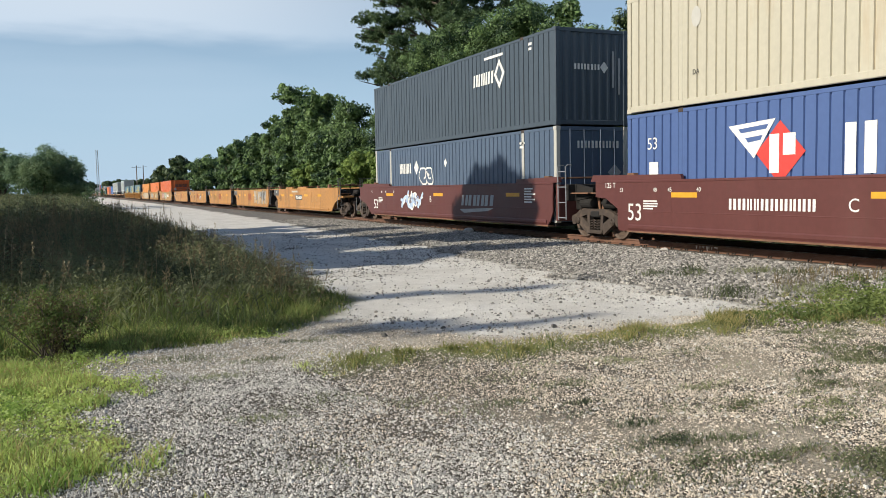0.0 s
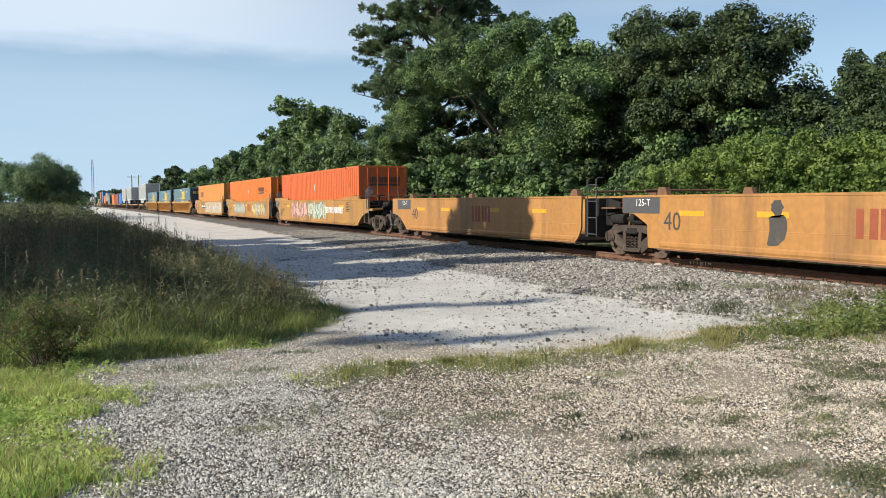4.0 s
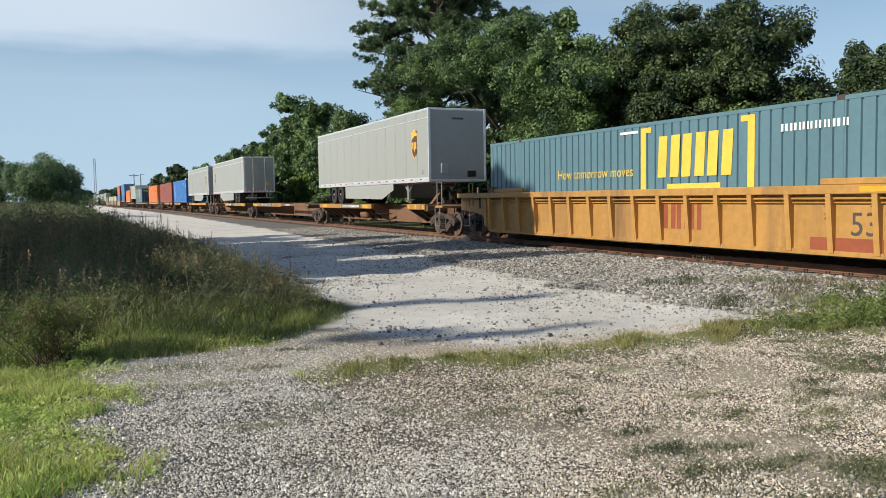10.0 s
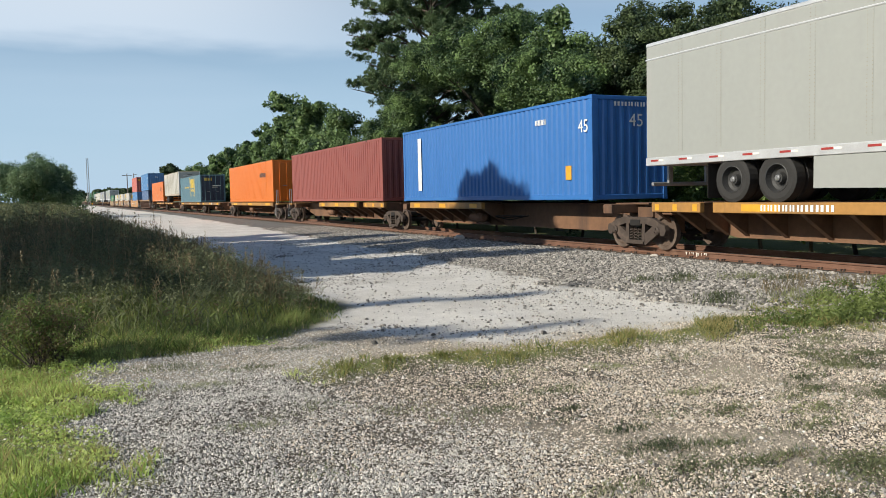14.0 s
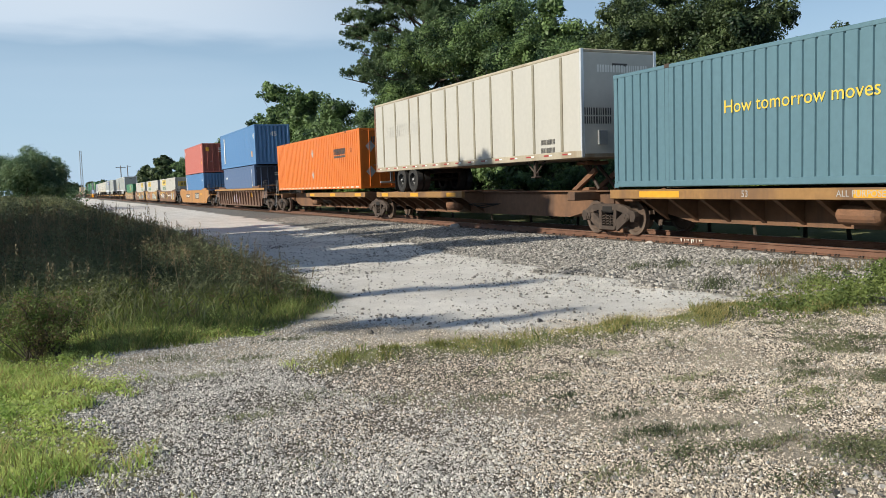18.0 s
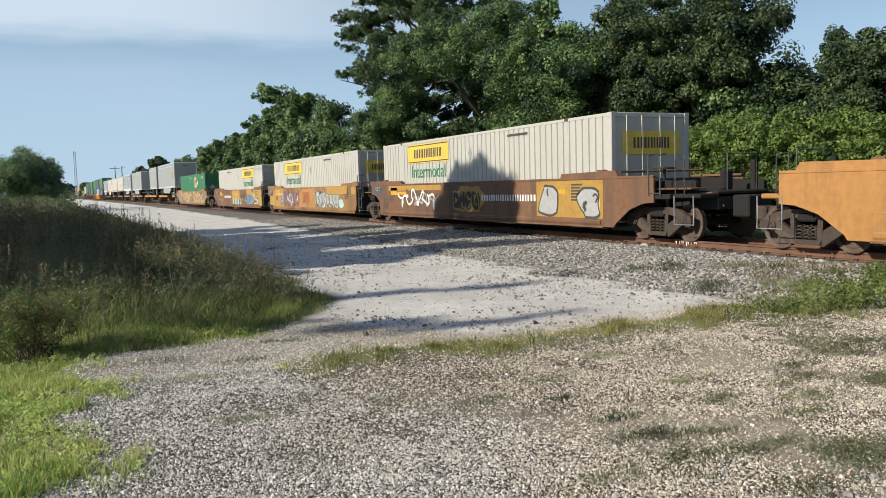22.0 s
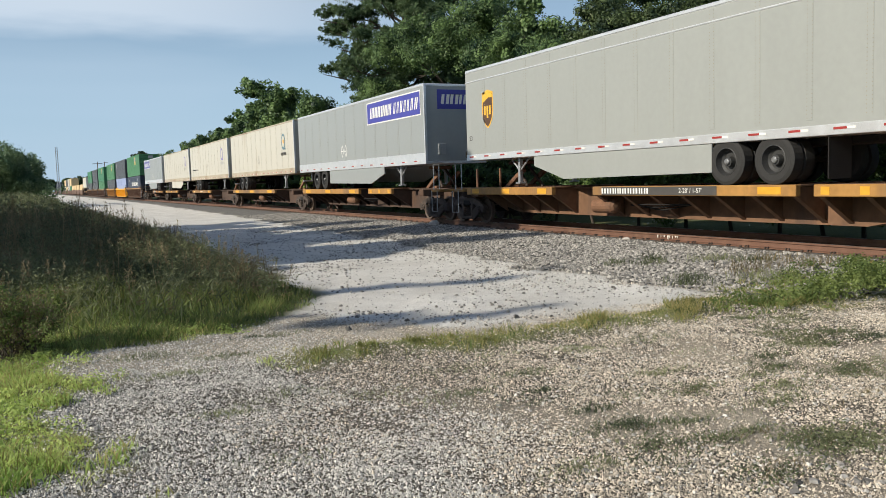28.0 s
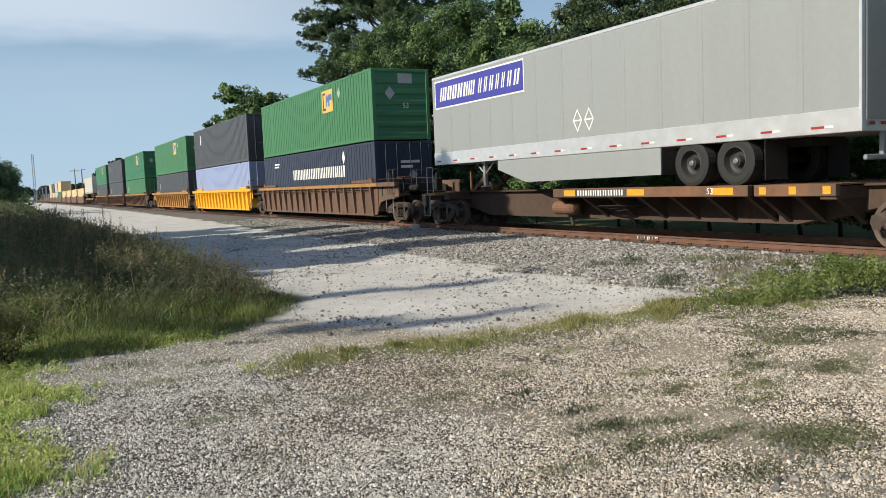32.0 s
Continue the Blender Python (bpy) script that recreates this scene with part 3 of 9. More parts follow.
def zones(x, y):
    n = 0.25 * wobble(x, y, 2.2, 0.5) + 0.12 * wobble(x, y, 6.3, 1.5)
    ball = sstep(-0.25, 0.25, x - toe(y) + n) * (1 - sstep(16.3, 17.2, x + n))
    ball = ball * sstep(6.8, 8.0, y + n + 0.35 * (x - 9))
    scrub = sstep(-0.3, 0.3, scrub_edge(y) - x + n) * sstep(9.3, 9.9, y + n)
    near = sstep(-0.25, 0.35, 0.02 - x + n * 1.6 + 0.05 * (y - 6)) * (1 - sstep(10.4, 11.4, y))
    strip = np.exp(-((y - 7.75 - 0.25 * np.sin(x * 0.9) + 0.6 * n) / 0.36) ** 2) * sstep(1.9, 2.9, x + n) * (1 - sstep(9.0, 9.6, x))
    right = sstep(-0.3, 0.4, x - 8.6 + 0.9 * (y - 8) * -0.2 + n) * (1 - sstep(8.6, 9.9, y + n - 0.25 * (x - 9))) * sstep(6.3, 7.3, y)
    far = sstep(16.6, 17.6, x + n)
    grass = np.clip(np.maximum.reduce([scrub, near, strip, right, far]), 0, 1)
    road = (1 - ball) * (1 - grass) * sstep(7.9, 8.9, y + n) * (1 - sstep(11.0, 12.5, x)) * sstep(2.2, 4.2, x + 2 * n + 0.5 * (y - 10))
    return road, ball, grass


def sandy(x, y):
    """Bare sandy patches of the yard, with few stones."""
    return sstep(0.35, 0.8, wobble(x, y, 1.3, 7.0) + 0.4 * wobble(x, y, 3.7, 2.0)) * sstep(2.0, 4.0, x)


def ground_sheet():
    xs = np.concatenate([np.linspace(-900, -40, 14), np.linspace(-36, -7, 16), np.arange(-6, 17.2, 0.16), np.linspace(17.6, 60, 26), np.linspace(70, 900, 14)])
    ys = np.concatenate([np.linspace(-1200, -20, 12), np.linspace(-16, 1.5, 12), np.arange(2, 30, 0.16), np.arange(30, 90, 0.8), np.linspace(92, 260, 40), np.linspace(280, 3500, 24)])
    X, Y = np.meshgrid(xs, ys)
    Z = land(X, Y)
    V = np.stack([X, Y, Z], -1).reshape(-1, 3)
    w = len(xs)
    i = (np.arange(len(ys) - 1)[:, None] * w + np.arange(w - 1)[None]).ravel()
    me = bulk("ground", V, np.stack([i, i + 1, i + w + 1, i + w], -1), M["ground"], True)
    lawn = (1 - sstep(10.2, 11.0, Y)) * (1 - sstep(9.5, 10.5, X))
    for nm, val in zip(("road", "ballast", "grassy", "lawn", "sandy"), (*zones(X, Y), lawn, np.maximum(np.maximum(sandy(X, Y), sstep(7.6, 8.4, Y)), 1 - sstep(2.0, 3.2, Y)))):
        at = me.attributes.new(nm, "FLOAT", "POINT")
        at.data.foreach_set("value", val.astype(np.float32).ravel())
    return tagged(new("ground", me), "pale gravel yard, white limestone track and grassy verges", "ground", kind="structure")


def ground_material():
    m = bpy.data.materials.new("gravel_road_ballast_and_soil")
    m.use_nodes = True
    n, l = m.node_tree.nodes, m.node_tree.links
    p = n["Principled BSDF"]
    p.inputs["Roughness"].default_value = 0.95
    tc = n.new("ShaderNodeTexCoord")

    def tex(kind, scale, detail=4):
        t = n.new(kind)
        t.inputs["Scale"].default_value = scale
        if "Detail" in t.inputs:
            t.inputs["Detail"].default_value = detail
        l.new(tc.outputs["Object"], t.inputs["Vector"])
        return t

    def ramp(src, a, b, pa=0.3, pb=0.7):
        r = n.new("ShaderNodeValToRGB")
        r.color_ramp.elements[0].position, r.color_ramp.elements[1].position = pa, pb
        r.color_ramp.elements[0].color, r.color_ramp.elements[1].color = (*a, 1), (*b, 1)
        l.new(src, r.inputs["Fac"])
        return r.outputs["Color"]

    def blend(fac, a, b, mode="MIX"):
        x = n.new("ShaderNodeMix")
        x.data_type, x.blend_type = "RGBA", mode
        if isinstance(fac, float):
            x.inputs["Factor"].default_value = fac
        else:
            l.new(fac, x.inputs["Factor"])
        l.new(a, x.inputs["A"])
        l.new(b, x.inputs["B"])
        return x.outputs["Result"]

    def attr(nm):
        a = n.new("ShaderNodeAttribute")
        a.attribute_name = nm
        return a.outputs["Fac"]

    broad, mid, fine = tex("ShaderNodeTexNoise", 0.7, 6), tex("ShaderNodeTexNoise", 5, 6), tex("ShaderNodeTexNoise", 55, 4)
    cells = tex("ShaderNodeTexVoronoi", 30)
    cells2 = tex("ShaderNodeTexVoronoi", 16)
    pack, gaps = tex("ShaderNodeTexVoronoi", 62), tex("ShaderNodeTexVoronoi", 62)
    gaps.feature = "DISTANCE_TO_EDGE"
    # yard bed kept dark and cell edges darker: shade between pebbles as colour
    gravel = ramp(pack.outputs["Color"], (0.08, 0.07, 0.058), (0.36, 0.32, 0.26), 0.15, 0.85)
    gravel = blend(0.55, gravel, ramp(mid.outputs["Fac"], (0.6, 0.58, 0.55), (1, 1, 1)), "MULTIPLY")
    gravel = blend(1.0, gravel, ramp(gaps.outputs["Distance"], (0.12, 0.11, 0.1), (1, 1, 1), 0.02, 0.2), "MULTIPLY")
    dust = blend(0.5, ramp(fine.outputs["Fac"], (0.26, 0.22, 0.165), (0.48, 0.42, 0.33)), ramp(mid.outputs["Fac"], (0.3, 0.255, 0.19), (0.44, 0.385, 0.3)))
    gravel = blend(attr("sandy"), gravel, dust)
    road = blend(0.5, ramp(fine.outputs["Fac"], (0.52, 0.495, 0.455), (0.83, 0.8, 0.75), 0.3, 0.6), ramp(mid.outputs["Fac"], (0.63, 0.605, 0.555), (0.81, 0.78, 0.725)))
    road = blend(0.5, road, ramp(broad.outputs["Fac"], (0.7, 0.68, 0.65), (1, 1, 1), 0.35, 0.62), "MULTIPLY")
    # dark bed under the ballast: shade between its stones put into the colour
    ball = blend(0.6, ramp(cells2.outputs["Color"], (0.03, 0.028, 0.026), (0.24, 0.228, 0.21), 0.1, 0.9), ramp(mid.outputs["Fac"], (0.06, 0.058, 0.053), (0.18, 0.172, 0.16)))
    soil = blend(0.5, ramp(mid.outputs["Fac"], (0.07, 0.085, 0.03), (0.19, 0.2, 0.075)), ramp(fine.outputs["Fac"], (0.06, 0.07, 0.03), (0.22, 0.22, 0.09)))
    lawn = blend(0.5, ramp(mid.outputs["Fac"], (0.13, 0.16, 0.05), (0.3, 0.31, 0.11)), ramp(fine.outputs["Fac"], (0.1, 0.13, 0.045), (0.34, 0.34, 0.14)))
    soil = blend(attr("lawn"), soil, lawn)
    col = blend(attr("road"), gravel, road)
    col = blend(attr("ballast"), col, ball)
    col = blend(attr("grassy"), col, soil)
    l.new(col, p.inputs["Base Color"])
    b = n.new("ShaderNodeBump")
    b.inputs["Strength"].default_value, b.inputs["Distance"].default_value = 0.6, 0.02
    l.new(cells.outputs["Distance"], b.inputs["Height"])
    b2 = n.new("ShaderNodeBump")
    b2.inputs["Strength"].default_value, b2.inputs["Distance"].default_value = 0.5, 0.02
    l.new(fine.outputs["Fac"], b2.inputs["Height"])
    l.new(b.outputs["Normal"], b2.inputs["Normal"])
    l.new(b2.outputs["Normal"], p.inputs["Normal"])
    return m


M["ground"] = ground_material()
ground_sheet()


# ---- track ----
def rail(name, x):
    prof = [(-0.075, 0), (0.075, 0), (0.075, 0.018), (0.013, 0.035), (0.011, 0.125), (0.037, 0.135), (0.037, 0.165), (0.028, 0.172),
            (-0.028, 0.172), (-0.037, 0.165), (-0.037, 0.135), (-0.011, 0.125), (-0.013, 0.035), (-0.075, 0.018)]
    ob = part(name, Geo().prism([(x + a, RAIL_Z - 0.172 + b) for a, b in prof], -760, 1500, "y"), M["steel"])
    part("rail_head", Geo().box(x - 0.03, x + 0.03, -760, 1500, RAIL_Z - 0.0015, RAIL_Z + 0.0015), M["railtop"], ob, "shiny worn running surface")
    return tagged(ob, "rusty steel rail with a polished head", "rail", kind="structure")


near_rail = rail("rail", TRACK_X - 0.7525)
rail("rail", TRACK_X + 0.7525)


clips = Geo()       # anchors and spikes along the foot of the near rail
for i in range(12, 130):
    y, q = i * 0.53, TRACK_X - 0.7525
    clips.box(q - 0.1, q - 0.06, y - 0.05, y - 0.02, RAIL_Z - 0.172, RAIL_Z - 0.125).box(q - 0.1, q - 0.06, y + 0.02, y + 0.05, RAIL_Z - 0.172, RAIL_Z - 0.13)
    if i % 3 == 0:
        clips.box(q - 0.11, q - 0.05, y + 0.15, y + 0.21, RAIL_Z - 0.19, RAIL_Z - 0.14, 0.008)
part("rail_clips", clips, M["grime"], near_rail, "rusty spikes and rail anchors")["kind"] = "stuff"
rng = np.random.default_rng(5)
for k in range(9):      # pale paint splashed and run down over the web of the rail
    y = 15.55 - 0.085 * k + rng.uniform(-0.03, 0.03)
    w, top = rng.uniform(0.012, 0.034), RAIL_Z - 0.035
    low = top - rng.uniform(0.03, 0.1)
    drip = Geo().prism([(y - w, top), (y + w, top), (y + w * 0.7, (top + low) / 2), (y + w * 0.3, low), (y - w * 0.4, low - 0.01), (y - w * 0.6, (top + low) / 2)], TRACK_X - 0.7525 - 0.054, TRACK_X - 0.7525 - 0.05)
    part("paint_mark", drip, M["oldwhite"], near_rail, "pale paint run down the rail")

tie_mesh = Geo().box(-1.3, 1.3, -0.115, 0.115, -0.17, 0, 0.012).mesh("sleeper", M["tie"])
plate_mesh = Geo().box(-0.18, 0.18, -0.1, 0.1, 0, 0.012, 0.004).mesh("tie_plate", M["rust"])
tie_bed = tagged(new("sleepers"), "row of weathered wooden sleepers bedded in ballast", "sleepers", kind="structure")
far_ties = Geo()
for i in range(-20, 420):
    y = i * 0.53 + rng.uniform(-0.03, 0.03)
    if 3 < y < 75:
        part("sleeper", tie_mesh, None, tie_bed, at=pose(TRACK_X + rng.uniform(-0.04, 0.04), y, RAIL_Z - 0.172, 0, 0, rng.uniform(-1, 1)))
    else:
        far_ties.box(TRACK_X - 1.3, TRACK_X + 1.3, y - 0.115, y + 0.115, RAIL_Z - 0.34, RAIL_Z - 0.172)
part("far_sleepers", far_ties, M["tie"], tie_bed)["kind"] = "stuff"


# ---- stones ----


def stones(name, xy, size, material, label, sink=0.05, flat=1.0):
    """Broken stones, each with a shape of its own, bedded in the ground."""
    n = len(xy)
    base = np.array([(-0.9, -0.7, -0.5), (0.8, -0.9, -0.5), (0.9, 0.8, -0.5), (-0.8, 0.9, -0.5), (-0.6, -0.35, 0.5), (0.65, -0.3, 0.5), (0.0, 0.65, 0.5)])
    tri = np.array([(0, 1, 5), (0, 5, 4), (1, 2, 5), (2, 6, 5), (2, 3, 6), (3, 4, 6), (3, 0, 4), (4, 5, 6)])
    r = np.random.default_rng(len(xy))
    v = base[None] * r.uniform(0.6, 1.2, (n, 7, 1)) * np.stack([r.uniform(0.7, 1.25, n), r.uniform(0.6, 1.1, n), r.uniform(0.55, 1.3, n) * flat], -1)[:, None]
    a, b = r.uniform(0, 6.283, n), r.normal(0, 0.35, n)
    ca, sa, cb, sb = np.cos(a)[:, None], np.sin(a)[:, None], np.cos(b)[:, None], np.sin(b)[:, None]
    x, y, z = v[..., 0], v[..., 1], v[..., 2]
    y, z = cb * y - sb * z, sb * y + cb * z
    x, y = ca * x - sa * y, sa * x + ca * y
    v = np.stack([x, y, z], -1) * (size[:, None, None] / 2)
    v[..., 0] += xy[:, :1]
    v[..., 1] += xy[:, 1:]
    v[..., 2] += (land(xy[:, 0], xy[:, 1]) + size * (0.5 - sink) * 0.5)[:, None]
    F = (np.arange(n)[:, None, None] * 7 + tri[None]).reshape(-1, 3)
    return tagged(new(name, bulk(name, v.reshape(-1, 3), F, material)), label, "gravel", kind="stuff")


def chips(name, xy, size, material, label):
    """Small broken chips, four facets each."""
    n = len(xy)
    base = np.array([(-0.9, -0.8, -0.3), (0.9, -0.7, -0.3), (0.8, 0.8, -0.3), (-0.8, 0.9, -0.3), (0.0, 0.0, 0.75)])
    r = np.random.default_rng(n)
    v = base[None] * r.uniform(0.6, 1.25, (n, 5, 1)) * np.stack([r.uniform(0.75, 1.25, n), r.uniform(0.6, 1.0, n), r.uniform(0.75, 1.35, n)], -1)[:, None]
    v[:, 4, :2] += r.uniform(-0.6, 0.6, (n, 2))
    a = r.uniform(0, 6.283, n)
    ca, sa = np.cos(a)[:, None], np.sin(a)[:, None]
    v = np.stack([ca * v[..., 0] - sa * v[..., 1], sa * v[..., 0] + ca * v[..., 1], v[..., 2]], -1) * (size[:, None, None] / 2)
    v[..., 0] += xy[:, :1]
    v[..., 1] += xy[:, 1:]
    v[..., 2] += (land(xy[:, 0], xy[:, 1]) + size * 0.12)[:, None]
    F = (np.arange(n)[:, None, None] * 5 + np.array([(0, 1, 4), (1, 2, 4), (2, 3, 4), (3, 0, 4)])[None]).reshape(-1, 3)
    return tagged(new(name, bulk(name, v.reshape(-1, 3), F, material)), label, "gravel", kind="stuff")


def scatter(n, x0, x1, y0, y1, keep, seed, near=False):
    r = np.random.default_rng(seed)
    x, y = r.uniform(x0, x1, n), r.uniform(y0, y1, n)
    if near:
        y = y0 + (y1 - y0) * r.uniform(0, 1, n) ** 1.5
    k = keep(x, y, r.uniform(0, 1, n))
    return np.stack([x[k], y[k]], -1)


def on_pad(x, y, u):
    rd, ba, gr = zones(x, y)
    inview = (x > -1.9 - 0.0 * y) & (x < 1.9 + 1.75 * y)
    bare = sstep(-0.75, 0.1, wobble(x, y, 0.9, 3.0) + 0.55 * wobble(x, y, 2.7, 1.0))
    return inview & (u < sstep(1.9, 3.0, y) * sstep(-1.8, -0.8, x) * (1 - rd) * (1 - ba) * (1 - gr * 0.85) * (0.6 + 0.4 * bare) * (1 - 0.7 * sandy(x, y)))


def on_road(x, y, u):
    rd, ba, gr = zones(x, y)
    return u < rd * (1 - ba) * (0.25 + 0.75 * sstep(0.0, 0.7, wobble(x, y, 0.8, 5.0) + 0.9 - 0.25 * np.abs(toe(y) - x)))


def on_ballast(x, y, u):
    rd, ba, gr = zones(x, y)
    return u < ba * (1 - 0.5 * gr)


r0 = np.random.default_rng(3)
p1 = scatter(560000, -1.8, 10.2, 2.0, 10.8, on_pad, 11, True)
warm = r0.uniform(0, 1, len(p1)) < sstep(1.2, 3.6, p1[:, 0] + 0.6 * wobble(p1[:, 0], p1[:, 1], 1.7, 9.0))
for own, nm, tell in ((~warm, "pebble", "loose grey-white limestone chips on the yard"), (warm, "pebblewarm", "loose cream limestone chips on the yard")):
    chips("gravel", p1[own], r0.lognormal(math.log(0.0152), 0.36, int(own.sum())).clip(0.008, 0.035), M[nm], tell)
p1 = scatter(26000, -1.8, 10.2, 2.4, 10.8, on_pad, 14, True)
stones("gravel", p1, r0.lognormal(math.log(0.021), 0.3, len(p1)).clip(0.014, 0.045), M["pebble"], "larger pale limestone stones on the yard", 0.15)
rock_xy = np.concatenate([r0.normal(0, 0.09, (9, 2)) + q for q in ((3.69, 3.03), (4.18, 3.02), (4.03, 2.82), (4.2, 3.41))])
stones("stones", rock_xy, r0.uniform(0.035, 0.075, len(rock_xy)), M["stone"], "larger grey stones lying in the gravel", 0.2, 0.7)
p2 = scatter(92000, 8.3, 13.2, 6.5, 46, on_ballast, 12)
stones("ballast", p2, r0.lognormal(math.log(0.064), 0.25, len(p2)).clip(0.035, 0.1), M["stone"], "grey crushed stone ballast sloping from the rails")
p3 = scatter(20000, 2.5, 10.5, 8.0, 34, on_road, 13)
stones("road_stones", p3, r0.lognormal(math.log(0.028), 0.4, len(p3)).clip(0.012, 0.09), M["stone"], "scattered grey stones on the white limestone track")
spot = np.random.default_rng(41).normal(0, (0.1, 0.13), (34, 2)) + (12.72, 8.9)
stones("painted_stones", spot, np.random.default_rng(42).uniform(0.06, 0.09, 34), M["sprayorange"], "ballast stones splashed with orange marking paint", -0.2)
for x, y, k in ((13.05, 26.9, 0.36), (13.0, 15.95, 0.2), (12.85, 12.2, 0.1), (13.05, 10.9, 0.12)):
    r = random.Random(int(y * 10))
    g = Geo().lathe([(-0.3 * k, 0.0), (-0.2 * k, 0.45 * k), (0.1 * k, 0.55 * k), (0.3 * k, 0.3 * k), (0.34 * k, 0.0)], 0, 0, 0, 7, "z")
    g.v = [(a * r.uniform(0.8, 1.25), b * r.uniform(1.0, 1.5), c * r.uniform(0.8, 1.1)) for a, b, c in g.v]
    rock = tagged(part("rock", g, M["chalk"]), "pale chalky rock lying on the ballast", "rock", "rocks by the rail")
    rock.location = (x, y, float(land(np.array(x), np.array(y))) + 0.2 * k)


# ---- the train ----
TRAIN = []          # (thing, its place along the track at 6 s, height of its base)


def unit(name, s, z, label, category, group=""):
    ob = new(name)
    tagged(ob, label, category, group)
    TRAIN.append((ob, s, z))
    return ob


TEXTS = {}


def text_mesh(words, size, mat):
    key = (words, size, mat)
    if key not in TEXTS:
        cu = bpy.data.curves.new("lettering", "FONT")
        cu.body, cu.size, cu.align_x, cu.align_y, cu.resolution_u = words, size, "CENTER", "CENTER", 3
        cu.extrude = 0.0015
        tmp = bpy.data.objects.new("lettering", cu)
        me = bpy.data.meshes.new_from_object(tmp)
        me.name = "lettering"
        me.materials.clear()
        me.materials.append(M[mat])
        bpy.data.objects.remove(tmp)
        TEXTS[key] = me
    return TEXTS[key]


SIDE = Matrix(((0, 0, -1, 0), (-1, 0, 0, 0), (0, 1, 0, 0), (0, 0, 0, 1)))     # letters read on the face towards -x
FRONT = Matrix(((1, 0, 0, 0), (0, 0, -1, 0), (0, 1, 0, 0), (0, 0, 0, 1)))     # letters read on the face towards -y


def words(parent, text, size, mat, x, y, z, face=SIDE, wide=1.0):
    off = 0.004
    place = Matrix.Translation((x - off, y, z)) if face is SIDE else Matrix.Translation((x, y - off, z))
    ob = part("lettering", text_mesh(text, size, mat), None, parent, at=place @ face @ Matrix.Diagonal((wide, 1, 1, 1)))
    if len(text) > 1:
        ob["kind"] = "stuff"
    return ob


def decal(parent, polys, mat, x, y, z, face=SIDE, name="emblem", label="", lift=0.004):
    """Flat painted shapes, drawn to the right and up from their centre, 4 mm proud of the skin."""
    g = Geo()
    for i, poly in enumerate(polys):
        n = len(poly)
        g.add([(a, b, 0.0005 * (i % 10)) for a, b in poly], [tuple(range(n))])
    place = Matrix.Translation((x - lift, y, z)) if face is SIDE else Matrix.Translation((x, y - lift, z))
    me = bpy.data.meshes.new(name)
    me.from_pydata(g.v, [], g.f)
    me.materials.append(M[mat])
    ob = part(name, me, None, parent, label, at=place @ face)
    if len(polys) > 1:
        ob["kind"] = "stuff"
    return ob


def rect(x0, x1, y0, y1, lean=0.0):
    return [(x0, y0), (x1, y0), (x1 + lean, y1), (x0 + lean, y1)]


def bars(width, height, n, gap=0.25, lean=0.0, seed=0, solid=False):
    """A line of plain blocks in place of lettering."""
    r = random.Random(seed)
    ws = [r.uniform(0.7, 1.2) for _ in range(n)]
    k = width / (sum(ws) + gap * (n - 1))
    x, out = -width / 2, []
    for w in ws:
        if solid or height < 0.08:
            out.append(rect(x, x + w * k, -height / 2, height / 2, lean * height))
        else:
            out.append(rect(x, x + w * k * 0.36, -height / 2, height / 2, lean * height))
            out.append(rect(x + w * k * 0.62, x + w * k, -height / 2, height / 2, lean * height))
        x += (w + gap) * k
    return out


def small_print(parent, x, y, z, w, h, lines, mat="inkwhite", face=SIDE):
    """Lines of writing too small to read, as thin bars."""
    r = random.Random(int(y * 100) + lines)
    p, out = h / lines, []
    for i in range(lines):
        a = -w / 2
        b = a + w * r.uniform(0.6, 1.0)
        out.append(rect(a, b, h / 2 - i * p - p * 0.55, h / 2 - i * p))
    return decal(parent, out, mat, x, y, z, face, "small_print")


def diamond(w, h):
    return [(0, -h / 2), (w / 2, 0), (0, h / 2), (-w / 2, 0)]


def blob(cx, cy, w, h, seed, spikes=9):
    """An uneven patch of sprayed paint."""
    r = random.Random(seed)
    out = []
    for i in range(spikes * 2):
        a = 2 * math.pi * i / (spikes * 2)
        k = r.uniform(0.8, 1.05)
        out.append((cx + w / 2 * k * math.cos(a), cy + h / 2 * k * math.sin(a)))
    return out


def ribbon(pts, w):
    """Overlapping quads along a stroke, with blunt ends."""
    out = []
    for (x0, y0), (x1, y1) in zip(pts, pts[1:]):
        d = math.hypot(x1 - x0, y1 - y0) or 1
        ux, uy = (x1 - x0) / d * w / 2, (y1 - y0) / d * w / 2
        out.append([(x0 - ux + uy, y0 - uy - ux), (x1 + ux + uy, y1 + uy - ux), (x1 + ux - uy, y1 + uy + ux), (x0 - ux - uy, y0 - uy + ux)])
    return out


def lump(cx, cy, w, h, r, bend):
    """One fat rounded form, waisted and leaning."""
    n, ph, amp = 22, r.uniform(0, 6.28), r.uniform(0.1, 0.24)
    out = []
    for i in range(n):
        a = 2 * math.pi * i / n
        c, s = math.cos(a), math.sin(a)
        k = 1 + amp * math.sin(3 * a + ph) + 0.08 * math.sin(5 * a + 2 * ph)
        u, v = math.copysign(abs(c) ** 0.7, c) * k, math.copysign(abs(s) ** 0.6, s) * (1 + 0.12 * math.sin(2 * a + ph))
        out.append((cx + w / 2 * u + bend * v * w, cy + max(-0.5 * h, min(0.5 * h, h / 2 * v))))
    return out


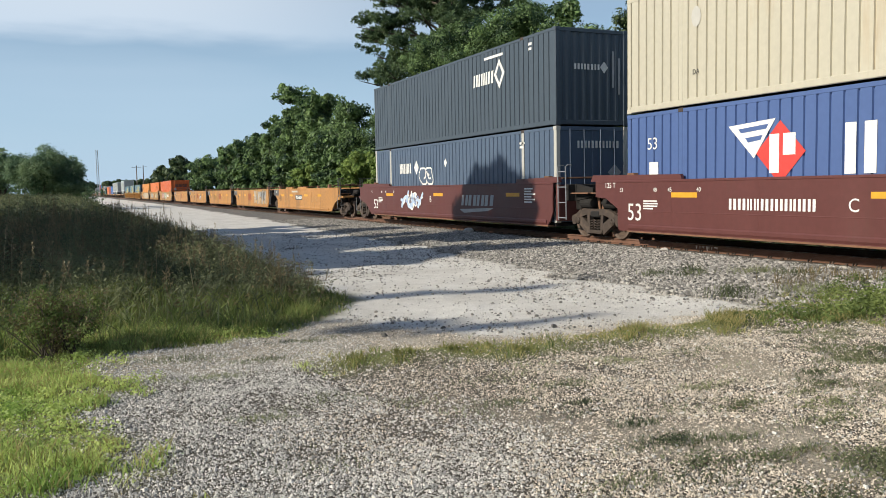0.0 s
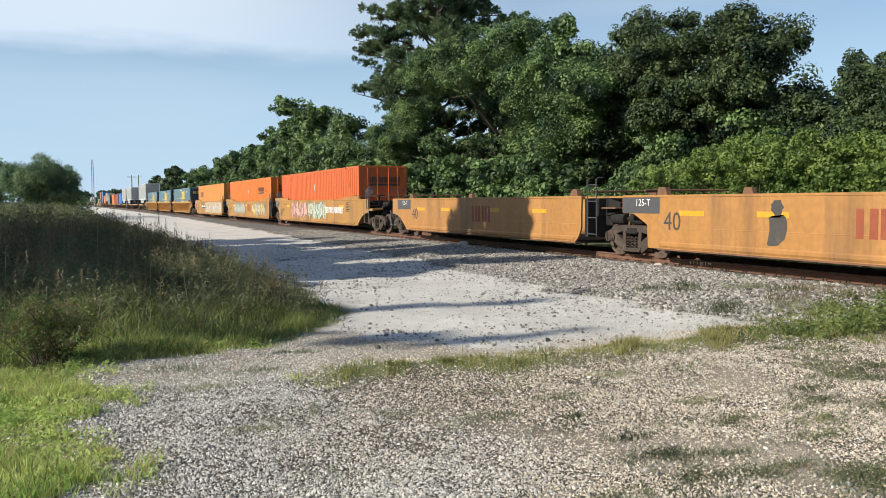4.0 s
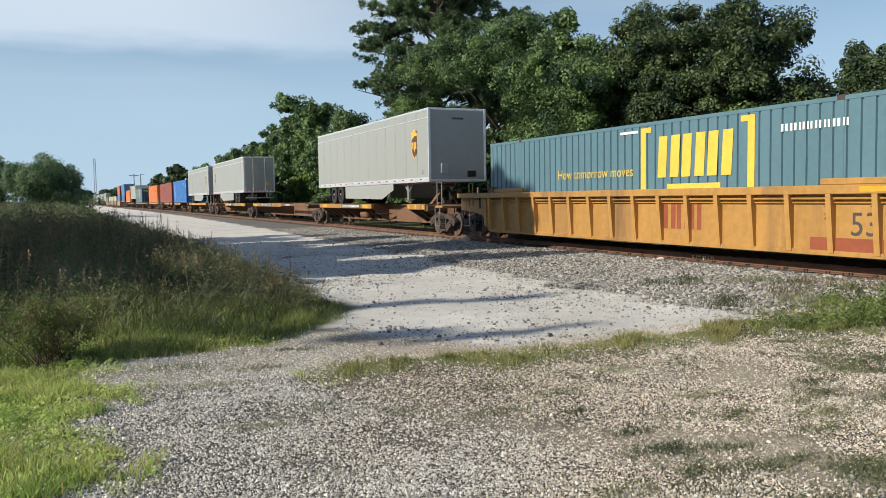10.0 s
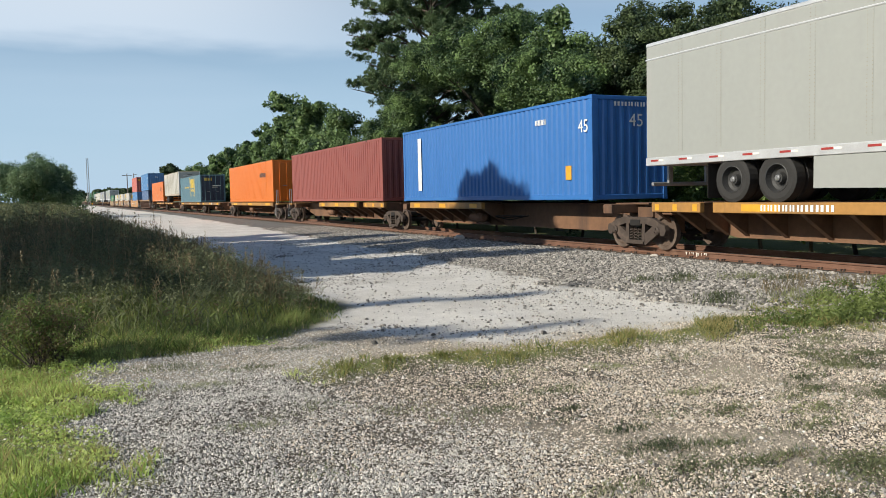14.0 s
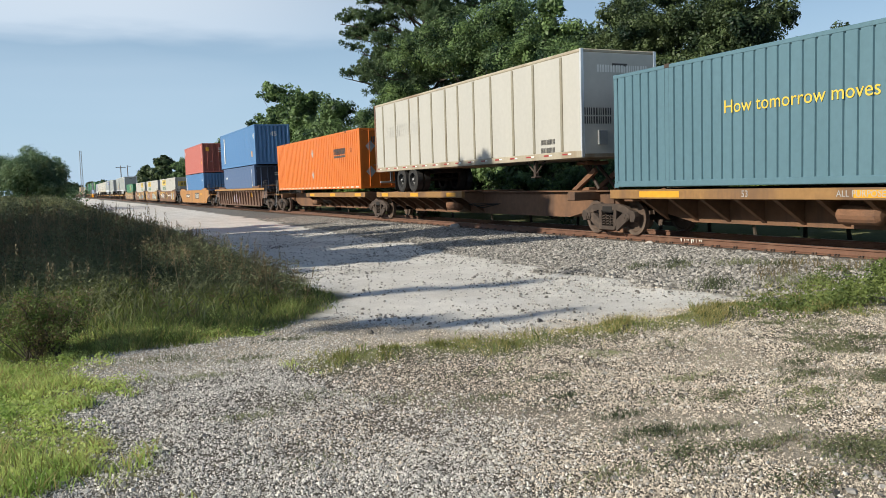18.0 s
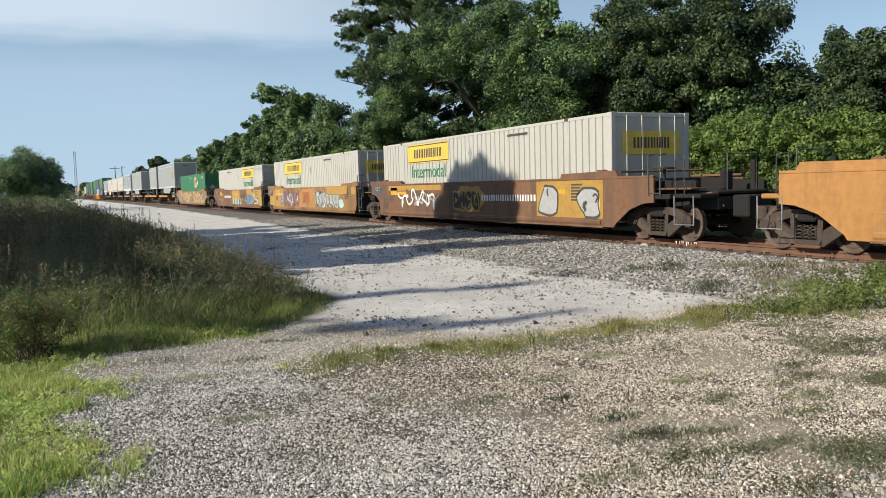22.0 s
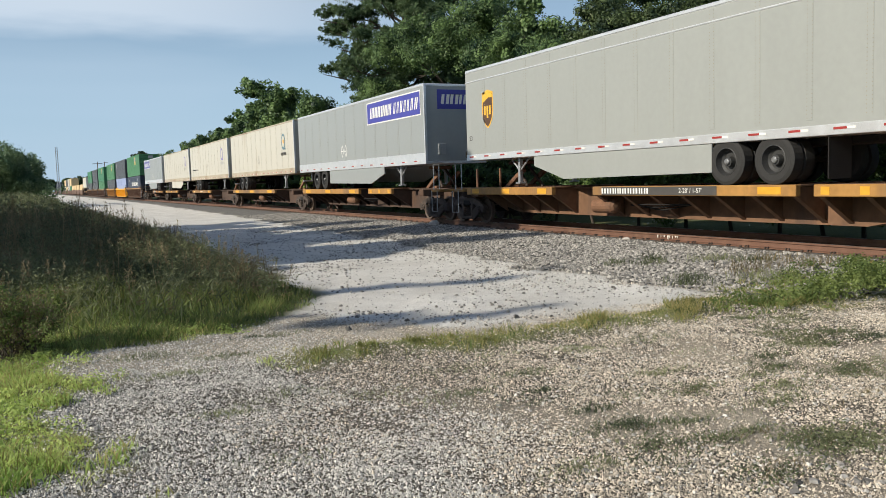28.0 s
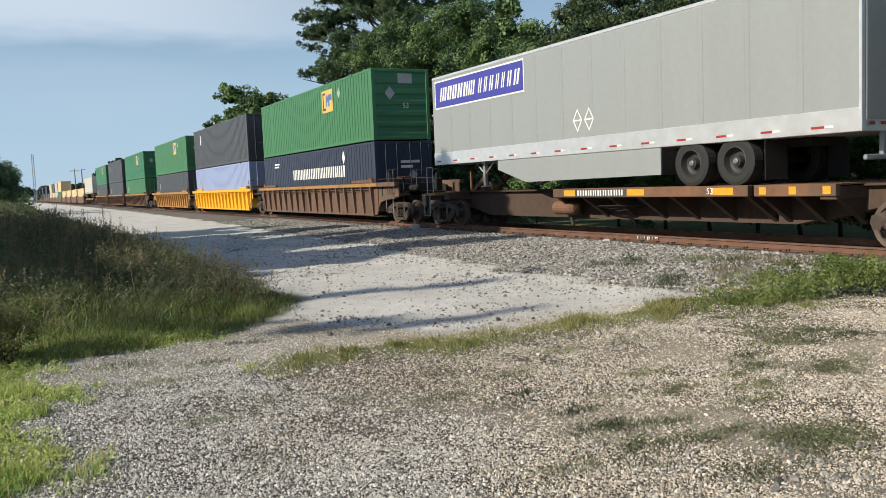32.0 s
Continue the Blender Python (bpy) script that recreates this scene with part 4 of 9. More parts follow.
def graffiti(parent, x, y, z, w, h, fill, edge, n, seed, inner=None):
    """Fat rounded sprayed forms with an outline and inner strokes, which spell nothing."""
    r = random.Random(seed)
    h = min(h, 1.08)
    z = max(z, 0.75 + h / 2) if z < 1.5 else z
    step = w / n
    outl, fl, inn = [], [], []
    haze = [blob(-w * 0.38 + w * 0.76 * k / 5 + r.uniform(-0.2, 0.2), r.uniform(-0.1, 0.05) * h, w * 0.3, h * r.uniform(0.55, 0.85), seed + k) for k in range(6)]
    for i in range(n):
        cx, bend = -w / 2 + step * (i + 0.5), r.uniform(-0.14, 0.14)
        st = r.getstate()
        outl.append(lump(cx, 0, step * 1.0 + 0.09, h * 0.92 + 0.08, r, bend))
        r.setstate(st)
        fl.append(lump(cx, 0, step * 1.0 - 0.02, h * 0.92 - 0.06, r, bend))
        for q in range(r.choice((1, 2, 2))):
            sx, sy, a0 = cx + r.uniform(-0.18, 0.18) * step, r.uniform(-0.24, 0.24) * h, r.uniform(0, 6.28)
            pts = [(sx + step * 0.2 * math.cos(a0 + k * 0.6) + 0.04 * k * step, sy + h * 0.15 * math.sin(a0 + k * 0.6)) for k in range(r.randint(3, 6))]
            inn += ribbon(pts, r.uniform(0.05, 0.11))
    decal(parent, haze, inner or fill, x, y, z, name="graffiti_ground", lift=0.003)
    decal(parent, outl, edge, x, y, z, name="graffiti_outline", lift=0.0085)
    decal(parent, fl, fill, x, y, z, name="graffiti", label="sprayed graffiti forms", lift=0.014)
    decal(parent, inn, edge, x, y, z, name="graffiti_stroke", lift=0.0195)


def wildstyle(parent, y, z, w, h, fills, edge, n, seed, x=None, shade=None):
    """Interlocking angular sprayed forms with arrow-like tips, soft inner tones and thin outlines; they spell nothing."""
    r = random.Random(seed)
    x = -WX if x is None else x
    step = w / n
    haze = [blob(-w * 0.42 + w * 0.84 * k / 6, r.uniform(-0.06, 0.06) * h, w * 0.24, h * r.uniform(0.7, 0.95), seed + k, 7) for k in range(7)]
    decal(parent, haze, shade or fills[0], x, y, z, name="graffiti_ground", lift=0.003)
    for i in range(n):
        cx, lean = -w / 2 + step * (i + 0.5), r.uniform(-0.25, 0.25)
        pts = []
        m = 11
        for k in range(m):
            a = 2 * math.pi * k / m + r.uniform(-0.16, 0.16)
            q = (1.0 if k % 2 == 0 else r.uniform(0.45, 0.75)) * r.uniform(0.85, 1.1)
            u, v = math.cos(a) * q, math.sin(a) * q
            pts.append((cx + step * 0.62 * u + lean * v * step, max(-h * 0.5, min(h * 0.5, h * 0.52 * v))))
        mid = (sum(p[0] for p in pts) / m, sum(p[1] for p in pts) / m)

        def grown(f, pts=pts, mid=mid):
            return [(mid[0] + (a - mid[0]) * f, mid[1] + (b - mid[1]) * f) for a, b in pts]
        up = 0.0009 * i
        decal(parent, [grown(1.06)], edge, x, y, z, name="graffiti_outline", lift=0.006 + up)
        decal(parent, [grown(0.96)], fills[i % len(fills)], x, y, z, name="graffiti", label="angular sprayed forms", lift=0.011 + up)
        decal(parent, [grown(0.5)], fills[(i + 1) % len(fills)], x, y, z, name="graffiti", lift=0.016 + up)
        strokes = []
        for q in range(2):
            a0 = r.uniform(-0.3, 0.3)
            line = [(cx + step * r.uniform(-0.35, 0.35), h * t) for t in (-0.32, a0 * 0.4, 0.34)]
            strokes += ribbon(line, r.uniform(0.03, 0.055))
        decal(parent, strokes, edge, x, y, z, name="graffiti_stroke", lift=0.021 + up)


def scribble(parent, x, y, z, w, h, mat, seed, wid=0.035, lift=0.013):
    """A looping sprayed line that spells nothing."""
    r = random.Random(seed)
    n = max(16, int(w / h * 26))
    k, ph, p2 = w / h * 5.5, r.uniform(0, 6), r.uniform(0, 6)
    pts = []
    for i in range(n + 1):
        u = i / n
        up = 0.34 * math.sin(k * 1.25 * u + ph) + 0.14 * math.sin(k * 2.9 * u + p2)
        pts.append((-w / 2 + w * u + 0.2 * h * math.cos(k * 1.9 * u + p2), h * up * (0.75 + 0.25 * math.sin(3.1 * k * u / 6 + ph))))
    return decal(parent, ribbon(pts, wid), mat, x, y, z, name="graffiti_stroke", lift=lift)


def shards(parent, y, z, w, h, seed):
    """Tall angular sprayed strokes in grey on a tan ground, which spell nothing."""
    r = random.Random(seed)
    decal(parent, [[(-w / 2, -h * 0.45), (w / 2, -h * 0.5), (w * 0.46, h * 0.5), (-w * 0.48, h * 0.46)]], "camotan", -WX, y, z, name="graffiti_ground", lift=0.003)
    n = 9
    for k in range(n):
        cx = -w / 2 + w * (k + 0.5) / n
        pts = [(cx - 0.1 + r.uniform(-0.1, 0.1), -h * r.uniform(0.36, 0.46)), (cx - 0.05 + r.uniform(-0.08, 0.08), h * r.uniform(0.3, 0.42)), (cx + r.uniform(0.05, 0.2), h * r.uniform(-0.15, 0.1)), (cx + 0.22 + r.uniform(-0.05, 0.05), h * r.uniform(0.25, 0.42))]
        decal(parent, ribbon(pts[:r.choice((2, 3, 4))], 0.2), "ink", -WX, y, z, name="graffiti_outline", lift=0.007 + 0.0006 * k)
        decal(parent, ribbon(pts[:r.choice((2, 3, 4))], 0.13), "inkgrey", -WX, y, z, name="graffiti", label="grey sprayed strokes", lift=0.014 + 0.0006 * k)


def star(cx, cy, q):
    return [(cx + (q if k % 2 == 0 else q * 0.22) * (0.7 if k % 4 == 0 else 1.0) * math.cos(k * math.pi / 4), cy + (q if k % 2 == 0 else q * 0.22) * math.sin(k * math.pi / 4)) for k in range(8)]


def camouflage(w):
    """Layered drab forms with thin pale swirls along a whole well side."""
    r = random.Random(17)
    for q, (mat, n, lift) in enumerate((("camotan", 9, 0.004), ("camorose", 11, 0.006), ("camoolive", 17, 0.009), ("camodark", 8, 0.011), ("camotan", 11, 0.013), ("camosand", 12, 0.015), ("camorose", 9, 0.017))):
        forms = []
        for k in range(n):
            h = r.uniform(0.45, 0.95) if q else r.uniform(0.85, 1.1)
            forms.append(lump(-8.3 + 16.4 * (k + r.uniform(0.1, 0.9)) / n, r.uniform(-0.16, 0.16), r.uniform(0.5, 1.3) * (1.8 if q == 0 else 0.85), min(h, 1.05), r, r.uniform(-0.35, 0.35)))
        decal(w, forms, mat, -WX, 0, 1.24, name="graffiti", label="drab sprayed forms", lift=lift)
    for k in range(15):
        scribble(w, -WX, 7.5 - 1.08 * k, 1.2 + 0.1 * math.sin(2.3 * k), r.uniform(1.0, 2.4), r.uniform(0.5, 0.9), ("camosand", "camopale", "camodark")[k % 3], 90 + k, r.uniform(0.012, 0.022), 0.022)
    decal(w, [lump(-8.7, 0, 0.9, 0.42, r, 0.2), lump(-9.45, 0.05, 0.5, 0.4, r, -0.2)], "camotan", -WX, 0, 1.52, name="graffiti", label="drab sprayed forms", lift=0.006)
    decal(w, [lump(-9.0, 0.02, 0.5, 0.4, r, 0.3), lump(-8.1, -0.05, 0.7, 0.5, r, -0.3)], "camorose", -WX, 0, 1.5, name="graffiti", label="drab sprayed forms", lift=0.009)
    for k in range(7):
        y = r.uniform(-7.0, -5.2) if k < 4 else r.uniform(-5, 7.5)
        sweep = [(j * 0.09 - 1.1, 0.26 * math.sin(0.2 * j + k) + 0.1 * math.sin(0.47 * j + 2 * k)) for j in range(25)]
        decal(w, ribbon(sweep, 0.022), "camopale", -WX, y, 1.28, name="graffiti_stroke", label="pale sprayed line", lift=0.024)
    decal(w, [star(r.uniform(-7, 7), r.uniform(-0.15, 0.2), r.uniform(0.06, 0.11)) for k in range(9)], "camopale", -WX, 0, 1.28, name="graffiti_stroke", lift=0.026)
    for k in range(6):
        decal(w, ribbon([(-0.2, 0.5), (-0.17, 0.2), (0.1, 0.1), (0.12, -0.2)], 0.03), "camopale", -WX, 2.2 - 1.15 * k, 1.25, name="graffiti_stroke", lift=0.027)


# ---- rail trucks ----
def truck_parts():
    made = {}
    ow = 1.02
    sf = Geo()
    ring_top = [(-1.18, 0.52), (-1.14, 0.64), (-0.98, 0.68), (-0.78, 0.78), (-0.45, 0.84), (0.45, 0.84), (0.78, 0.78), (0.98, 0.68), (1.14, 0.64), (1.18, 0.52),
                (1.12, 0.38), (0.98, 0.38), (0.93, 0.54), (0.7, 0.6), (0.42, 0.67), (-0.42, 0.67), (-0.7, 0.6), (-0.93, 0.54), (-0.98, 0.38), (-1.12, 0.38)]
    sf.prism(ring_top, -0.06, 0.06)
    for s in (-1, 1):
        sf.prism([(s * 0.98, 0.5), (s * 0.76, 0.66), (s * 0.25, 0.36), (s * 0.38, 0.12)], -0.05, 0.05)
        sf.prism([(s * 0.4, 0.74), (s * 0.27, 0.74), (s * 0.25, 0.2), (s * 0.36, 0.2)], -0.055, 0.055)
    sf.prism([(-0.36, 0.25), (0.36, 0.25), (0.31, 0.15), (-0.31, 0.15)], -0.07, 0.07)
    made["side_frame"] = sf.mesh("side_frame", M["grime"])
    sp = Geo()
    for cy in (-0.17, 0.0, 0.17):
        pts = [(0.07 * math.cos(a), cy + 0.07 * math.sin(a), 0.27 + a / (2 * math.pi) * 0.07) for a in (k * math.pi / 4 for k in range(8 * 4))]
        sp.tube(pts, 0.018, 5)
    made["spring"] = sp.mesh("spring_nest", M["grime"])
    made["bolster"] = Geo().box(-1.12, 1.12, -0.22, 0.22, 0.56, 0.74, 0.03).mesh("bolster", M["black"])
    w = Geo().lathe([(-0.07, 0.0), (-0.075, 0.1), (-0.055, 0.14), (-0.02, 0.17), (-0.02, 0.37), (-0.06, 0.4), (-0.065, 0.455), (0.055, 0.46), (0.06, 0.49), (0.085, 0.49),
                     (0.085, 0.4), (0.03, 0.37), (0.03, 0.17), (0.085, 0.12), (0.085, 0.0)], 0, 0, 0.46, 28)
    w.v = [(q[0], q[1] * 0.91, q[2] * 0.91) for q in w.v]
    made["wheel"] = w.mesh("wheel", M["wheel"])
    made["axle"] = Geo().lathe([(-1.08, 0.0), (-1.08, 0.075), (1.08, 0.075), (1.08, 0.0)], 0, 0, 0.42, 12).mesh("axle", M["black"])
    cap = Geo().lathe([(-0.1, 0.0), (-0.1, 0.06), (-0.08, 0.1), (0.08, 0.12), (0.1, 0.0)], 0, 0, 0.5, 14)
    for k in range(3):
        a = math.pi / 2 + k * 2.094
        cap.lathe([(-0.12, 0.0), (-0.12, 0.018), (-0.08, 0.018)], 0, 0.055 * math.cos(a), 0.5 + 0.055 * math.sin(a), 6)
    made["cap"] = cap.mesh("bearing_cap", M["grime"])
    for me in made.values():
        for f in me.polygons:
            f.use_smooth = False
    return made


TRUCK = truck_parts()


def truck(s):
    ob = unit("rail_truck", s, RAIL_Z, "grimy cast-steel rail truck with coil springs and brown wheels", "rail truck", "trucks of the train")
    part("bolster", TRUCK["bolster"], None, ob)
    for x in (-1, 1):
        fr = part("side_frame", TRUCK["side_frame"], None, ob, at=pose(x * 1.04, 0, -0.045))
        part("spring_nest", TRUCK["spring"], None, fr)
        for y in (-0.85, 0.85):
            part("bearing_cap", TRUCK["cap"], None, fr, at=pose(0, y, 0, 0, 0, 0 if x < 0 else 180))
            part("wheel", TRUCK["wheel"], None, ob, at=pose(x * 0.765, y, 0, 0, 0, 0 if x > 0 else 180))
    for y in (-0.85, 0.85):
        part("axle", TRUCK["axle"], None, ob, at=pose(0, y, 0))
    return ob


# ---- containers ----
CW = 1.295


def ribbed(y0, y1, z0, z1, x, pitch, depth, domestic):
    """A pressed sheet with upright ribs; x is its outer face, depth goes inwards."""
    prof, y, sgn = [], y0, 1 if x > 0 else -1
    n = max(2, round((y1 - y0) / pitch))
    p = (y1 - y0) / n
    cuts = ((0.0, 0), (0.76, 0), (0.8, 1), (0.92, 1), (0.965, 0)) if domestic else ((0.0, 0), (0.27, 0), (0.5, 1), (0.77, 1))
    for i in range(n):
        for c, d in cuts:
            prof.append((y0 + (i + c) * p, x - sgn * d * depth))
    prof.append((y1, x))
    g = Geo()
    g.add([(xx, yy, z0) for yy, xx in prof] + [(xx, yy, z1) for yy, xx in prof],
          [(i, i + 1, len(prof) + i + 1, len(prof) + i) for i in range(len(prof) - 1)])
    return g


def end_ribbed(x0, x1, z0, z1, y, pitch, depth, level=False):
    sgn = 1 if y > 0 else -1
    span = (z1 - z0) if level else (x1 - x0)
    n = max(2, round(span / pitch))
    prof = []
    for i in range(n):
        for c, d in ((0.0, 0), (0.3, 0), (0.5, 1), (0.8, 1)):
            prof.append(((i + c) * span / n, y - sgn * d * depth))
    prof.append((span, y))
    g = Geo()
    if level:
        g.add([(x0, yy, z0 + a) for a, yy in prof] + [(x1, yy, z0 + a) for a, yy in prof], [(i, i + 1, len(prof) + i + 1, len(prof) + i) for i in range(len(prof) - 1)])
    else:
        g.add([(x0 + a, yy, z0) for a, yy in prof] + [(x0 + a, yy, z1) for a, yy in prof], [(i, i + 1, len(prof) + i + 1, len(prof) + i) for i in range(len(prof) - 1)])
    return g


def container(s, z, length, mat, label, front="doors", domestic=True, post=None, h=2.896, group="containers on the train", simple=False, frontmat=None):
    """s is the end towards -y. Parts: ribbed sides, posts, rails, castings, roof, ends with doors and lock bars."""
    ob = unit("freight_container", s + length / 2, z, label, "container", group)
    m, pm = M[mat], M[post or mat]
    L = length / 2
    pitch, depth = (0.305, 0.04) if domestic else (0.278, 0.036)
    for x in (-CW + 0.008, CW - 0.008):
        part("side_panel", ribbed(-L + 0.12, L - 0.12, 0.16, h - 0.1, x, pitch, depth, domestic), m, ob)
        sg = -1 if x < 0 else 1
        part("top_rail", Geo().box(sg * (CW - 0.07), sg * CW, -L + 0.1, L - 0.1, h - 0.105, h - 0.01, 0.012), m, ob)
        part("bottom_rail", Geo().box(sg * (CW - 0.08), sg * CW, -L + 0.1, L - 0.1, 0.02, 0.17, 0.015), m, ob)
    part("roof", Geo().box(-CW + 0.03, CW - 0.03, -L + 0.05, L - 0.05, h - 0.06, h - 0.03), m, ob)
    part("floor", Geo().box(-CW + 0.05, CW - 0.05, -L + 0.05, L - 0.05, 0.06, 0.14), M["black"], ob)
    for sx in (-1, 1):
        for sy in (-1, 1):
            part("corner_post", Geo().box(sx * (CW - 0.15), sx * CW, sy * (L - 0.15), sy * L, 0.1, h - 0.1, 0.015), pm, ob)
            if not simple:
                for zz in (0.0, h - 0.118):
                    g = Geo().box(sx * (CW - 0.16), sx * (CW + 0.006), sy * (L - 0.17), sy * (L + 0.006), zz, zz + 0.118, 0.012)
                    part("corner_casting", g, pm, ob)
        if domestic and length > 13:
            for y in (-6.02, 6.02):
                part("lifting_post", Geo().box(sx * (CW - 0.1), sx * (CW + 0.004), y - 0.075, y + 0.075, 0.02, h, 0.012), pm, ob)
                if not simple:
                    part("lifting_casting", Geo().box(sx * (CW - 0.12), sx * (CW + 0.008), y - 0.09, y + 0.09, h - 0.1, h + 0.008, 0.012), M["grime"], ob)
    for sy in (-1, 1):
        part("end_sill", Geo().box(-CW + 0.14, CW - 0.14, sy * (L - 0.1), sy * (L - 0.005), 0.02, 0.16, 0.012), m, ob)
        part("end_header", Geo().box(-CW + 0.14, CW - 0.14, sy * (L - 0.1), sy * (L - 0.005), h - 0.13, h - 0.01, 0.012), m, ob)
    part("end_wall", end_ribbed(-CW + 0.14, CW - 0.14, 0.15, h - 0.12, L - 0.02, 0.28, 0.035), m, ob)
    y = -L + 0.03
    if front == "doors":
        for sx in (-1, 1):
            a, b = sorted((sx * 0.006, sx * (CW - 0.15)))
            # frontmat gives the doors a darker colour that holds the end's shade
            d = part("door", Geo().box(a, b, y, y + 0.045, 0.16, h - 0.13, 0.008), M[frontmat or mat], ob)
            if not simple:
                for k in (0.3, 0.8):
                    part("lock_bar", Geo().tube([(sx * k, y - 0.03, 0.1), (sx * k, y - 0.03, h - 0.08)], 0.02, 6), m, d)
                part("door_handle", Geo().box(sx * 0.3 - 0.02, sx * 0.3 + 0.3 * sx, y - 0.045, y - 0.025, 1.1, 1.14), M["galv"], d)
                hg = Geo()
                for k in range(4):
                    zz = 0.45 + k * (h - 0.9) / 3
                    hg.box(sx * (CW - 0.2), sx * (CW - 0.1), y - 0.02, y, zz - 0.05, zz + 0.05, 0.006)
                part("hinge_set", hg, m, d)["kind"] = "stuff"
    elif front == "level":
        part("end_wall", end_ribbed(-CW + 0.14, CW - 0.14, 0.15, h - 0.12, -L + 0.02, 0.42, 0.03, True), m, ob)
    else:
        part("end_wall", end_ribbed(-CW + 0.14, CW - 0.14, 0.15, h - 0.12, -L + 0.02, 0.28, 0.035), m, ob)
    return ob


# ---- well cars ----
WX = 1.46          # half width over the well sides
WT, WB = 1.84, 0.55


def ladder(parent, x, y, z0, z1, w, rungs, mat):
    g = Geo().tube([(x, y, z0), (x - 0.02, y, z1 - 0.04), (x + 0.05, y, z1), (x + 0.18, y, z1)], 0.018, 5)
    g.tube([(x, y + w, z0), (x - 0.02, y + w, z1 - 0.04), (x + 0.05, y + w, z1), (x + 0.18, y + w, z1)], 0.018, 5)
    for k in range(rungs):
        zz = z0 + 0.06 + k * (z1 - z0 - 0.25) / max(1, rungs - 1)
        g.tube([(x, y, zz), (x, y + w, zz)], 0.015, 5)
    part("ladder", g, mat, parent)


def end_line(sy, a, outer):
    """The edge of a smooth well side at one end, from its top down. Coupled ends reach out over the truck."""
    if outer:
        line = [(1.6, WT), (1.6, 1.2), (1.2, 1.17), (0.67, 1.01), (0.1, 0.64), (0.04, WB)]
    elif sy > 0:
        line = [(0.97, WT), (0.97, 1.42), (0.5, 1.38), (-0.02, 1.12), (-0.05, 0.62), (-0.08, WB)]
    else:
        line = [(-0.14, WT), (-0.16, 1.4), (-0.16, 0.95), (-0.3, 0.7), (-0.42, 0.6), (-0.5, WB)]
    return [(sy * (a + p), z) for p, z in line]


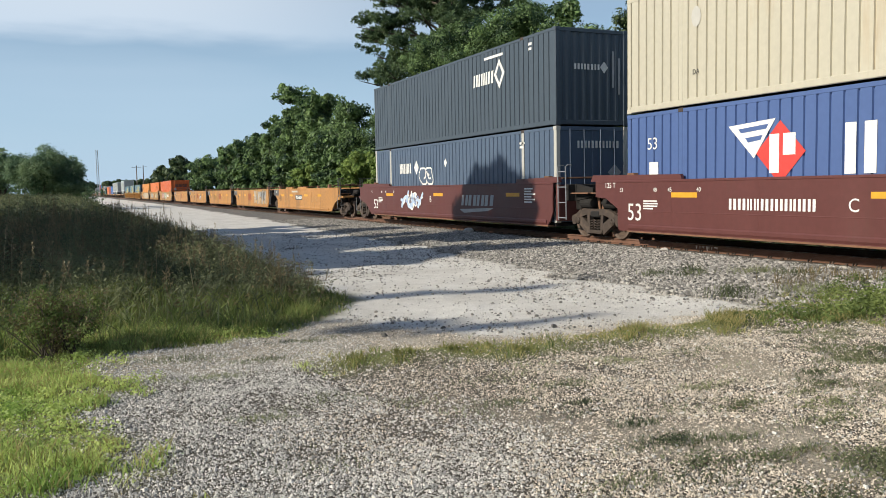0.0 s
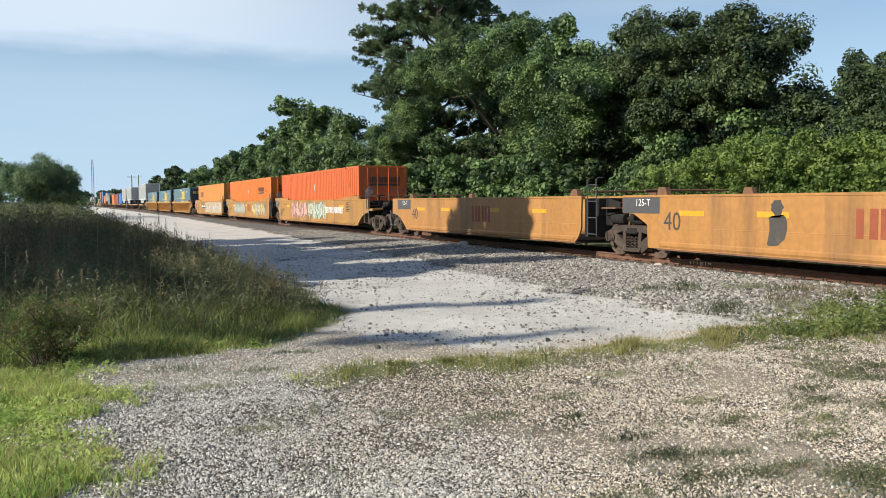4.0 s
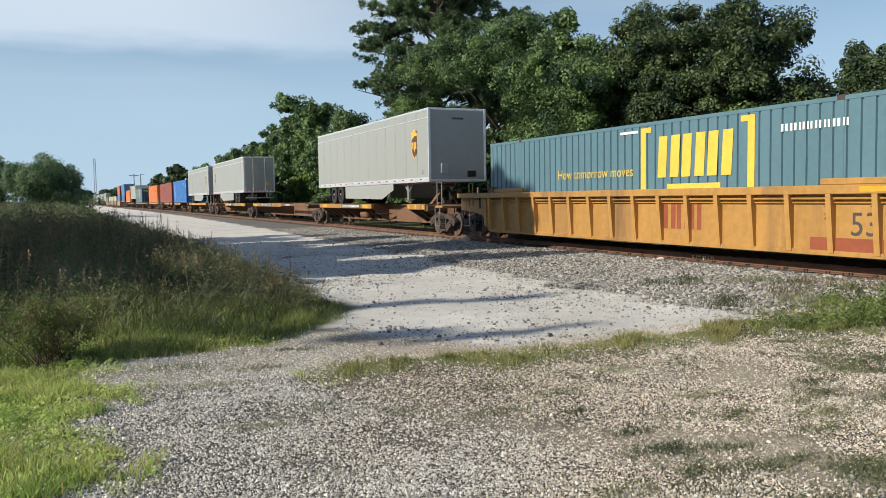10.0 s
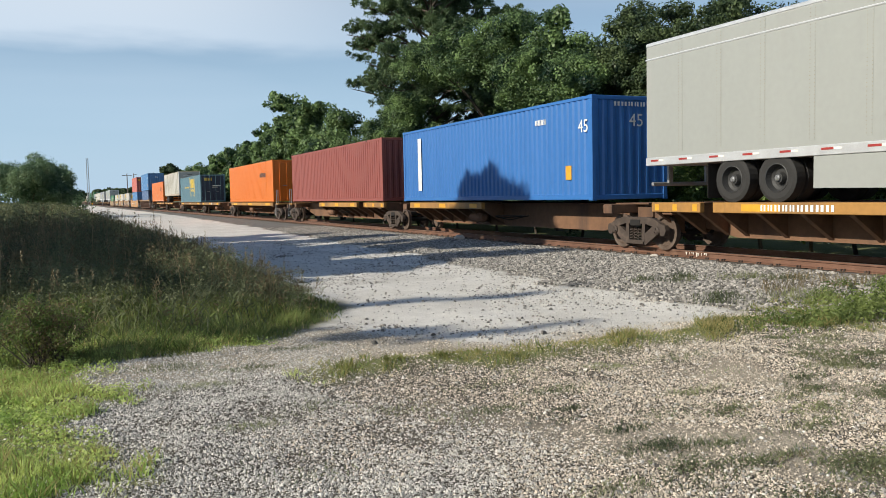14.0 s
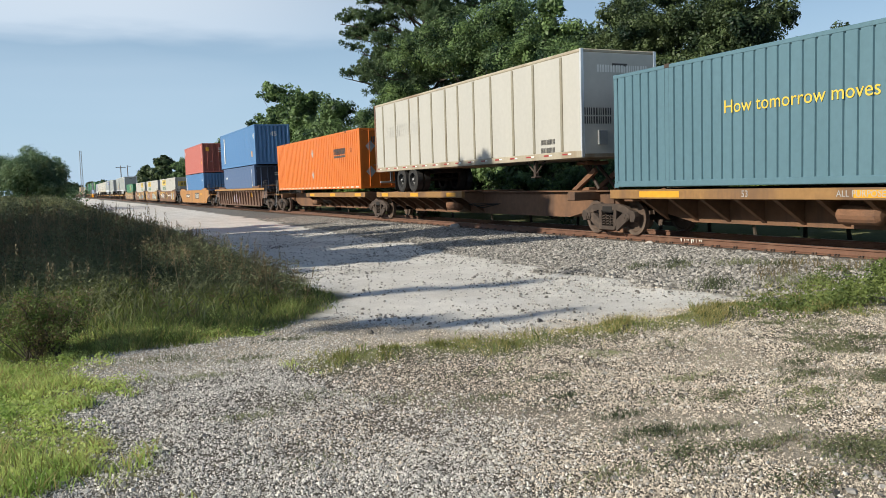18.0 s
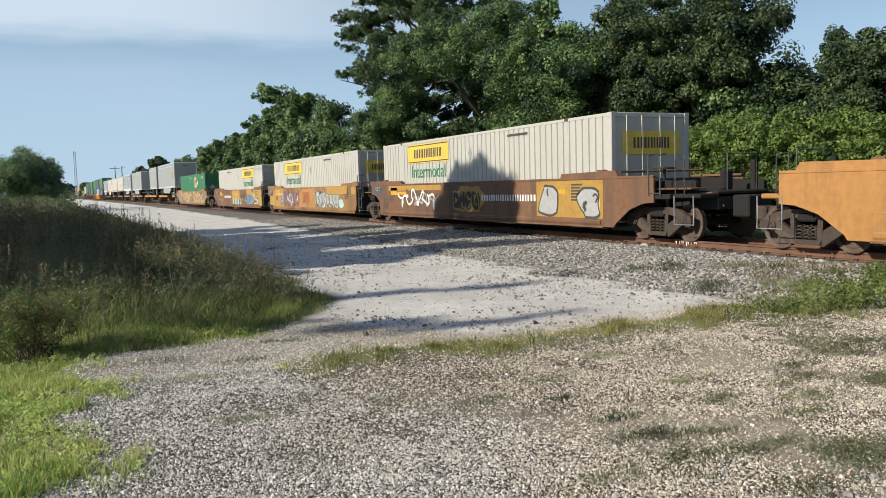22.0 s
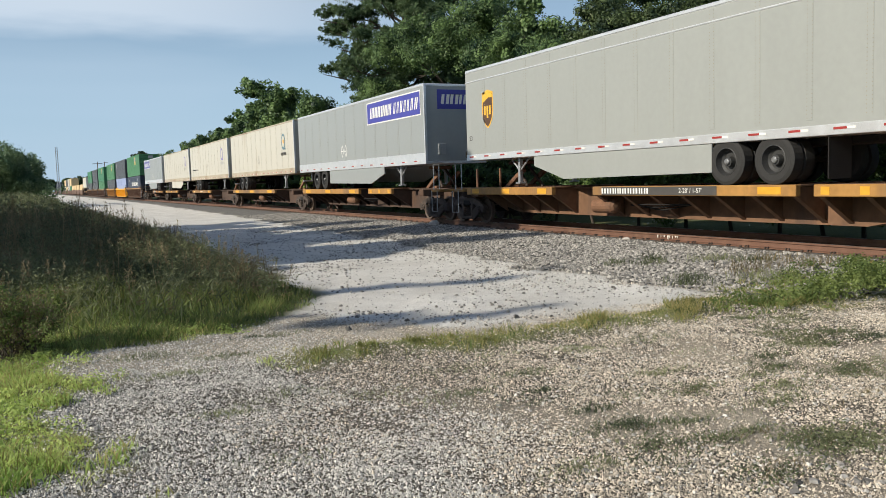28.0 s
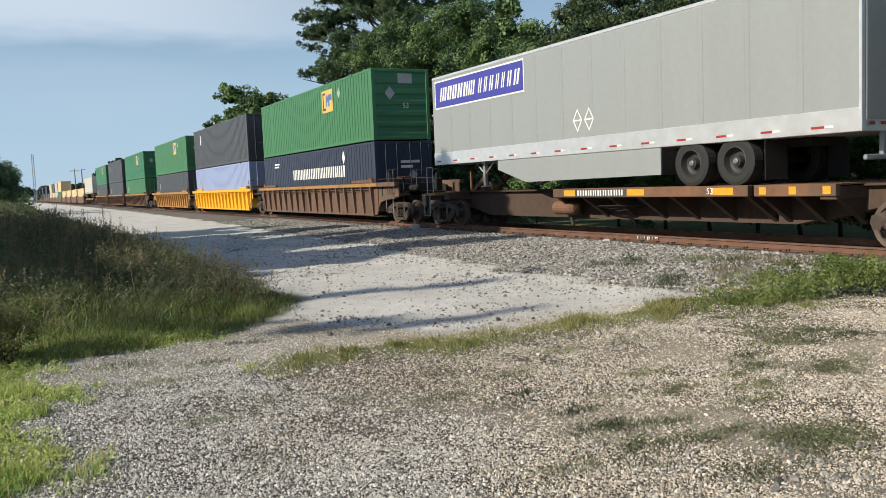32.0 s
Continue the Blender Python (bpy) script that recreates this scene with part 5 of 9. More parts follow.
def well_car(s, half, style, mat, label, end_l=1.75, end_r=1.75, outer=(), endmat=None, group="well car units", square=False):
    """A well for one stack. s: its middle; half: half the length of the well side; outer: ends with a coupler ('l' towards +y, 'r')."""
    ob = unit("well_car", s, 0.0, label, "well car", group)
    m, em = M[mat], M[endmat or mat]
    a = half
    for sx in (-1, 1):
        x = sx * WX
        xi = sx * (WX - 0.05)
        if style == "smooth":
            sh = end_line(-1, a, "r" in outer) + end_line(1, a, "l" in outer)[::-1]
            side = part("well_side", Geo().prism(sh, min(x, xi), max(x, xi)), m, ob)
            crease = Geo().prism([(x, 0.73), (x + sx * 0.022, 0.7), (x + sx * 0.022, 0.63), (x, 0.58)], -a + 0.5, a - 0.5, "y")
            if sx < 0:
                crease.prism([(x, 1.075), (x - 0.003, 1.066), (x, 1.05)], -a + 0.3, a - 0.3, "y")
                for yy in (-0.72 * a, -0.38 * a, 0.02 * a, 0.41 * a, 0.74 * a):
                    crease.prism([(yy - 0.012, 0.74), (yy + 0.012, 0.74), (yy + 0.012, WT - 0.06), (yy - 0.012, WT - 0.06)], x - 0.0028, x)
                if a > 8:
                    for sy in (-1, 1):
                        lo, hi = (a - 2.5, a + 1.2) if sy > 0 else (a - 2.4, a + 0.2)
                        part("end_guide", Geo().prism([(sy * lo, WT), (sy * (lo + 0.05), WT + 0.13), (sy * (hi - 0.1), WT + 0.17), (sy * hi, WT + 0.03), (sy * hi, WT)], x + 0.01, x + 0.1), m if mat != "camobase" else M["ttx2"], side)
            part("side_crease", crease, m, side)
            part("top_chord", Geo().box(sx * (WX - 0.12), sx * (WX + 0.01), sh[0][0], sh[-1][0], WT - 0.05, WT + 0.012, 0.01), m, side)
            part("bottom_flange", Geo().box(sx * (WX - 0.35), sx * (WX + 0.012), -a + 0.42, a - 0.42, WB - 0.03, WB + 0.012, 0.006), M["rust"], side)
        else:
            sh = [(-a - 0.5, WT - 0.1), (-a - 0.5, 1.3), (-a - 0.1, 1.15), (-a + 0.45, WB), (a - 0.45, WB), (a + 0.1, 1.15), (a + 0.5, 1.3), (a + 0.5, WT - 0.1)]
            for sy, key in ((-1, "r"), (1, "l")):
                if key in outer:
                    tip = [(sy * (a + p), z) for p, z in ((1.98, WT - 0.1), (1.98, 1.25), (0.75, 1.16), (0.25, 1.07), (-0.18, WB))]
                    sh = tip + sh[4:] if sy < 0 else sh[:-4] + tip[::-1]
            if square:
                sh = [(-a - 1.6, WT - 0.1), (-a - 1.6, 1.16), (-a - 0.25, 1.12), (-a, 0.95), (-a, WB), (a, WB), (a, 0.95), (a + 0.25, 1.12), (a + 1.6, 1.16), (a + 1.6, WT - 0.1)]
            xp = sx * (WX - 0.11)
            side = part("well_side", Geo().prism(sh, min(xp, xp - sx * 0.05), max(xp, xp - sx * 0.05)), m, ob)
            part("top_chord", Geo().box(sx * (WX - 0.14), sx * (WX + 0.06), sh[0][0], sh[-1][0], WT - 0.16, WT + 0.012, 0.012), m, side)
            part("bottom_sill", Geo().box(sx * (WX - 0.16), sx * (WX - 0.06), -a + 0.4, a - 0.4, WB - 0.04, WB + 0.06, 0.01), m, side)
            n = round(2 * a / 1.05)
            rib = Geo().prism([(sx * (WX - 0.115), WT - 0.14), (sx * (WX + 0.055), WT - 0.14), (sx * (WX + 0.04), WT - 0.35), (sx * (WX - 0.045), WB + 0.02), (sx * (WX - 0.115), WB + 0.02)], -0.06, 0.06, "y")
            places = [-a + 0.45 + k * (2 * a - 0.9) / n for k in range(n + 1)]
            if sx < 0:
                ribm = rib.mesh("rib", m)
                for yy in places:
                    part("rib", ribm, None, side, at=pose(0, yy, 0))
                part("side_pipe", Geo().tube([(x - sx * 0.04, -a + 0.5, WT - 0.24), (x - sx * 0.04, a - 0.5, WT - 0.24)], 0.022, 6).tube([(x - sx * 0.07, -a + 0.5, WT - 0.32), (x - sx * 0.07, a - 0.5, WT - 0.32)], 0.016, 6), m, side)["kind"] = "stuff"
            else:
                far_ribs = Geo()
                for yy in places:
                    far_ribs.add([(q[0], q[1] + yy, q[2]) for q in rib.v], rib.f)
                part("ribs", far_ribs, m, side)["kind"] = "stuff"
            for yy in (-a + 0.6, a - 2.6):
                part("guide_rail", Geo().box(sx * (WX - 0.2), sx * (WX - 0.05), yy, yy + 2.1, WT + 0.012, WT + 0.14, 0.02), m, side)
    part("well_floor", Geo().box(-WX + 0.2, WX - 0.2, -a + 0.3, a - 0.3, WB - 0.02, WB + 0.06), M["black"], ob)
    for sy, e in ((1, end_l), (-1, end_r)):
        y0, y1 = sorted((sy * (a + 0.02), sy * (a + e)))
        # end parts mostly near black: shade between the cars painted into them
        part("bulkhead", Geo().box(-WX + 0.06, WX - 0.06, sy * a - 0.08, sy * a + 0.08, 0.7, WT - 0.06, 0.02), em, ob)
        part("end_platform", Geo().box(-0.78, 0.78, y0, y1, 1.02, 1.46, 0.03), M["black"], ob)
        part("foot_grating", Geo().box(-1.3, -0.82, *sorted((sy * (a + 0.56), sy * (a + e - 0.3))), 1.5, 1.54, 0.006), M["rust"], ob)
        part("brake_cylinder", Geo().lathe([(-0.3, 0.0), (-0.29, 0.13), (-0.24, 0.16), (0.22, 0.16), (0.27, 0.05), (0.45, 0.04), (0.46, 0.0)], -0.95, sy * (a + 0.95), 1.24, 14, "y"), M["black"], ob)
        part("brake_pipe", Geo().tube([(-1.05, sy * (a + 0.5), 1.62), (-1.05, sy * (a + 0.9), 1.6), (-0.9, sy * (a + 1.05), 1.42), (-0.82, sy * (a + e - 0.15), 1.4), (-0.6, sy * (a + e), 1.1)], 0.022, 5), M["rust"], ob)
        part("brake_lever", Geo().prism([(sy * (a + 1.3), 1.52), (sy * (a + 1.4), 1.52), (sy * (a + 1.5), 1.0), (sy * (a + 1.42), 0.98)], -0.9, -0.87), M["rust"], ob)
        part("draft_sill", Geo().box(-0.35, 0.35, *sorted((y0 if sy < 0 else y1, (y0 if sy < 0 else y1) + sy * 0.5)), 0.85, 1.35, 0.03), M["black"], ob)
        part("end_sill", Geo().box(-WX + 0.1, WX - 0.1, *sorted((sy * (a + 0.4), sy * (a + 0.52))), 1.3, WT - 0.06, 0.02), M["black"], ob)
        for sx in (-1, 1):
            part("side_arm", Geo().prism([(sy * (a + 0.5), 1.3), (sy * (a + 0.5), WT - 0.05), (sy * (a + e - 0.35), WT - 0.18), (sy * (a + e - 0.35), 1.42)], *sorted((sx * (WX - 0.45), sx * (WX - 0.36)))), M["black"], ob)
        # stacking pedestals and their bars on top of the well ends
        for sx in (-1, 1):
            part("pedestal", Geo().prism([(sy * (a - 0.75), WT), (sy * (a - 0.35), WT), (sy * (a - 0.42), WT + 0.2), (sy * (a - 0.66), WT + 0.2)], *sorted((sx * (WX - 0.02), sx * (WX - 0.16)))), M["rust"], ob)
        part("pedestal_bar", Geo().tube([(-WX + 0.1, sy * (a + 0.2), WT + 0.13), (WX - 0.1, sy * (a + 0.2), WT + 0.13)], 0.03, 6), M["rust"], ob)
        if (sy > 0 and "l" in outer) or (sy < 0 and "r" in outer):
            ye = sy * (a + e)
            part("buffer_platform", Geo().box(-WX + 0.15, WX - 0.15, *sorted((ye - sy * 0.9, ye)), 1.3, 1.4, 0.02), em, ob)
            part("coupler", Geo().box(-0.14, 0.14, *sorted((ye, ye + sy * 0.75)), 0.78, 1.06, 0.04), M["grime"], ob)
            part("coupler_head", Geo().box(-0.24, 0.2, *sorted((ye + sy * 0.55, ye + sy * 0.85)), 0.74, 1.1, 0.06), M["grime"], ob)
            part("hand_rail", Geo().tube([(-WX + 0.1, ye - sy * 0.75, 1.4), (-WX + 0.1, ye - sy * 0.75, 2.2), (-WX + 0.1, ye - sy * 0.45, 2.2), (-WX + 0.1, ye - sy * 0.45, 1.4)], 0.02 if mat == "ttxyellow" else 0.014, 5), m if mat == "ttxyellow" else M["darkgrey"], ob)
            part("hand_rail", Geo().tube([(-0.4, ye - sy * 0.1, 1.4), (-0.4, ye - sy * 0.1, 2.3), (0.5, ye - sy * 0.1, 2.3), (0.5, ye - sy * 0.1, 1.4)], 0.018, 5), M["darkgrey"], ob)
            part("brake_wheel_stand", Geo().box(0.5, 0.62, *sorted((ye - sy * 0.3, ye - sy * 0.15)), 1.4, 2.15, 0.02), M["black"], ob)
            part("side_step", Geo().tube([(-WX, ye - sy * 0.05, 1.36), (-WX, ye - sy * 0.05, 0.7), (-WX, ye - sy * 0.68, 0.7), (-WX, ye - sy * 0.68, 1.36)], 0.016, 5), M["galv"], ob)
    if "r" in outer:
        part("air_reservoir", Geo().lathe([(-0.34, 0.0), (-0.32, 0.08), (-0.26, 0.12), (0.26, 0.12), (0.32, 0.08), (0.34, 0.0)], -0.55, -a - 1.75, 1.6, 16, "y"), M["black"], ob)
        part("reservoir_bracket", Geo().box(-0.75, -0.35, -a - 1.9, -a - 1.6, 1.44, 1.52, 0.02), M["black"], ob)
        part("brake_housing", Geo().box(0.1, 0.4, -a - 2.3, -a - 2.12, 1.46, 1.95, 0.04), M["black"], ob)
        part("brake_wheel", Geo().lathe([(-0.02, 0.0), (-0.02, 0.26), (0.015, 0.28), (0.03, 0.25), (0.01, 0.2), (0.01, 0.0)], -0.7, -a - 1.1, 2.02, 16, "z"), M["grime"], ob)
        part("brake_post", Geo().tube([(-0.7, -a - 1.1, 1.45), (-0.7, -a - 1.1, 2.02)], 0.035, 6), M["black"], ob)
    yl = -a - (0.6 if "r" not in outer else 1.85)
    if "r" in outer:
        part("shelf_edge", Geo().box(-WX + 0.02, -WX + 0.14, -a - 2.15, -a - 1.62, 1.28, 1.4, 0.012), em, ob)
    ladder(ob, -WX - 0.01, yl, 1.36 if "r" in outer else 0.75, WT + 0.5, 0.42, 1 if "r" in outer else 4, M["galv"] if mat in ("brick",) else m if mat == "ttxyellow" else M["darkgrey"])
    return ob


def well_marks(ob, half, big, ink="ink", amber=True):
    """Small stencils that every smooth well carries."""
    x = -WX - 0.003
    for yy in (-half + 2.6, 0.3, half - 2.6):
        if amber:
            decal(ob, [rect(-0.45, 0.45, -0.06, 0.06)], "inkamber", x, yy, WT - 0.36, name="reflector_stripe")
    if big:
        words(ob, big, 0.62, ink, x, half - 0.75, 1.02)
    for yy, t in ((half - 0.2, "53"), (half - 1.55, "48"), (half - 2.1, "45"), (half - 3.1, "40")):
        words(ob, t, 0.15, ink, x, yy, WT - 0.24)
    small_print(ob, x, half - 1.4, WT - 0.62, 0.6, 0.25, 4, ink)
    small_print(ob, x, -half + 1.5, WT - 0.4, 0.7, 0.5, 6, ink)


# ---- spine cars ----
DECK = 1.45


BRACKET = {}
for sx in (-1, 1):
    for mat in ("spine", "brownwell", "spineshade"):
        BRACKET[sx, mat] = Geo().prism([(sx * 0.36, 1.4), (sx * 1.2, 1.4), (sx * 1.2, 1.22), (sx * 0.36, 0.7)], -0.02, 0.02, "y").prism([(sx * 1.2, 1.24), (sx * 1.2, 1.2), (sx * 0.36, 0.66), (sx * 0.36, 0.7)], -0.07, 0.05, "y").mesh("bracket", M[mat])


def spine_car(s, half, label, mat="spine", beams=((-1, 1),), stripe=True, hitch=None, outer=(), tank=True):
    """One platform of a spine car: a deep middle beam, edge beams on brackets, a trailer hitch."""
    ob = unit("spine_car", s, 0.0, label, "spine car", "spine car units")
    a = half
    sh = [(-a + 0.2, 1.4), (-a + 0.2, 1.05), (-a + 2.4, 0.62), (a - 2.4, 0.62), (a - 0.2, 1.05), (a - 0.2, 1.4)]
    part("centre_beam", Geo().prism(sh, -0.36, 0.36), M[mat], ob)
    part("centre_plate", Geo().box(-0.5, 0.5, -a + 0.2, a - 0.2, 1.38, 1.42, 0.006), M[mat], ob)
    for y0, y1 in beams:
        for sx in (-1, 1):
            bm_ = part("edge_beam", Geo().box(sx * (1.3 - 0.14), sx * 1.3, y0, y1, DECK - 0.23, DECK, 0.012), M["ttx2" if s < 250 or 320 < s < 525 else "ttxstained" if s < 590 else "ttxbrown"] if stripe else M[mat], ob)
            part("deck_plate", Geo().box(*sorted((sx * 0.42, sx * 1.16)), y0, y1, DECK - 0.03, DECK - 0.002), M["rust"], bm_)
            if stripe and sx < 0:
                w = (y1 - y0)
                for k in (0.1, 0.5, 0.88):
                    decal(bm_, [rect(-0.045 * w, 0.045 * w, -0.075, 0.075)], "inkamber", -1.3, y0 + k * w, DECK - 0.115, name="reflector_stripe")
        n = max(2, round((y1 - y0) / 1.1))
        for k in range(n + 1):
            yy = y0 + 0.1 + k * (y1 - y0 - 0.2) / n
            for sx in (-1, 1):
                part("bracket", BRACKET[sx, mat], None, ob, at=pose(0, yy, 0))
    for yy in (-a + 1.0, a - 1.0):
        part("cross_bearer", Geo().box(-1.25, 1.25, yy - 0.18, yy + 0.18, 1.15, 1.4, 0.02), M[mat], ob)
    if tank:
        air = Geo().lathe([(-0.5, 0.0), (-0.48, 0.12), (-0.4, 0.19), (0.4, 0.19), (0.48, 0.12), (0.5, 0.0)], -0.8, 1.2, 0.92, 16, "y")
        part("air_tank", air, M["rust"], ob)
        g = Geo()
        for k in range(3):
            g.tube([(-0.6 - 0.1 * k, -2.0, 1.0), (-0.75 - 0.1 * k, -1.0 + 0.2 * k, 0.85 + 0.07 * k), (-0.6, 0.4, 0.95)], 0.018, 5)
        part("brake_pipe", g, M["black"], ob)
    if hitch is not None:
        hz = 2.3
        g = part("hitch_stand", Geo().box(-0.35, 0.35, hitch - 0.3, hitch + 0.3, DECK - 0.04, DECK + 0.06, 0.02), M["rust"], ob)
        for sx in (-1, 1):
            part("hitch_leg", Geo().tube([(sx * 0.3, hitch - 0.75, DECK), (sx * 0.2, hitch, hz - 0.12)], 0.05, 6), M["grime"], g)
            part("hitch_strut", Geo().prism([(hitch + 0.15, DECK), (hitch + 0.4, DECK), (hitch - 0.72, DECK + 0.62), (hitch - 0.82, DECK + 0.5)], sx * 0.42 - 0.05, sx * 0.42 + 0.05), M["rust"], g)
        part("hitch_head", Geo().box(-0.4, 0.4, hitch - 0.3, hitch + 0.25, hz - 0.13, hz - 0.02, 0.03), M["rust"], g)
    for sy, c in ((1, "l"), (-1, "r")):
        ye = sy * (a + (0.6 if c in outer else 0.0))
        part("end_arm", Geo().box(-0.3, 0.3, *sorted((sy * (a - 0.4), ye)), 0.98, 1.3, 0.03), M[mat], ob)
        if c in outer:
            part("coupler", Geo().box(-0.14, 0.14, *sorted((ye, ye + sy * 0.7)), 0.76, 1.04, 0.04), M["grime"], ob)
            part("end_platform", Geo().box(-1.25, 1.25, *sorted((ye - sy * 0.7, ye)), 1.3, 1.4, 0.02), M["ttx2"], ob)
            part("hand_rail", Geo().tube([(-1.2, ye - sy * 0.1, 1.35), (-1.2, ye - sy * 0.1, 2.3), (-1.2, ye - sy * 0.55, 2.3), (-1.2, ye - sy * 0.55, 1.35)], 0.02, 5), M["galv"], ob)
            part("side_step", Geo().tube([(-1.32, ye - sy * 0.05, 1.35), (-1.32, ye - sy * 0.05, 0.6), (-1.32, ye - sy * 0.5, 0.6), (-1.32, ye - sy * 0.5, 1.35)], 0.018, 5), M["galv"], ob)
            part("brake_stand", Geo().tube([(0.5, ye - sy * 0.3, 1.35), (0.5, ye - sy * 0.3, 2.1)], 0.05, 6), M["rust"], ob)
    return ob


# ---- trailers ----
TB, TT = 2.35, 5.33


def trailer_wheel():
    t = Geo().lathe([(-0.14, 0.3), (-0.15, 0.42), (-0.12, 0.495), (0.12, 0.495), (0.15, 0.42), (0.14, 0.3)], 0, 0, 0, 28)
    r = Geo().lathe([(-0.145, 0.3), (-0.15, 0.285), (-0.1, 0.275), (-0.02, 0.25), (0.02, 0.2), (0.02, 0.12), (-0.09, 0.1), (-0.1, 0.0)], 0, 0, 0, 24)
    return t.mesh("tyre", M["tyre"]), r.mesh("rim", M["rimgrey"]), Geo().lathe([(-0.15, 0.0), (-0.15, 0.04), (-0.13, 0.065), (-0.1, 0.07)], 0, 0, 0, 14).mesh("hub_cap", M["hub"])


TYRE, RIM, HUB = trailer_wheel()


def trailer(s, length, mat, label, rear, skirt=True, band=False, rivets=True, ribs=0, axles=(2.85, 4.08), group="trailers on the train"):
    """A road trailer on its deck. s is its end towards -y; rear: 'l' (towards +y) or 'r'. Heights count from the deck."""
    ob = unit("road_trailer", s + length / 2, DECK, label, "trailer", group)
    L, m = length / 2, M[mat]
    z0, z1 = TB - DECK, TT - DECK
    b = part("body", Geo().box(-CW, CW, -L, L, z0 + 0.16, z1 - 0.08, 0.03), m, ob)
    part("roof_rail", Geo().box(-CW - 0.008, CW + 0.008, -L - 0.004, L + 0.004, z1 - 0.11, z1, 0.03), M["alu"] if mat not in ("ivory", "white") else M["dustyrail"], b)
    part("base_rail", Geo().box(-CW - 0.01, CW + 0.01, -L - 0.004, L + 0.004, z0, z0 + (0.42 if band else 0.32 if mat == "ivory" else 0.2), 0.012), M["alu"] if mat not in ("ivory", "white") else M["dustyrail"], b)
    if mat == "trailer":
        part("upper_moulding", Geo().box(-CW - 0.012, CW + 0.012, -L - 0.004, L + 0.004, z1 - 0.42, z1 - 0.38, 0.008), M["alu"], b)
    rivet, edge = Geo(), Geo()
    rp = random.Random(int(s))
    for k in range(1, 13 if s < 600 else 1):
        y = -L + k * length / 13 + (rp.choice((-0.28, 0.0, 0.0, 0.2)) if ribs else 0.0)
        w = 0.055 if ribs else 0.075 if length > 10 else 0.05
        part("panel_joint", Geo().box(-CW - (0.03 if ribs else 0.004), -CW + 0.01, y - w, y + w, z0 + (0.21 if ribs else 0.3), z1 - 0.12, 0.012 if ribs else 0.002), M["post"] if ribs else m, b)
        for q in (-w - 0.012, w):
            edge.box(-CW - 0.003, -CW + 0.005, y + q, y + q + 0.012, z0 + 0.21, z1 - 0.12)
            for j in range(0 if ribs else 34):
                zz = z0 + 0.35 + j * (z1 - z0 - 0.52) / 33
                yq = y + 0.7 * q
                rivet.prism([(yq - 0.011, zz), (yq, zz + 0.011), (yq + 0.011, zz), (yq, zz - 0.011)], -CW - 0.008, -CW - 0.003)
    if mat in ("white", "ivory"):
        part("joint_edges", edge, M["post"], b)["kind"] = "stuff"
    if not ribs and length > 10 and s < 600:
        part("rivets", rivet, M["post"], b)["kind"] = "stuff"
    if ribs:
        part("rear_frame", Geo().box(-CW - 0.02, -CW + 0.1, L - 0.14, L + 0.012, z0, z1 - 0.02, 0.01), M["rust"], b)
    sg = 1 if rear == "l" else -1
    yr = sg * L
    # red and white conspicuity tape
    red, wht = [], []
    k, w = -L + 0.2, 0.28
    while k < L - 0.3:
        red.append(rect(k, k + w, -0.022, 0.022))
        wht.append(rect(k + w, k + 0.46, -0.022, 0.022))
        k += 1.0 if not band else 1.15
    decal(b, red, "tapered", -CW - 0.01, 0, z0 + 0.12, name="red_tape")
    decal(b, wht, "inkwhite", -CW - 0.01, 0, z0 + 0.12, name="white_tape")
    # running gear
    gear = part("axle_frame", Geo().box(-0.5, 0.5, *sorted((yr - sg * 1.6, yr - sg * 5.2)), z0 - 0.16, z0, 0.02), M["black"], ob)
    for d in axles:
        y = yr - sg * d
        part("axle", Geo().tube([(-1.0, y, 0.5), (1.0, y, 0.5)], 0.07, 8), M["black"], gear)
        for sx in (-1, 1):
            for off in (1.12, 0.8):
                wv = part("tyre", TYRE, None, ob, at=pose(sx * off, y, 0.497, 0, 0, 0 if sx < 0 else 180))
                if off > 1:
                    part("rim", RIM, None, wv, "dusty dark wheel rim")
                    part("hub_cap", HUB, None, wv, "bright hub cap")
    part("mud_flap", Geo().box(-1.25, -0.62, yr - sg * 2.1 - 0.01, yr - sg * 2.1 + 0.01, 0.1, z0 - 0.02), M["black"], ob)
    part("mud_flap", Geo().box(0.62, 1.25, yr - sg * 2.1 - 0.01, yr - sg * 2.1 + 0.01, 0.1, z0 - 0.02), M["black"], ob)
    part("rear_bumper", Geo().box(-1.15, 1.15, yr - sg * 0.08, yr, z0 - 0.5, z0 - 0.4, 0.02), M["galv"], ob)
    for sx in (-0.6, 0.6):
        part("bumper_post", Geo().box(sx - 0.06, sx + 0.06, yr - sg * 0.1, yr - sg * 0.02, z0 - 0.42, z0 + 0.02), M["galv"], ob)
    # landing legs near the nose
    yn = -sg * (L - 2.9)
    lm, foot = (M["grime"], 0.42) if ribs else (M["galv"], 0.14)
    for sx in (-1, 1):
        part("landing_leg", Geo().box(sx * 1.0 - 0.06, sx * 1.0 + 0.06, yn - 0.06, yn + 0.06, foot, z0, 0.01), lm, ob)
        part("leg_brace", Geo().tube([(sx * 1.0, yn, 0.5), (sx * 1.0, yn - 0.55, z0)], 0.03, 5), lm, ob)
        part("leg_brace", Geo().tube([(sx * 1.0, yn, 0.5), (sx * 1.0, yn + 0.55, z0)], 0.03, 5), lm, ob)
        part("leg_foot", Geo().box(sx * 1.0 - 0.12, sx * 1.0 + 0.12, yn - 0.12, yn + 0.12, foot - 0.04, foot + 0.01, 0.01), lm, ob)
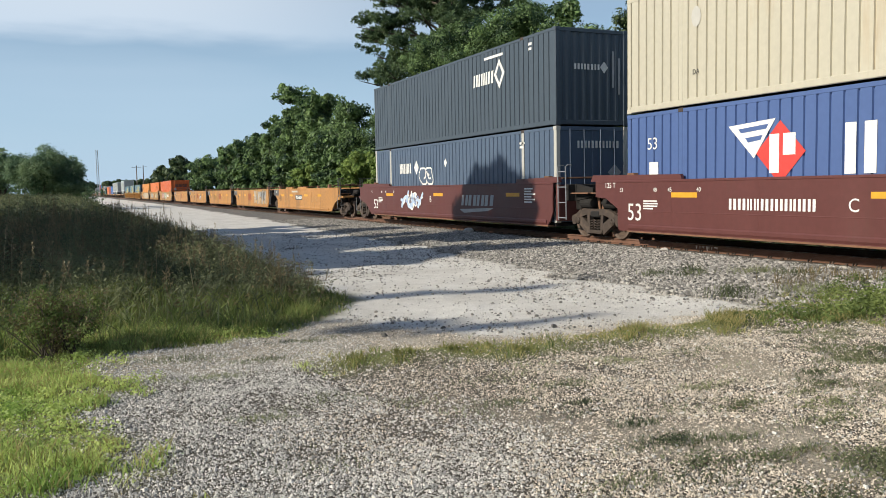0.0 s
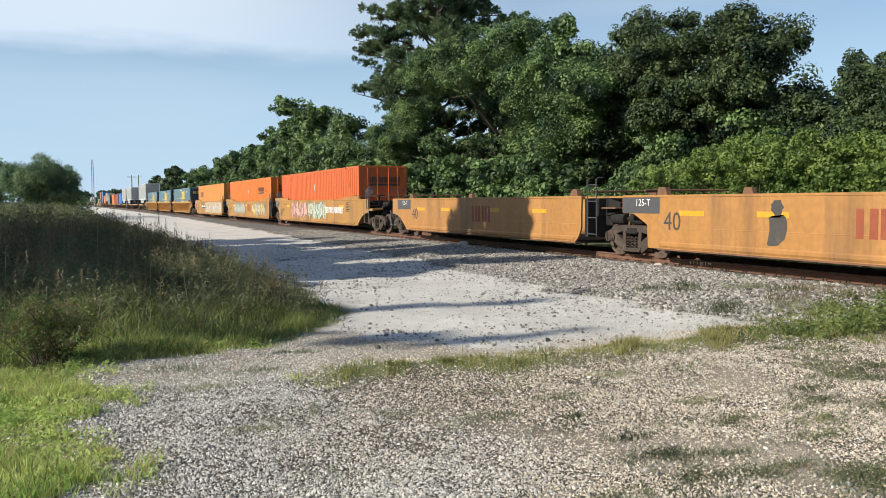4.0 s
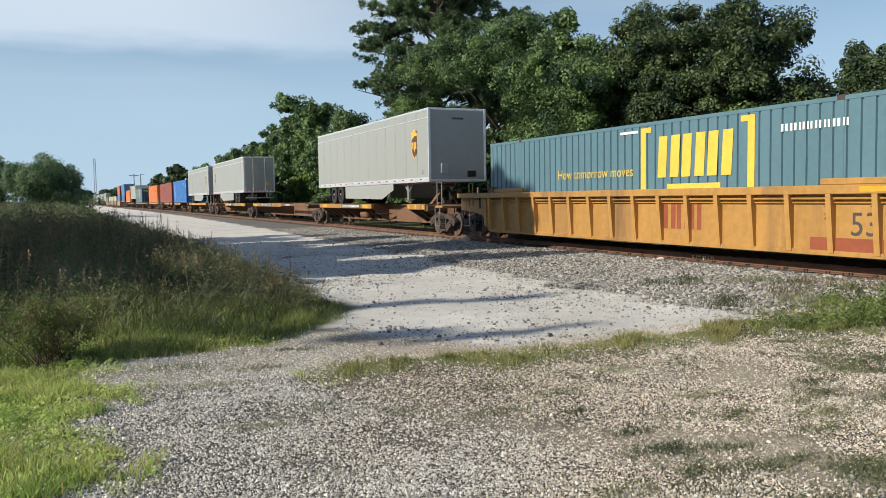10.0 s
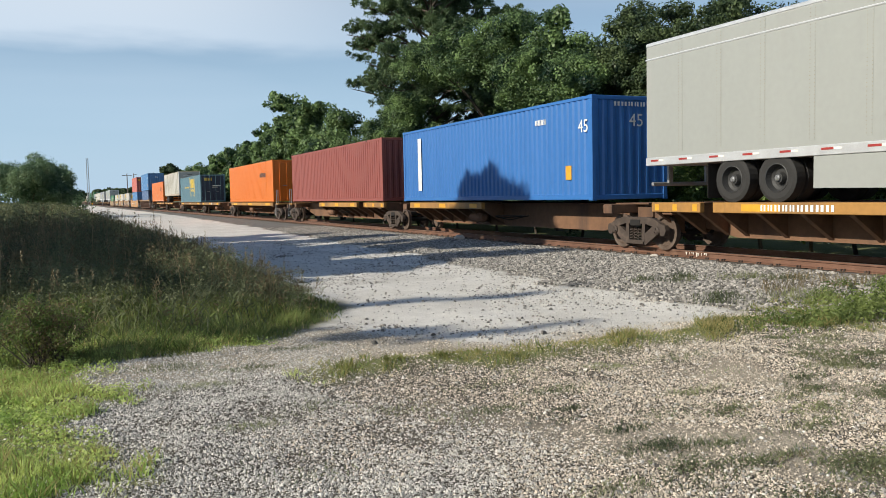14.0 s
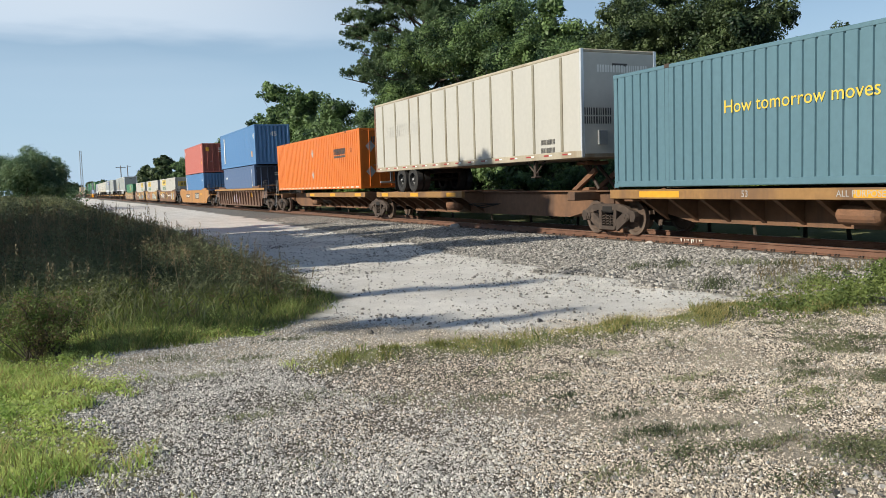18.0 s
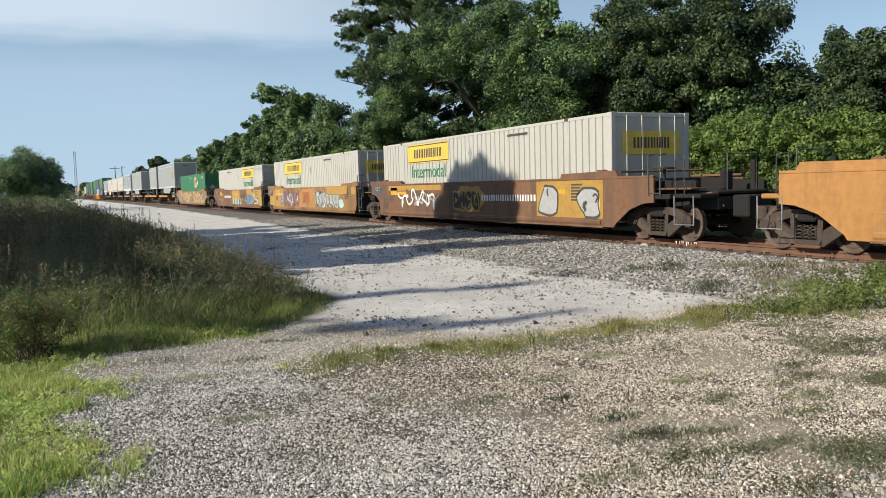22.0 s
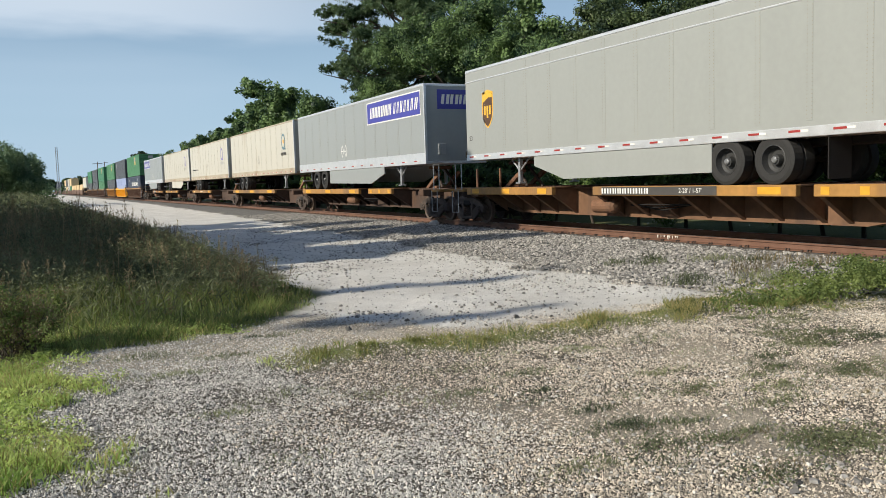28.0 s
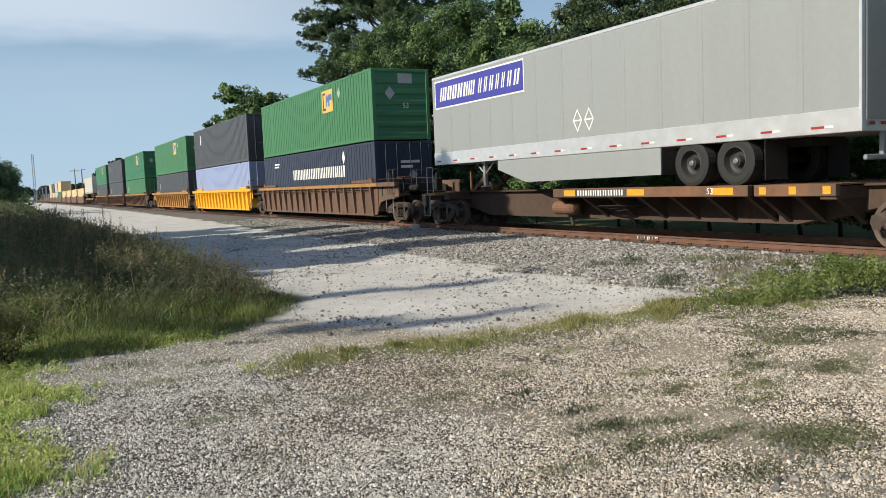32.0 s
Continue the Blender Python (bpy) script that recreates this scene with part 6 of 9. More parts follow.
    if skirt:
        y0, y1 = yr - sg * 5.0, -sg * (L - 4.1)
        sh = [(y0, z0), (y0, 0.28), (y1 + sg * 1.5, 0.22), (y1, z0 - 0.28), (y1, z0)]
        for sx in (-1, 1):
            part("side_skirt", Geo().prism(sh, *sorted((sx * (CW - 0.06), sx * (CW - 0.02)))), m, ob)
    # the end that looks towards -y
    e = part("end_frame", Geo().box(-CW - 0.006, -CW + 0.1, -L - 0.012, -L + 0.05, z0, z1, 0.01), M["alu"], b)
    part("end_frame", Geo().box(CW - 0.1, CW + 0.006, -L - 0.012, -L + 0.05, z0, z1, 0.01), M["alu"], b)
    if rear == "r":
        part("rear_door", Geo().box(-CW + 0.12, CW - 0.12, -L - 0.02, -L + 0.02, z0 + 0.2, z1 - 0.2, 0.01), M["trailer"], b)
        decal(b, [rect(-1.1 + 0.3 * k, -0.95 + 0.3 * k, -0.03, 0.03) for k in range(8)], "tapered", 0, -L - 0.02, z0 + 0.14, FRONT, "red_tape")
        decal(b, [rect(-0.14, 0.14, -0.16, 0.16)], "inkyellow", 0.75, -L - 0.022, z0 + 0.75, FRONT, "warning_sticker")
        for sx in (-0.5, 0.5):
            part("lock_bar", Geo().tube([(sx, -L - 0.045, z0 + 0.1), (sx, -L - 0.045, z1 - 0.15)], 0.018, 6), M["galv"], b)
    else:
        part("nose_panel", Geo().box(-CW + 0.1, CW - 0.1, -L - 0.008, -L + 0.02, z0 + 0.1, z1 - 0.1, 0.01), m, b)
        part("document_box", Geo().box(-0.75, -0.45, -L - 0.05, -L, z0 + 0.35, z0 + 0.75, 0.01), M["galv"], b)
        small_print(b, 0.1, -L - 0.01, z1 - 0.45, 0.7, 0.14, 1, "ink", FRONT)
        part("air_coupling", Geo().box(0.4, 0.8, -L - 0.06, -L, z0 + 0.2, z0 + 0.45, 0.02), M["black"], b)
    return ob


def shield(ob, y, z, x=-CW, face=SIDE, k=0.7):
    out = [(-0.5, 0.75), (0, 0.88), (0.5, 0.75), (0.5, -0.1), (0.42, -0.45), (0.22, -0.72), (0, -0.88), (-0.22, -0.72), (-0.42, -0.45), (-0.5, -0.1)]
    decal(ob, [[(a * k, b * k) for a, b in out]], "inkgold", x, y, z, face, "emblem_rim", "gold shield rim")
    decal(ob, [[(a * 0.86 * k, b * 0.9 * k) for a, b in out]], "inkbrown", x, y, z, face, "emblem", "brown shield emblem", lift=0.007)
    decal(ob, [[(a * k, b * k) for a, b in ((-0.43, 0.66), (0, 0.79), (0.43, 0.66), (0.43, 0.5), (0.1, 0.52), (-0.43, 0.3))]], "inkgold", x, y, z, face, "emblem_band", lift=0.0085)
    decal(ob, [rect(-0.31 * k, -0.16 * k, -0.25 * k, 0.15 * k), rect(-0.08 * k, 0.07 * k, -0.4 * k, 0.15 * k), rect(0.15 * k, 0.3 * k, -0.25 * k, 0.15 * k)], "inkgold", x, y, z, face, "emblem_mark", lift=0.0085)


def two_diamonds(ob, y, z):
    for d in (-0.24, 0.24):
        w, h, t = 0.4, 0.62, 0.05
        ring = [[(d, h / 2), (d + w / 2, 0), (d + w / 2 - t, 0), (d, h / 2 - t * 1.5)], [(d + w / 2, 0), (d, -h / 2), (d, -h / 2 + t * 1.5), (d + w / 2 - t, 0)],
                [(d, -h / 2), (d - w / 2, 0), (d - w / 2 + t, 0), (d, -h / 2 + t * 1.5)], [(d - w / 2, 0), (d, h / 2), (d, h / 2 - t * 1.5), (d - w / 2 + t, 0)], rect(d - 0.14, d + 0.14, -0.02, 0.02)]
        decal(ob, ring, "inkwhite", -CW - 0.004, y, z, name="placard_mark")


WELLZ, STACKZ = 0.63, 3.553

# maroon car with slate and royal blue stacks
def consist():
    x = -CW
    # stack at the head: cream over royal blue
    w = well_car(-122.93, 8.3, "smooth", "brick", "brown-red well car with white stencils", endmat="brick")
    well_marks(w, 8.3, "53", "inkwhite")
    words(w, "C", 0.36, "inkwhite", -WX, 1.1, 1.28)
    decal(w, bars(2.3, 0.24, 10, 0.3, seed=2), "inkwhite", -WX, 3.1, 1.28, name="stencil_lettering")
    words(w, "125 T", 0.2, "inkwhite", -WX, 8.6, 1.72)
    c = container(-131.0, WELLZ, 16.15, "pblue", "royal blue ribbed container with a red and white emblem", post="pblue")
    words(c, "53", 0.42, "inkwhite", x, 7.05, 2.1)
    decal(c, [rect(-0.17, 0.17, -0.16, 0.16)], "inkwhite", x, 7.0, 1.5, name="stencil_lettering")
    yy, zz = 3.0, 1.72
    decal(c, [diamond(1.3, 1.3)], "inkred2", x, yy, zz, label="red diamond emblem")
    decal(c, [[(-1.45, 0.62), (-0.12, 0.7), (-0.7, -0.1)], [(-0.28, -0.42), (-0.02, -0.42), (-0.02, 0.38), (-0.28, 0.38)], [(0.08, -0.06), (0.4, -0.06), (0.4, 0.38), (0.08, 0.38)]], "inkwhite", x, yy, zz, name="emblem_mark", lift=0.007)
    decal(c, [[(-1.15, 0.54), (-0.3, 0.6), (-0.37, 0.5), (-1.07, 0.45)], [(-0.95, 0.34), (-0.46, 0.38), (-0.52, 0.28), (-0.87, 0.24)]], "pblue", x, yy, zz, name="emblem_stripe", lift=0.009)
    decal(c, bars(4.4, 0.95, 5, 0.3, seed=5), "inkwhite", x, -0.75, 1.72, name="brand_lettering", label="large white lettering blocks")
    c = container(-131.0, STACKZ, 16.15, "cream", "cream ribbed container with rust streaks", front="panel")
    words(c, "DA", 0.16, "ink", x, 5.5, 0.75)
    decal(c, [[(0.16 * math.cos(k * 0.6), 0.24 * math.sin(k * 0.6)) for k in range(11)]], "white", x, 5.5, 2.0, name="sticker_patch")
    # slate stack
    w = well_car(-103.3, 8.3, "smooth", "brick", "brown-red well car with a white swoosh emblem", outer="l", end_l=2.3)
    well_marks(w, 8.3, "53", "inkwhite")
    words(w, "B", 0.34, "inkwhite", -WX, 1.06, 1.29)
    decal(w, bars(2.5, 0.38, 4, 0.12, 0.25, 3) + [[(-1.4, -0.33), (1.35, -0.25), (0.9, -0.36), (-1.0, -0.46)]], "inkgrey", -WX, -3.05, 1.28, name="brand_lettering", label="pale swoosh and block emblem")
    for k, (yy, hh, m1, wd) in enumerate(((3.6, 0.95, "inksky", 0.13), (2.7, 0.95, "inksky", 0.12), (3.3, 0.9, "inkwhite", 0.08), (2.6, 0.8, "inkwhite", 0.07), (3.0, 0.5, "sky", 0.06))):
        scribble(w, -WX, yy, 1.25, 1.5, hh, m1, 40 + k, wd)
    c = container(-111.4, WELLZ, 16.05, "slateblue", "blue-grey ribbed container with white markings", post="white")
    decal(c, bars(1.3, 0.42, 4, 0.2, seed=8), "inkwhite", x, 4.2, 1.96, name="brand_lettering")
    decal(c, [diamond(0.5, 0.6)], "inkwhite", x, 2.95, 1.98)
    decal(c, [diamond(0.3, 0.36)], "inkwhite", x, 0.0, 2.08)
    graffiti(c, x, 1.9, 1.6, 1.3, 0.7, "slateblue", "inkwhite", 2, 17)
    small_print(c, x, -6.0, 2.4, 0.35, 0.25, 2)
    decal(c, bars(1.5, 0.22, 6, 0.25, seed=4), "inkwhite", 0.2, -8.025, 2.35, FRONT, "stencil_lettering")
    decal(c, [diamond(0.5, 0.5)], "inkgrey", 0.8, -8.025, 1.5, FRONT, "placard")
    c = container(-111.4, STACKZ, 16.05, "slate", "dark slate ribbed container with white diamond emblem", front="panel", post="slate")
    decal(c, bars(1.5, 0.42, 4, 0.2, 0.1, 9), "inkwhite", x, -3.3, 1.92, name="brand_lettering")
    decal(c, [diamond(0.75, 1.0)], "inkwhite", x, -4.5, 1.97)
    decal(c, [diamond(0.42, 0.6)], "slate", x, -4.5, 1.97, lift=0.007)
    small_print(c, x, -4.2, 2.55, 1.6, 0.16, 1)
    small_print(c, x, -6.6, 2.5, 0.3, 0.3, 2)
    decal(c, bars(0.9, 0.17, 4, 0.2, seed=4), "inkwhite", -0.2, -8.03, 1.75, FRONT, "brand_lettering")
    decal(c, [diamond(0.3, 0.36)], "inkwhite", 0.42, -8.03, 1.75, FRONT)
    for k in range(2):
        decal(c, [rect(-0.04, 0.04, -0.55, 0.55)], "inkgrey", 0.75 + 0.22 * k, -8.03, 1.7 - 0.2 * k, FRONT, "stencil_lettering")
    # empty five-unit car
    for i, (s, big) in enumerate(((-81.7, "40"), (-65.75, "40"), (-49.95, "40"), (-34.35, "40"), (-18.45, "40"))):
        o = "r" if i == 0 else ("l" if i == 4 else "")
        w = well_car(s, 6.6, "smooth", "ttx", "empty faded yellow-ochre well car", outer=o, endmat="black" if i else "ttx", end_r=1.9 if i == 0 else 1.5, end_l=1.9 if i == 4 else 1.5)
        for yy in (-4.2, -1.2, 2.6, 5.0):
            decal(w, [rect(-0.42, 0.42, -0.06, 0.06)], "inkamber", -WX, yy, WT - 0.42, name="reflector_stripe")
        if big:
            words(w, big, 0.62, "ink", -WX, 5.65, 1.2)
            words(w, "125-T", 0.24, "inkwhite", -WX - 0.002, 6.75, 1.66)
            decal(w, [rect(-0.72, 0.72, -0.2, 0.2)], "darkgrey", -WX, 6.83, 1.6, name="dark_end_panel")
        if i == 0:
            decal(w, [rect(-0.85, 0.85, -0.16, 0.16)], "ink", -WX, 0.6, 1.3, name="number_board")
            decal(w, bars(1.5, 0.2, 9, 0.3, 0.1, 1), "inkwhite", -WX, 0.6, 1.3, name="stencil_lettering", lift=0.007)
            words(w, "A", 0.3, "ink", -WX, 2.1, 1.3)
            scribble(w, -WX, 3.7, 1.2, 1.3, 0.9, "camosand", 33, 0.02)
            scribble(w, -WX, -3.4, 1.2, 1.8, 0.8, "camosand", 34, 0.018)
            part("side_hatch", Geo().prism([(-1.3, WT), (0.9, WT), (0.75, WT + 0.11), (-1.15, WT + 0.11)], -WX - 0.004, -WX + 0.1), M["ttx"], w)
            part("side_hatch", Geo().prism([(2.2, WT), (4.0, WT), (3.85, WT + 0.11), (2.3, WT + 0.11)], -WX - 0.004, -WX + 0.1), M["ttx"], w)
            small_print(w, -WX, 1.2, 1.62, 2.4, 0.2, 1, "white")
        else:
            yb = (0, 0.6, -0.28, -0.05, -0.3)[i]
            decal(w, bars(1.4, 0.55, 3, 0.12, 0.0, 6), "inkred", -WX, yb, 1.28, name="brand_lettering", label="faded red-brown lettering blocks")
            words(w, "AEDCB"[i], 0.3, "ink", -WX, yb + 2.4, 1.28)
        if i == 1:
            shards(w, -3.55, 1.27, 4.6, 1.0, 5)
        if i == 2:
            for k in range(2):
                scribble(w, -WX, 3.4 - 1.0 * k, 1.25, 0.9, 0.85, "camoolive", 8 + k, 0.03)
                scribble(w, -WX, 3.3 - 1.0 * k, 1.2, 0.7, 0.6, "camotan", 18 + k, 0.06)
            scribble(w, -WX, -2.3, 1.25, 1.1, 0.45, "camotan", 28, 0.04)
        if i == 3:
            decal(w, [lump(0, -0.15, 0.45, 0.7, random.Random(21), 0.1), blob(0.02, 0.32, 0.34, 0.34, 22)], "ink", -WX, 2.5, 1.25, name="graffiti", label="dark sprayed form")
            decal(w, [lump(0, -0.15, 0.7, 0.5, random.Random(23), 0.3), blob(0.05, 0.22, 0.34, 0.4, 24)], "ink", -WX, -2.1, 1.25, name="graffiti_outline", lift=0.007)
            decal(w, [lump(0, -0.15, 0.6, 0.4, random.Random(23), 0.3), blob(0.05, 0.22, 0.26, 0.32, 24)], "inksky", -WX, -2.1, 1.25, name="graffiti", label="pale blue sprayed form", lift=0.014)
    # three-unit car with orange containers
    for i, (s, cm, lab) in enumerate(((2.95, "redorange", "red-orange ribbed container"), (22.43, "orange", "orange ribbed container with dark lettering blocks"), (42.0, "orange2", "pale orange ribbed container with dark lettering blocks"))):
        w = well_car(s, 8.3, "smooth", ("ttx2", "ttx2", "ttx2")[i], "grimy ochre well car covered with graffiti", outer=("r", "", "l")[i], endmat="black" if i else "ttx2")
        well_marks(w, 8.3, "53", "ink")
        words(w, "125 T", 0.24, "inkwhite", -WX - 0.002, 8.85, 1.66)
        decal(w, [rect(-0.45, 0.5, -0.2, 0.2)], "darkgrey", -WX, 8.78, 1.6, name="dark_end_panel")
        if i == 0:
            wildstyle(w, 3.05, 1.23, 3.7, 1.05, ("inkpink", "camorose", "palepink"), "palepink", 6, 61, shade="camorose")
            wildstyle(w, -1.0, 1.24, 3.6, 1.1, ("paleteal", "camopale", "mint"), "darkgrey", 5, 62, shade="mint")
            decal(w, bars(3.2, 0.34, 9, 0.25, 0.2, 7), "inkwhite", -WX, -4.3, 1.28, name="stencil_lettering", lift=0.011)
        elif i == 1:
            wildstyle(w, 3.1, 1.22, 4.6, 1.0, ("camopale", "inkgrey", "mint"), "sprayblue", 7, 63, shade="camosand")
            decal(w, bars(1.3, 0.55, 3, 0.12, 0, 6), "inkred", -WX, -0.9, 1.28, name="brand_lettering")
            wildstyle(w, -4.45, 1.22, 4.5, 1.1, ("camopale", "inkyellow", "inkgrey"), "ink", 6, 64, shade="camosand")
        else:
            rb = random.Random(65)
            edge_l = [(2.3 + 0.08 * math.sin(2.1 * k), -0.47 + 0.125 * k) for k in range(9)]
            edge_r = [(-7.5 - 0.06 * math.cos(1.7 * k), 0.53 - 0.125 * k) for k in range(9)]
            decal(w, [[(-p, q) for p, q in edge_l + edge_r]], "overspray", -WX, 0, 1.2, name="graffiti_ground", label="pale buff sprayed ground", lift=0.003)
            for k in range(7):      # tall rounded outlines with blue-grey shades beside them
                yk, tall, wide = 1.3 - 1.25 * k, rb.uniform(0.95, 1.12), rb.uniform(0.45, 0.7)
                top = [(wide / 2 * math.cos(j * math.pi / 8), tall / 2 - 0.18 + 0.16 * math.sin(j * math.pi / 8)) for j in range(9)]
                foot = [(-wide / 2 + 0.06 * math.sin(j + k), tall / 2 - 0.2 - j * (tall - 0.25) / 5) for j in range(1, 6)]
                hook = [(-wide / 2 + 0.1 + 0.12 * j, -tall / 2 + 0.06 + 0.03 * j * j) for j in range(1, 4 if k % 2 else 2)]
                decal(w, ribbon([(wide / 2 + 0.05, -0.05 - 0.1 * (k % 3))] + top + foot + hook, 0.03), "ghost", -WX, yk, 1.22, name="graffiti_stroke", label="thin white sprayed outline", lift=0.012)
                decal(w, [lump(0, 0, rb.uniform(0.25, 0.45), rb.uniform(0.3, 0.6), rb, 0.2)], ("inkgrey", "palegrey", "camosand", "inksky")[k % 4], -WX, yk - 0.5, 1.2 + rb.uniform(-0.2, 0.25), name="graffiti", label="pale sprayed shade", lift=0.007)
            decal(w, [lump(0, 0, 0.95, 0.9, rb, 0.0)], "palegrey", -WX, -6.95, 1.28, name="graffiti", label="pale rounded sprayed form", lift=0.015)
            decal(w, [rect(-0.4, 0.35 - 0.08 * k, -0.02 - 0.13 * k, 0.02 - 0.13 * k) for k in range(5)], "camosand", -WX, -6.9, 1.5, name="graffiti_stroke", lift=0.018)
            for yy in (0.3, -2.9, -5.9):
                decal(w, [rect(-0.3, 0.3, -0.06, 0.06)], "inkamber", -WX, yy, 1.5, name="reflector_stripe", lift=0.02)
            scribble(w, -WX, 3.1, 1.73, 1.5, 0.3, "camosand", 66, 0.018, 0.005)
            scribble(w, -WX, 2.9, 1.02, 1.5, 0.3, "camosand", 67, 0.015, 0.005)
            scribble(w, -WX, 4.8, 1.7, 1.2, 0.3, "camosand", 68, 0.014, 0.005)
            decal(w, [rect(-1.5, 1.5, -0.17, 0.17)], "ink", -WX, 3.57, 1.33, name="number_board")
            decal(w, bars(2.7, 0.22, 10, 0.3, 0.1, 1), "inkwhite", -WX, 3.57, 1.33, name="stencil_lettering", lift=0.007)
        c = container(s - 8.07, WELLZ, 16.15, cm, lab + ", doors towards the front")
        decal(c, [diamond(0.36, 0.5)], "inkgrey", x, 0.0, 1.95)
        if i:
            yb = -4.8 if i == 1 else 5.4
            decal(c, bars(1.9, 0.3, 9, 0.18, 0.0, 12), "ink", x, yb, 2.05, name="brand_lettering", label="dark lettering blocks")
            decal(c, [rect(-0.95, 0.95, -0.05, 0.05)], "ink", x, yb, 1.78, name="brand_lettering")
        words(c, "53", 0.3, "inkred", x, -6.7, 1.93)
        decal(c, bars(1.6, 0.3, 9, 0.15, 0, 12), "ink", 0.1, -8.07, 2.2, FRONT, "brand_lettering")
        decal(c, [rect(-0.8, 0.8, -0.05, 0.05)], "ink", 0.1, -8.07, 1.95, FRONT, "brand_lettering")
        decal(c, [diamond(0.45, 0.55)], "inkgrey", -0.75, -8.075, 1.6, FRONT, "placard")
    # ribbed yellow three-unit car with slate-teal containers
    for i, s in enumerate((65.6, 85.73, 105.35)):
        w = well_car(s, 8.35, "ribbed", "ttxyellow", "yellow well car with upright side ribs", outer=("r", "", "l")[i])
        if i:
            decal(w, [rect(-0.5, 0.5, -0.55, 0.55)], "ink", -WX + 0.11, -7.75, 1.15, name="dark_end_panel")
        words(w, "53", 0.62, "ink", -WX + 0.11, -6.6, 1.1)
        words(w, "40", 0.17, "ink", -WX + 0.11, -5.8, 1.45)
        words(w, "20", 0.17, "ink", -WX + 0.11, -5.8, 1.25)
        words(w, "45", 0.17, "ink", -WX + 0.11, -6.8, 1.45)
        words(w, "48", 0.17, "inkwhite", -WX + 0.106, -7.45, 1.45)
        small_print(w, -WX + 0.106, -7.75, 1.05, 0.6, 0.5, 6)
        decal(w, bars(1.3, 0.6, 3, 0.12, 0, 6), "inkred", -WX + 0.11, -1.7, 1.2, name="brand_lettering")
        decal(w, [rect(-1.0, 0.6, -0.14, 0.14)], "inkred", -WX + 0.105, -6.4, 0.72, name="red_stripe")
        for k in (-7.7, -6.9):
            decal(w, [rect(-0.28, 0.28, -0.05, 0.05)], "inkamber", -WX - 0.06, k, WT - 0.07, name="reflector_stripe")
        # navy doors: a hue of their own, with end shade put into it
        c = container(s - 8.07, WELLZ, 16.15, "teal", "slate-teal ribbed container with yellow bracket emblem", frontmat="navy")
        big = [rect(-1.9, -1.7, -0.75, 0.85), rect(-1.7, -1.5, 0.72, 0.85), rect(1.7, 1.9, -0.75, 0.85), rect(1.5, 1.7, 0.72, 0.85)]
        decal(c, big, "inkyellow", x, -2.0, 1.9, name="brand_bracket", label="yellow square brackets")
        blk = []
        for k in (-0.86, 0.0, 0.86):
            blk += [rect(k - 0.39, k - 0.08, -0.5, 0.5, 0.06), rect(k + 0.06, k + 0.37, -0.5, 0.5, 0.06)]
        decal(c, blk, "inkyellow", x, -2.0, 2.0, name="brand_lettering", label="heavy yellow lettering blocks")
        decal(c, [rect(-0.9, 0.9, -0.06, 0.06)], "inkyellow", x, -2.0, 1.28, name="brand_underline")
        words(c, "How tomorrow moves", 0.38, "inkyellow", x, 2.0, 1.68)
        decal(c, bars(1.6, 0.15, 8, 0.4), "inkwhite", x, -5.4, 2.4, name="stencil_lettering")
        small_print(c, x, 0.2, 2.65, 1.1, 0.12, 1)
        decal(c, bars(0.8, 0.3, 3, 0.15, 0, 3), "inkyellow", -0.5, -8.07, 2.3, FRONT, "brand_lettering")
    # spine cars
    def spine(s, beams, lab="rusty brown spine car with yellow edge beams", hitch=None, half=8.6, outer="", mat="spine", tank=True):
        return spine_car(s, half, lab, mat, beams, True, hitch, outer, tank)
    w = spine(126.85, ((-1.0, 8.0), (-7.6, -5.6)), hitch=-6.6, outer="r")
    decal(w, [rect(-1.6, 1.6, -0.1, 0.1)], "ink", -1.301, 2.2, DECK - 0.115, name="number_board")
    decal(w, bars(2.7, 0.13, 11, 0.35, 0, 4), "inkwhite", -1.301, 2.2, DECK - 0.115, name="stencil_lettering", lift=0.007)
    t = trailer(118.77, 16.15, "trailer", "light grey road trailer with a brown shield emblem", "l")
    shield(t, -6.6, 2.48)
    words(t, "53", 0.2, "ink", x, -7.5, 1.3)
    w = spine(145.5, ((-0.9, 8.6),), "empty rusty spine car with folded trailer hitch", tank=False)
    part("side_sill", Geo().box(-1.3, -1.2, -8.2, -1.0, DECK - 0.16, DECK - 0.02, 0.01), M["spine"], w)
    decal(w, [rect(-0.6, 0.6, -0.05, 0.05)], "inkgrey", -1.3, -2.9, DECK - 0.09, name="pale_panel")
    decal(w, [rect(-2.05, 2.05, -0.095, 0.095)], "ink", -1.3, 3.8, DECK - 0.115, name="number_board")
    words(w, "TWIN 28-ALL PURPOSE SPINE CAR", 0.2, "inkwhite", -1.306, 3.8, DECK - 0.115, wide=1.1)
    decal(w, bars(0.7, 0.15, 3, 0.15), "inkred", -1.3, 0.1, DECK - 0.115, name="brand_lettering", lift=0.009)
    w = spine(165.7, ((-8.2, 1.6),), hitch=6.6, outer="l", half=8.4)
    decal(w, [rect(-1.7, 1.7, -0.1, 0.1)], "ink", -1.301, -2.0, DECK - 0.115, name="number_board")
    words(w, "2-28' / 1-57'", 0.15, "inkwhite", -1.305, -3.3, DECK - 0.115)
    decal(w, bars(1.8, 0.13, 9, 0.35, 0, 4), "inkwhite", -1.301, -0.9, DECK - 0.115, name="stencil_lettering", lift=0.007)
    t = trailer(157.64, 16.15, "trailer", "light grey road trailer with a brown shield emblem", "r", axles=(2.6, 3.86))
    shield(t, 6.54, 2.5)
    words(t, "53", 0.22, "ink", x, 7.75, 1.62)
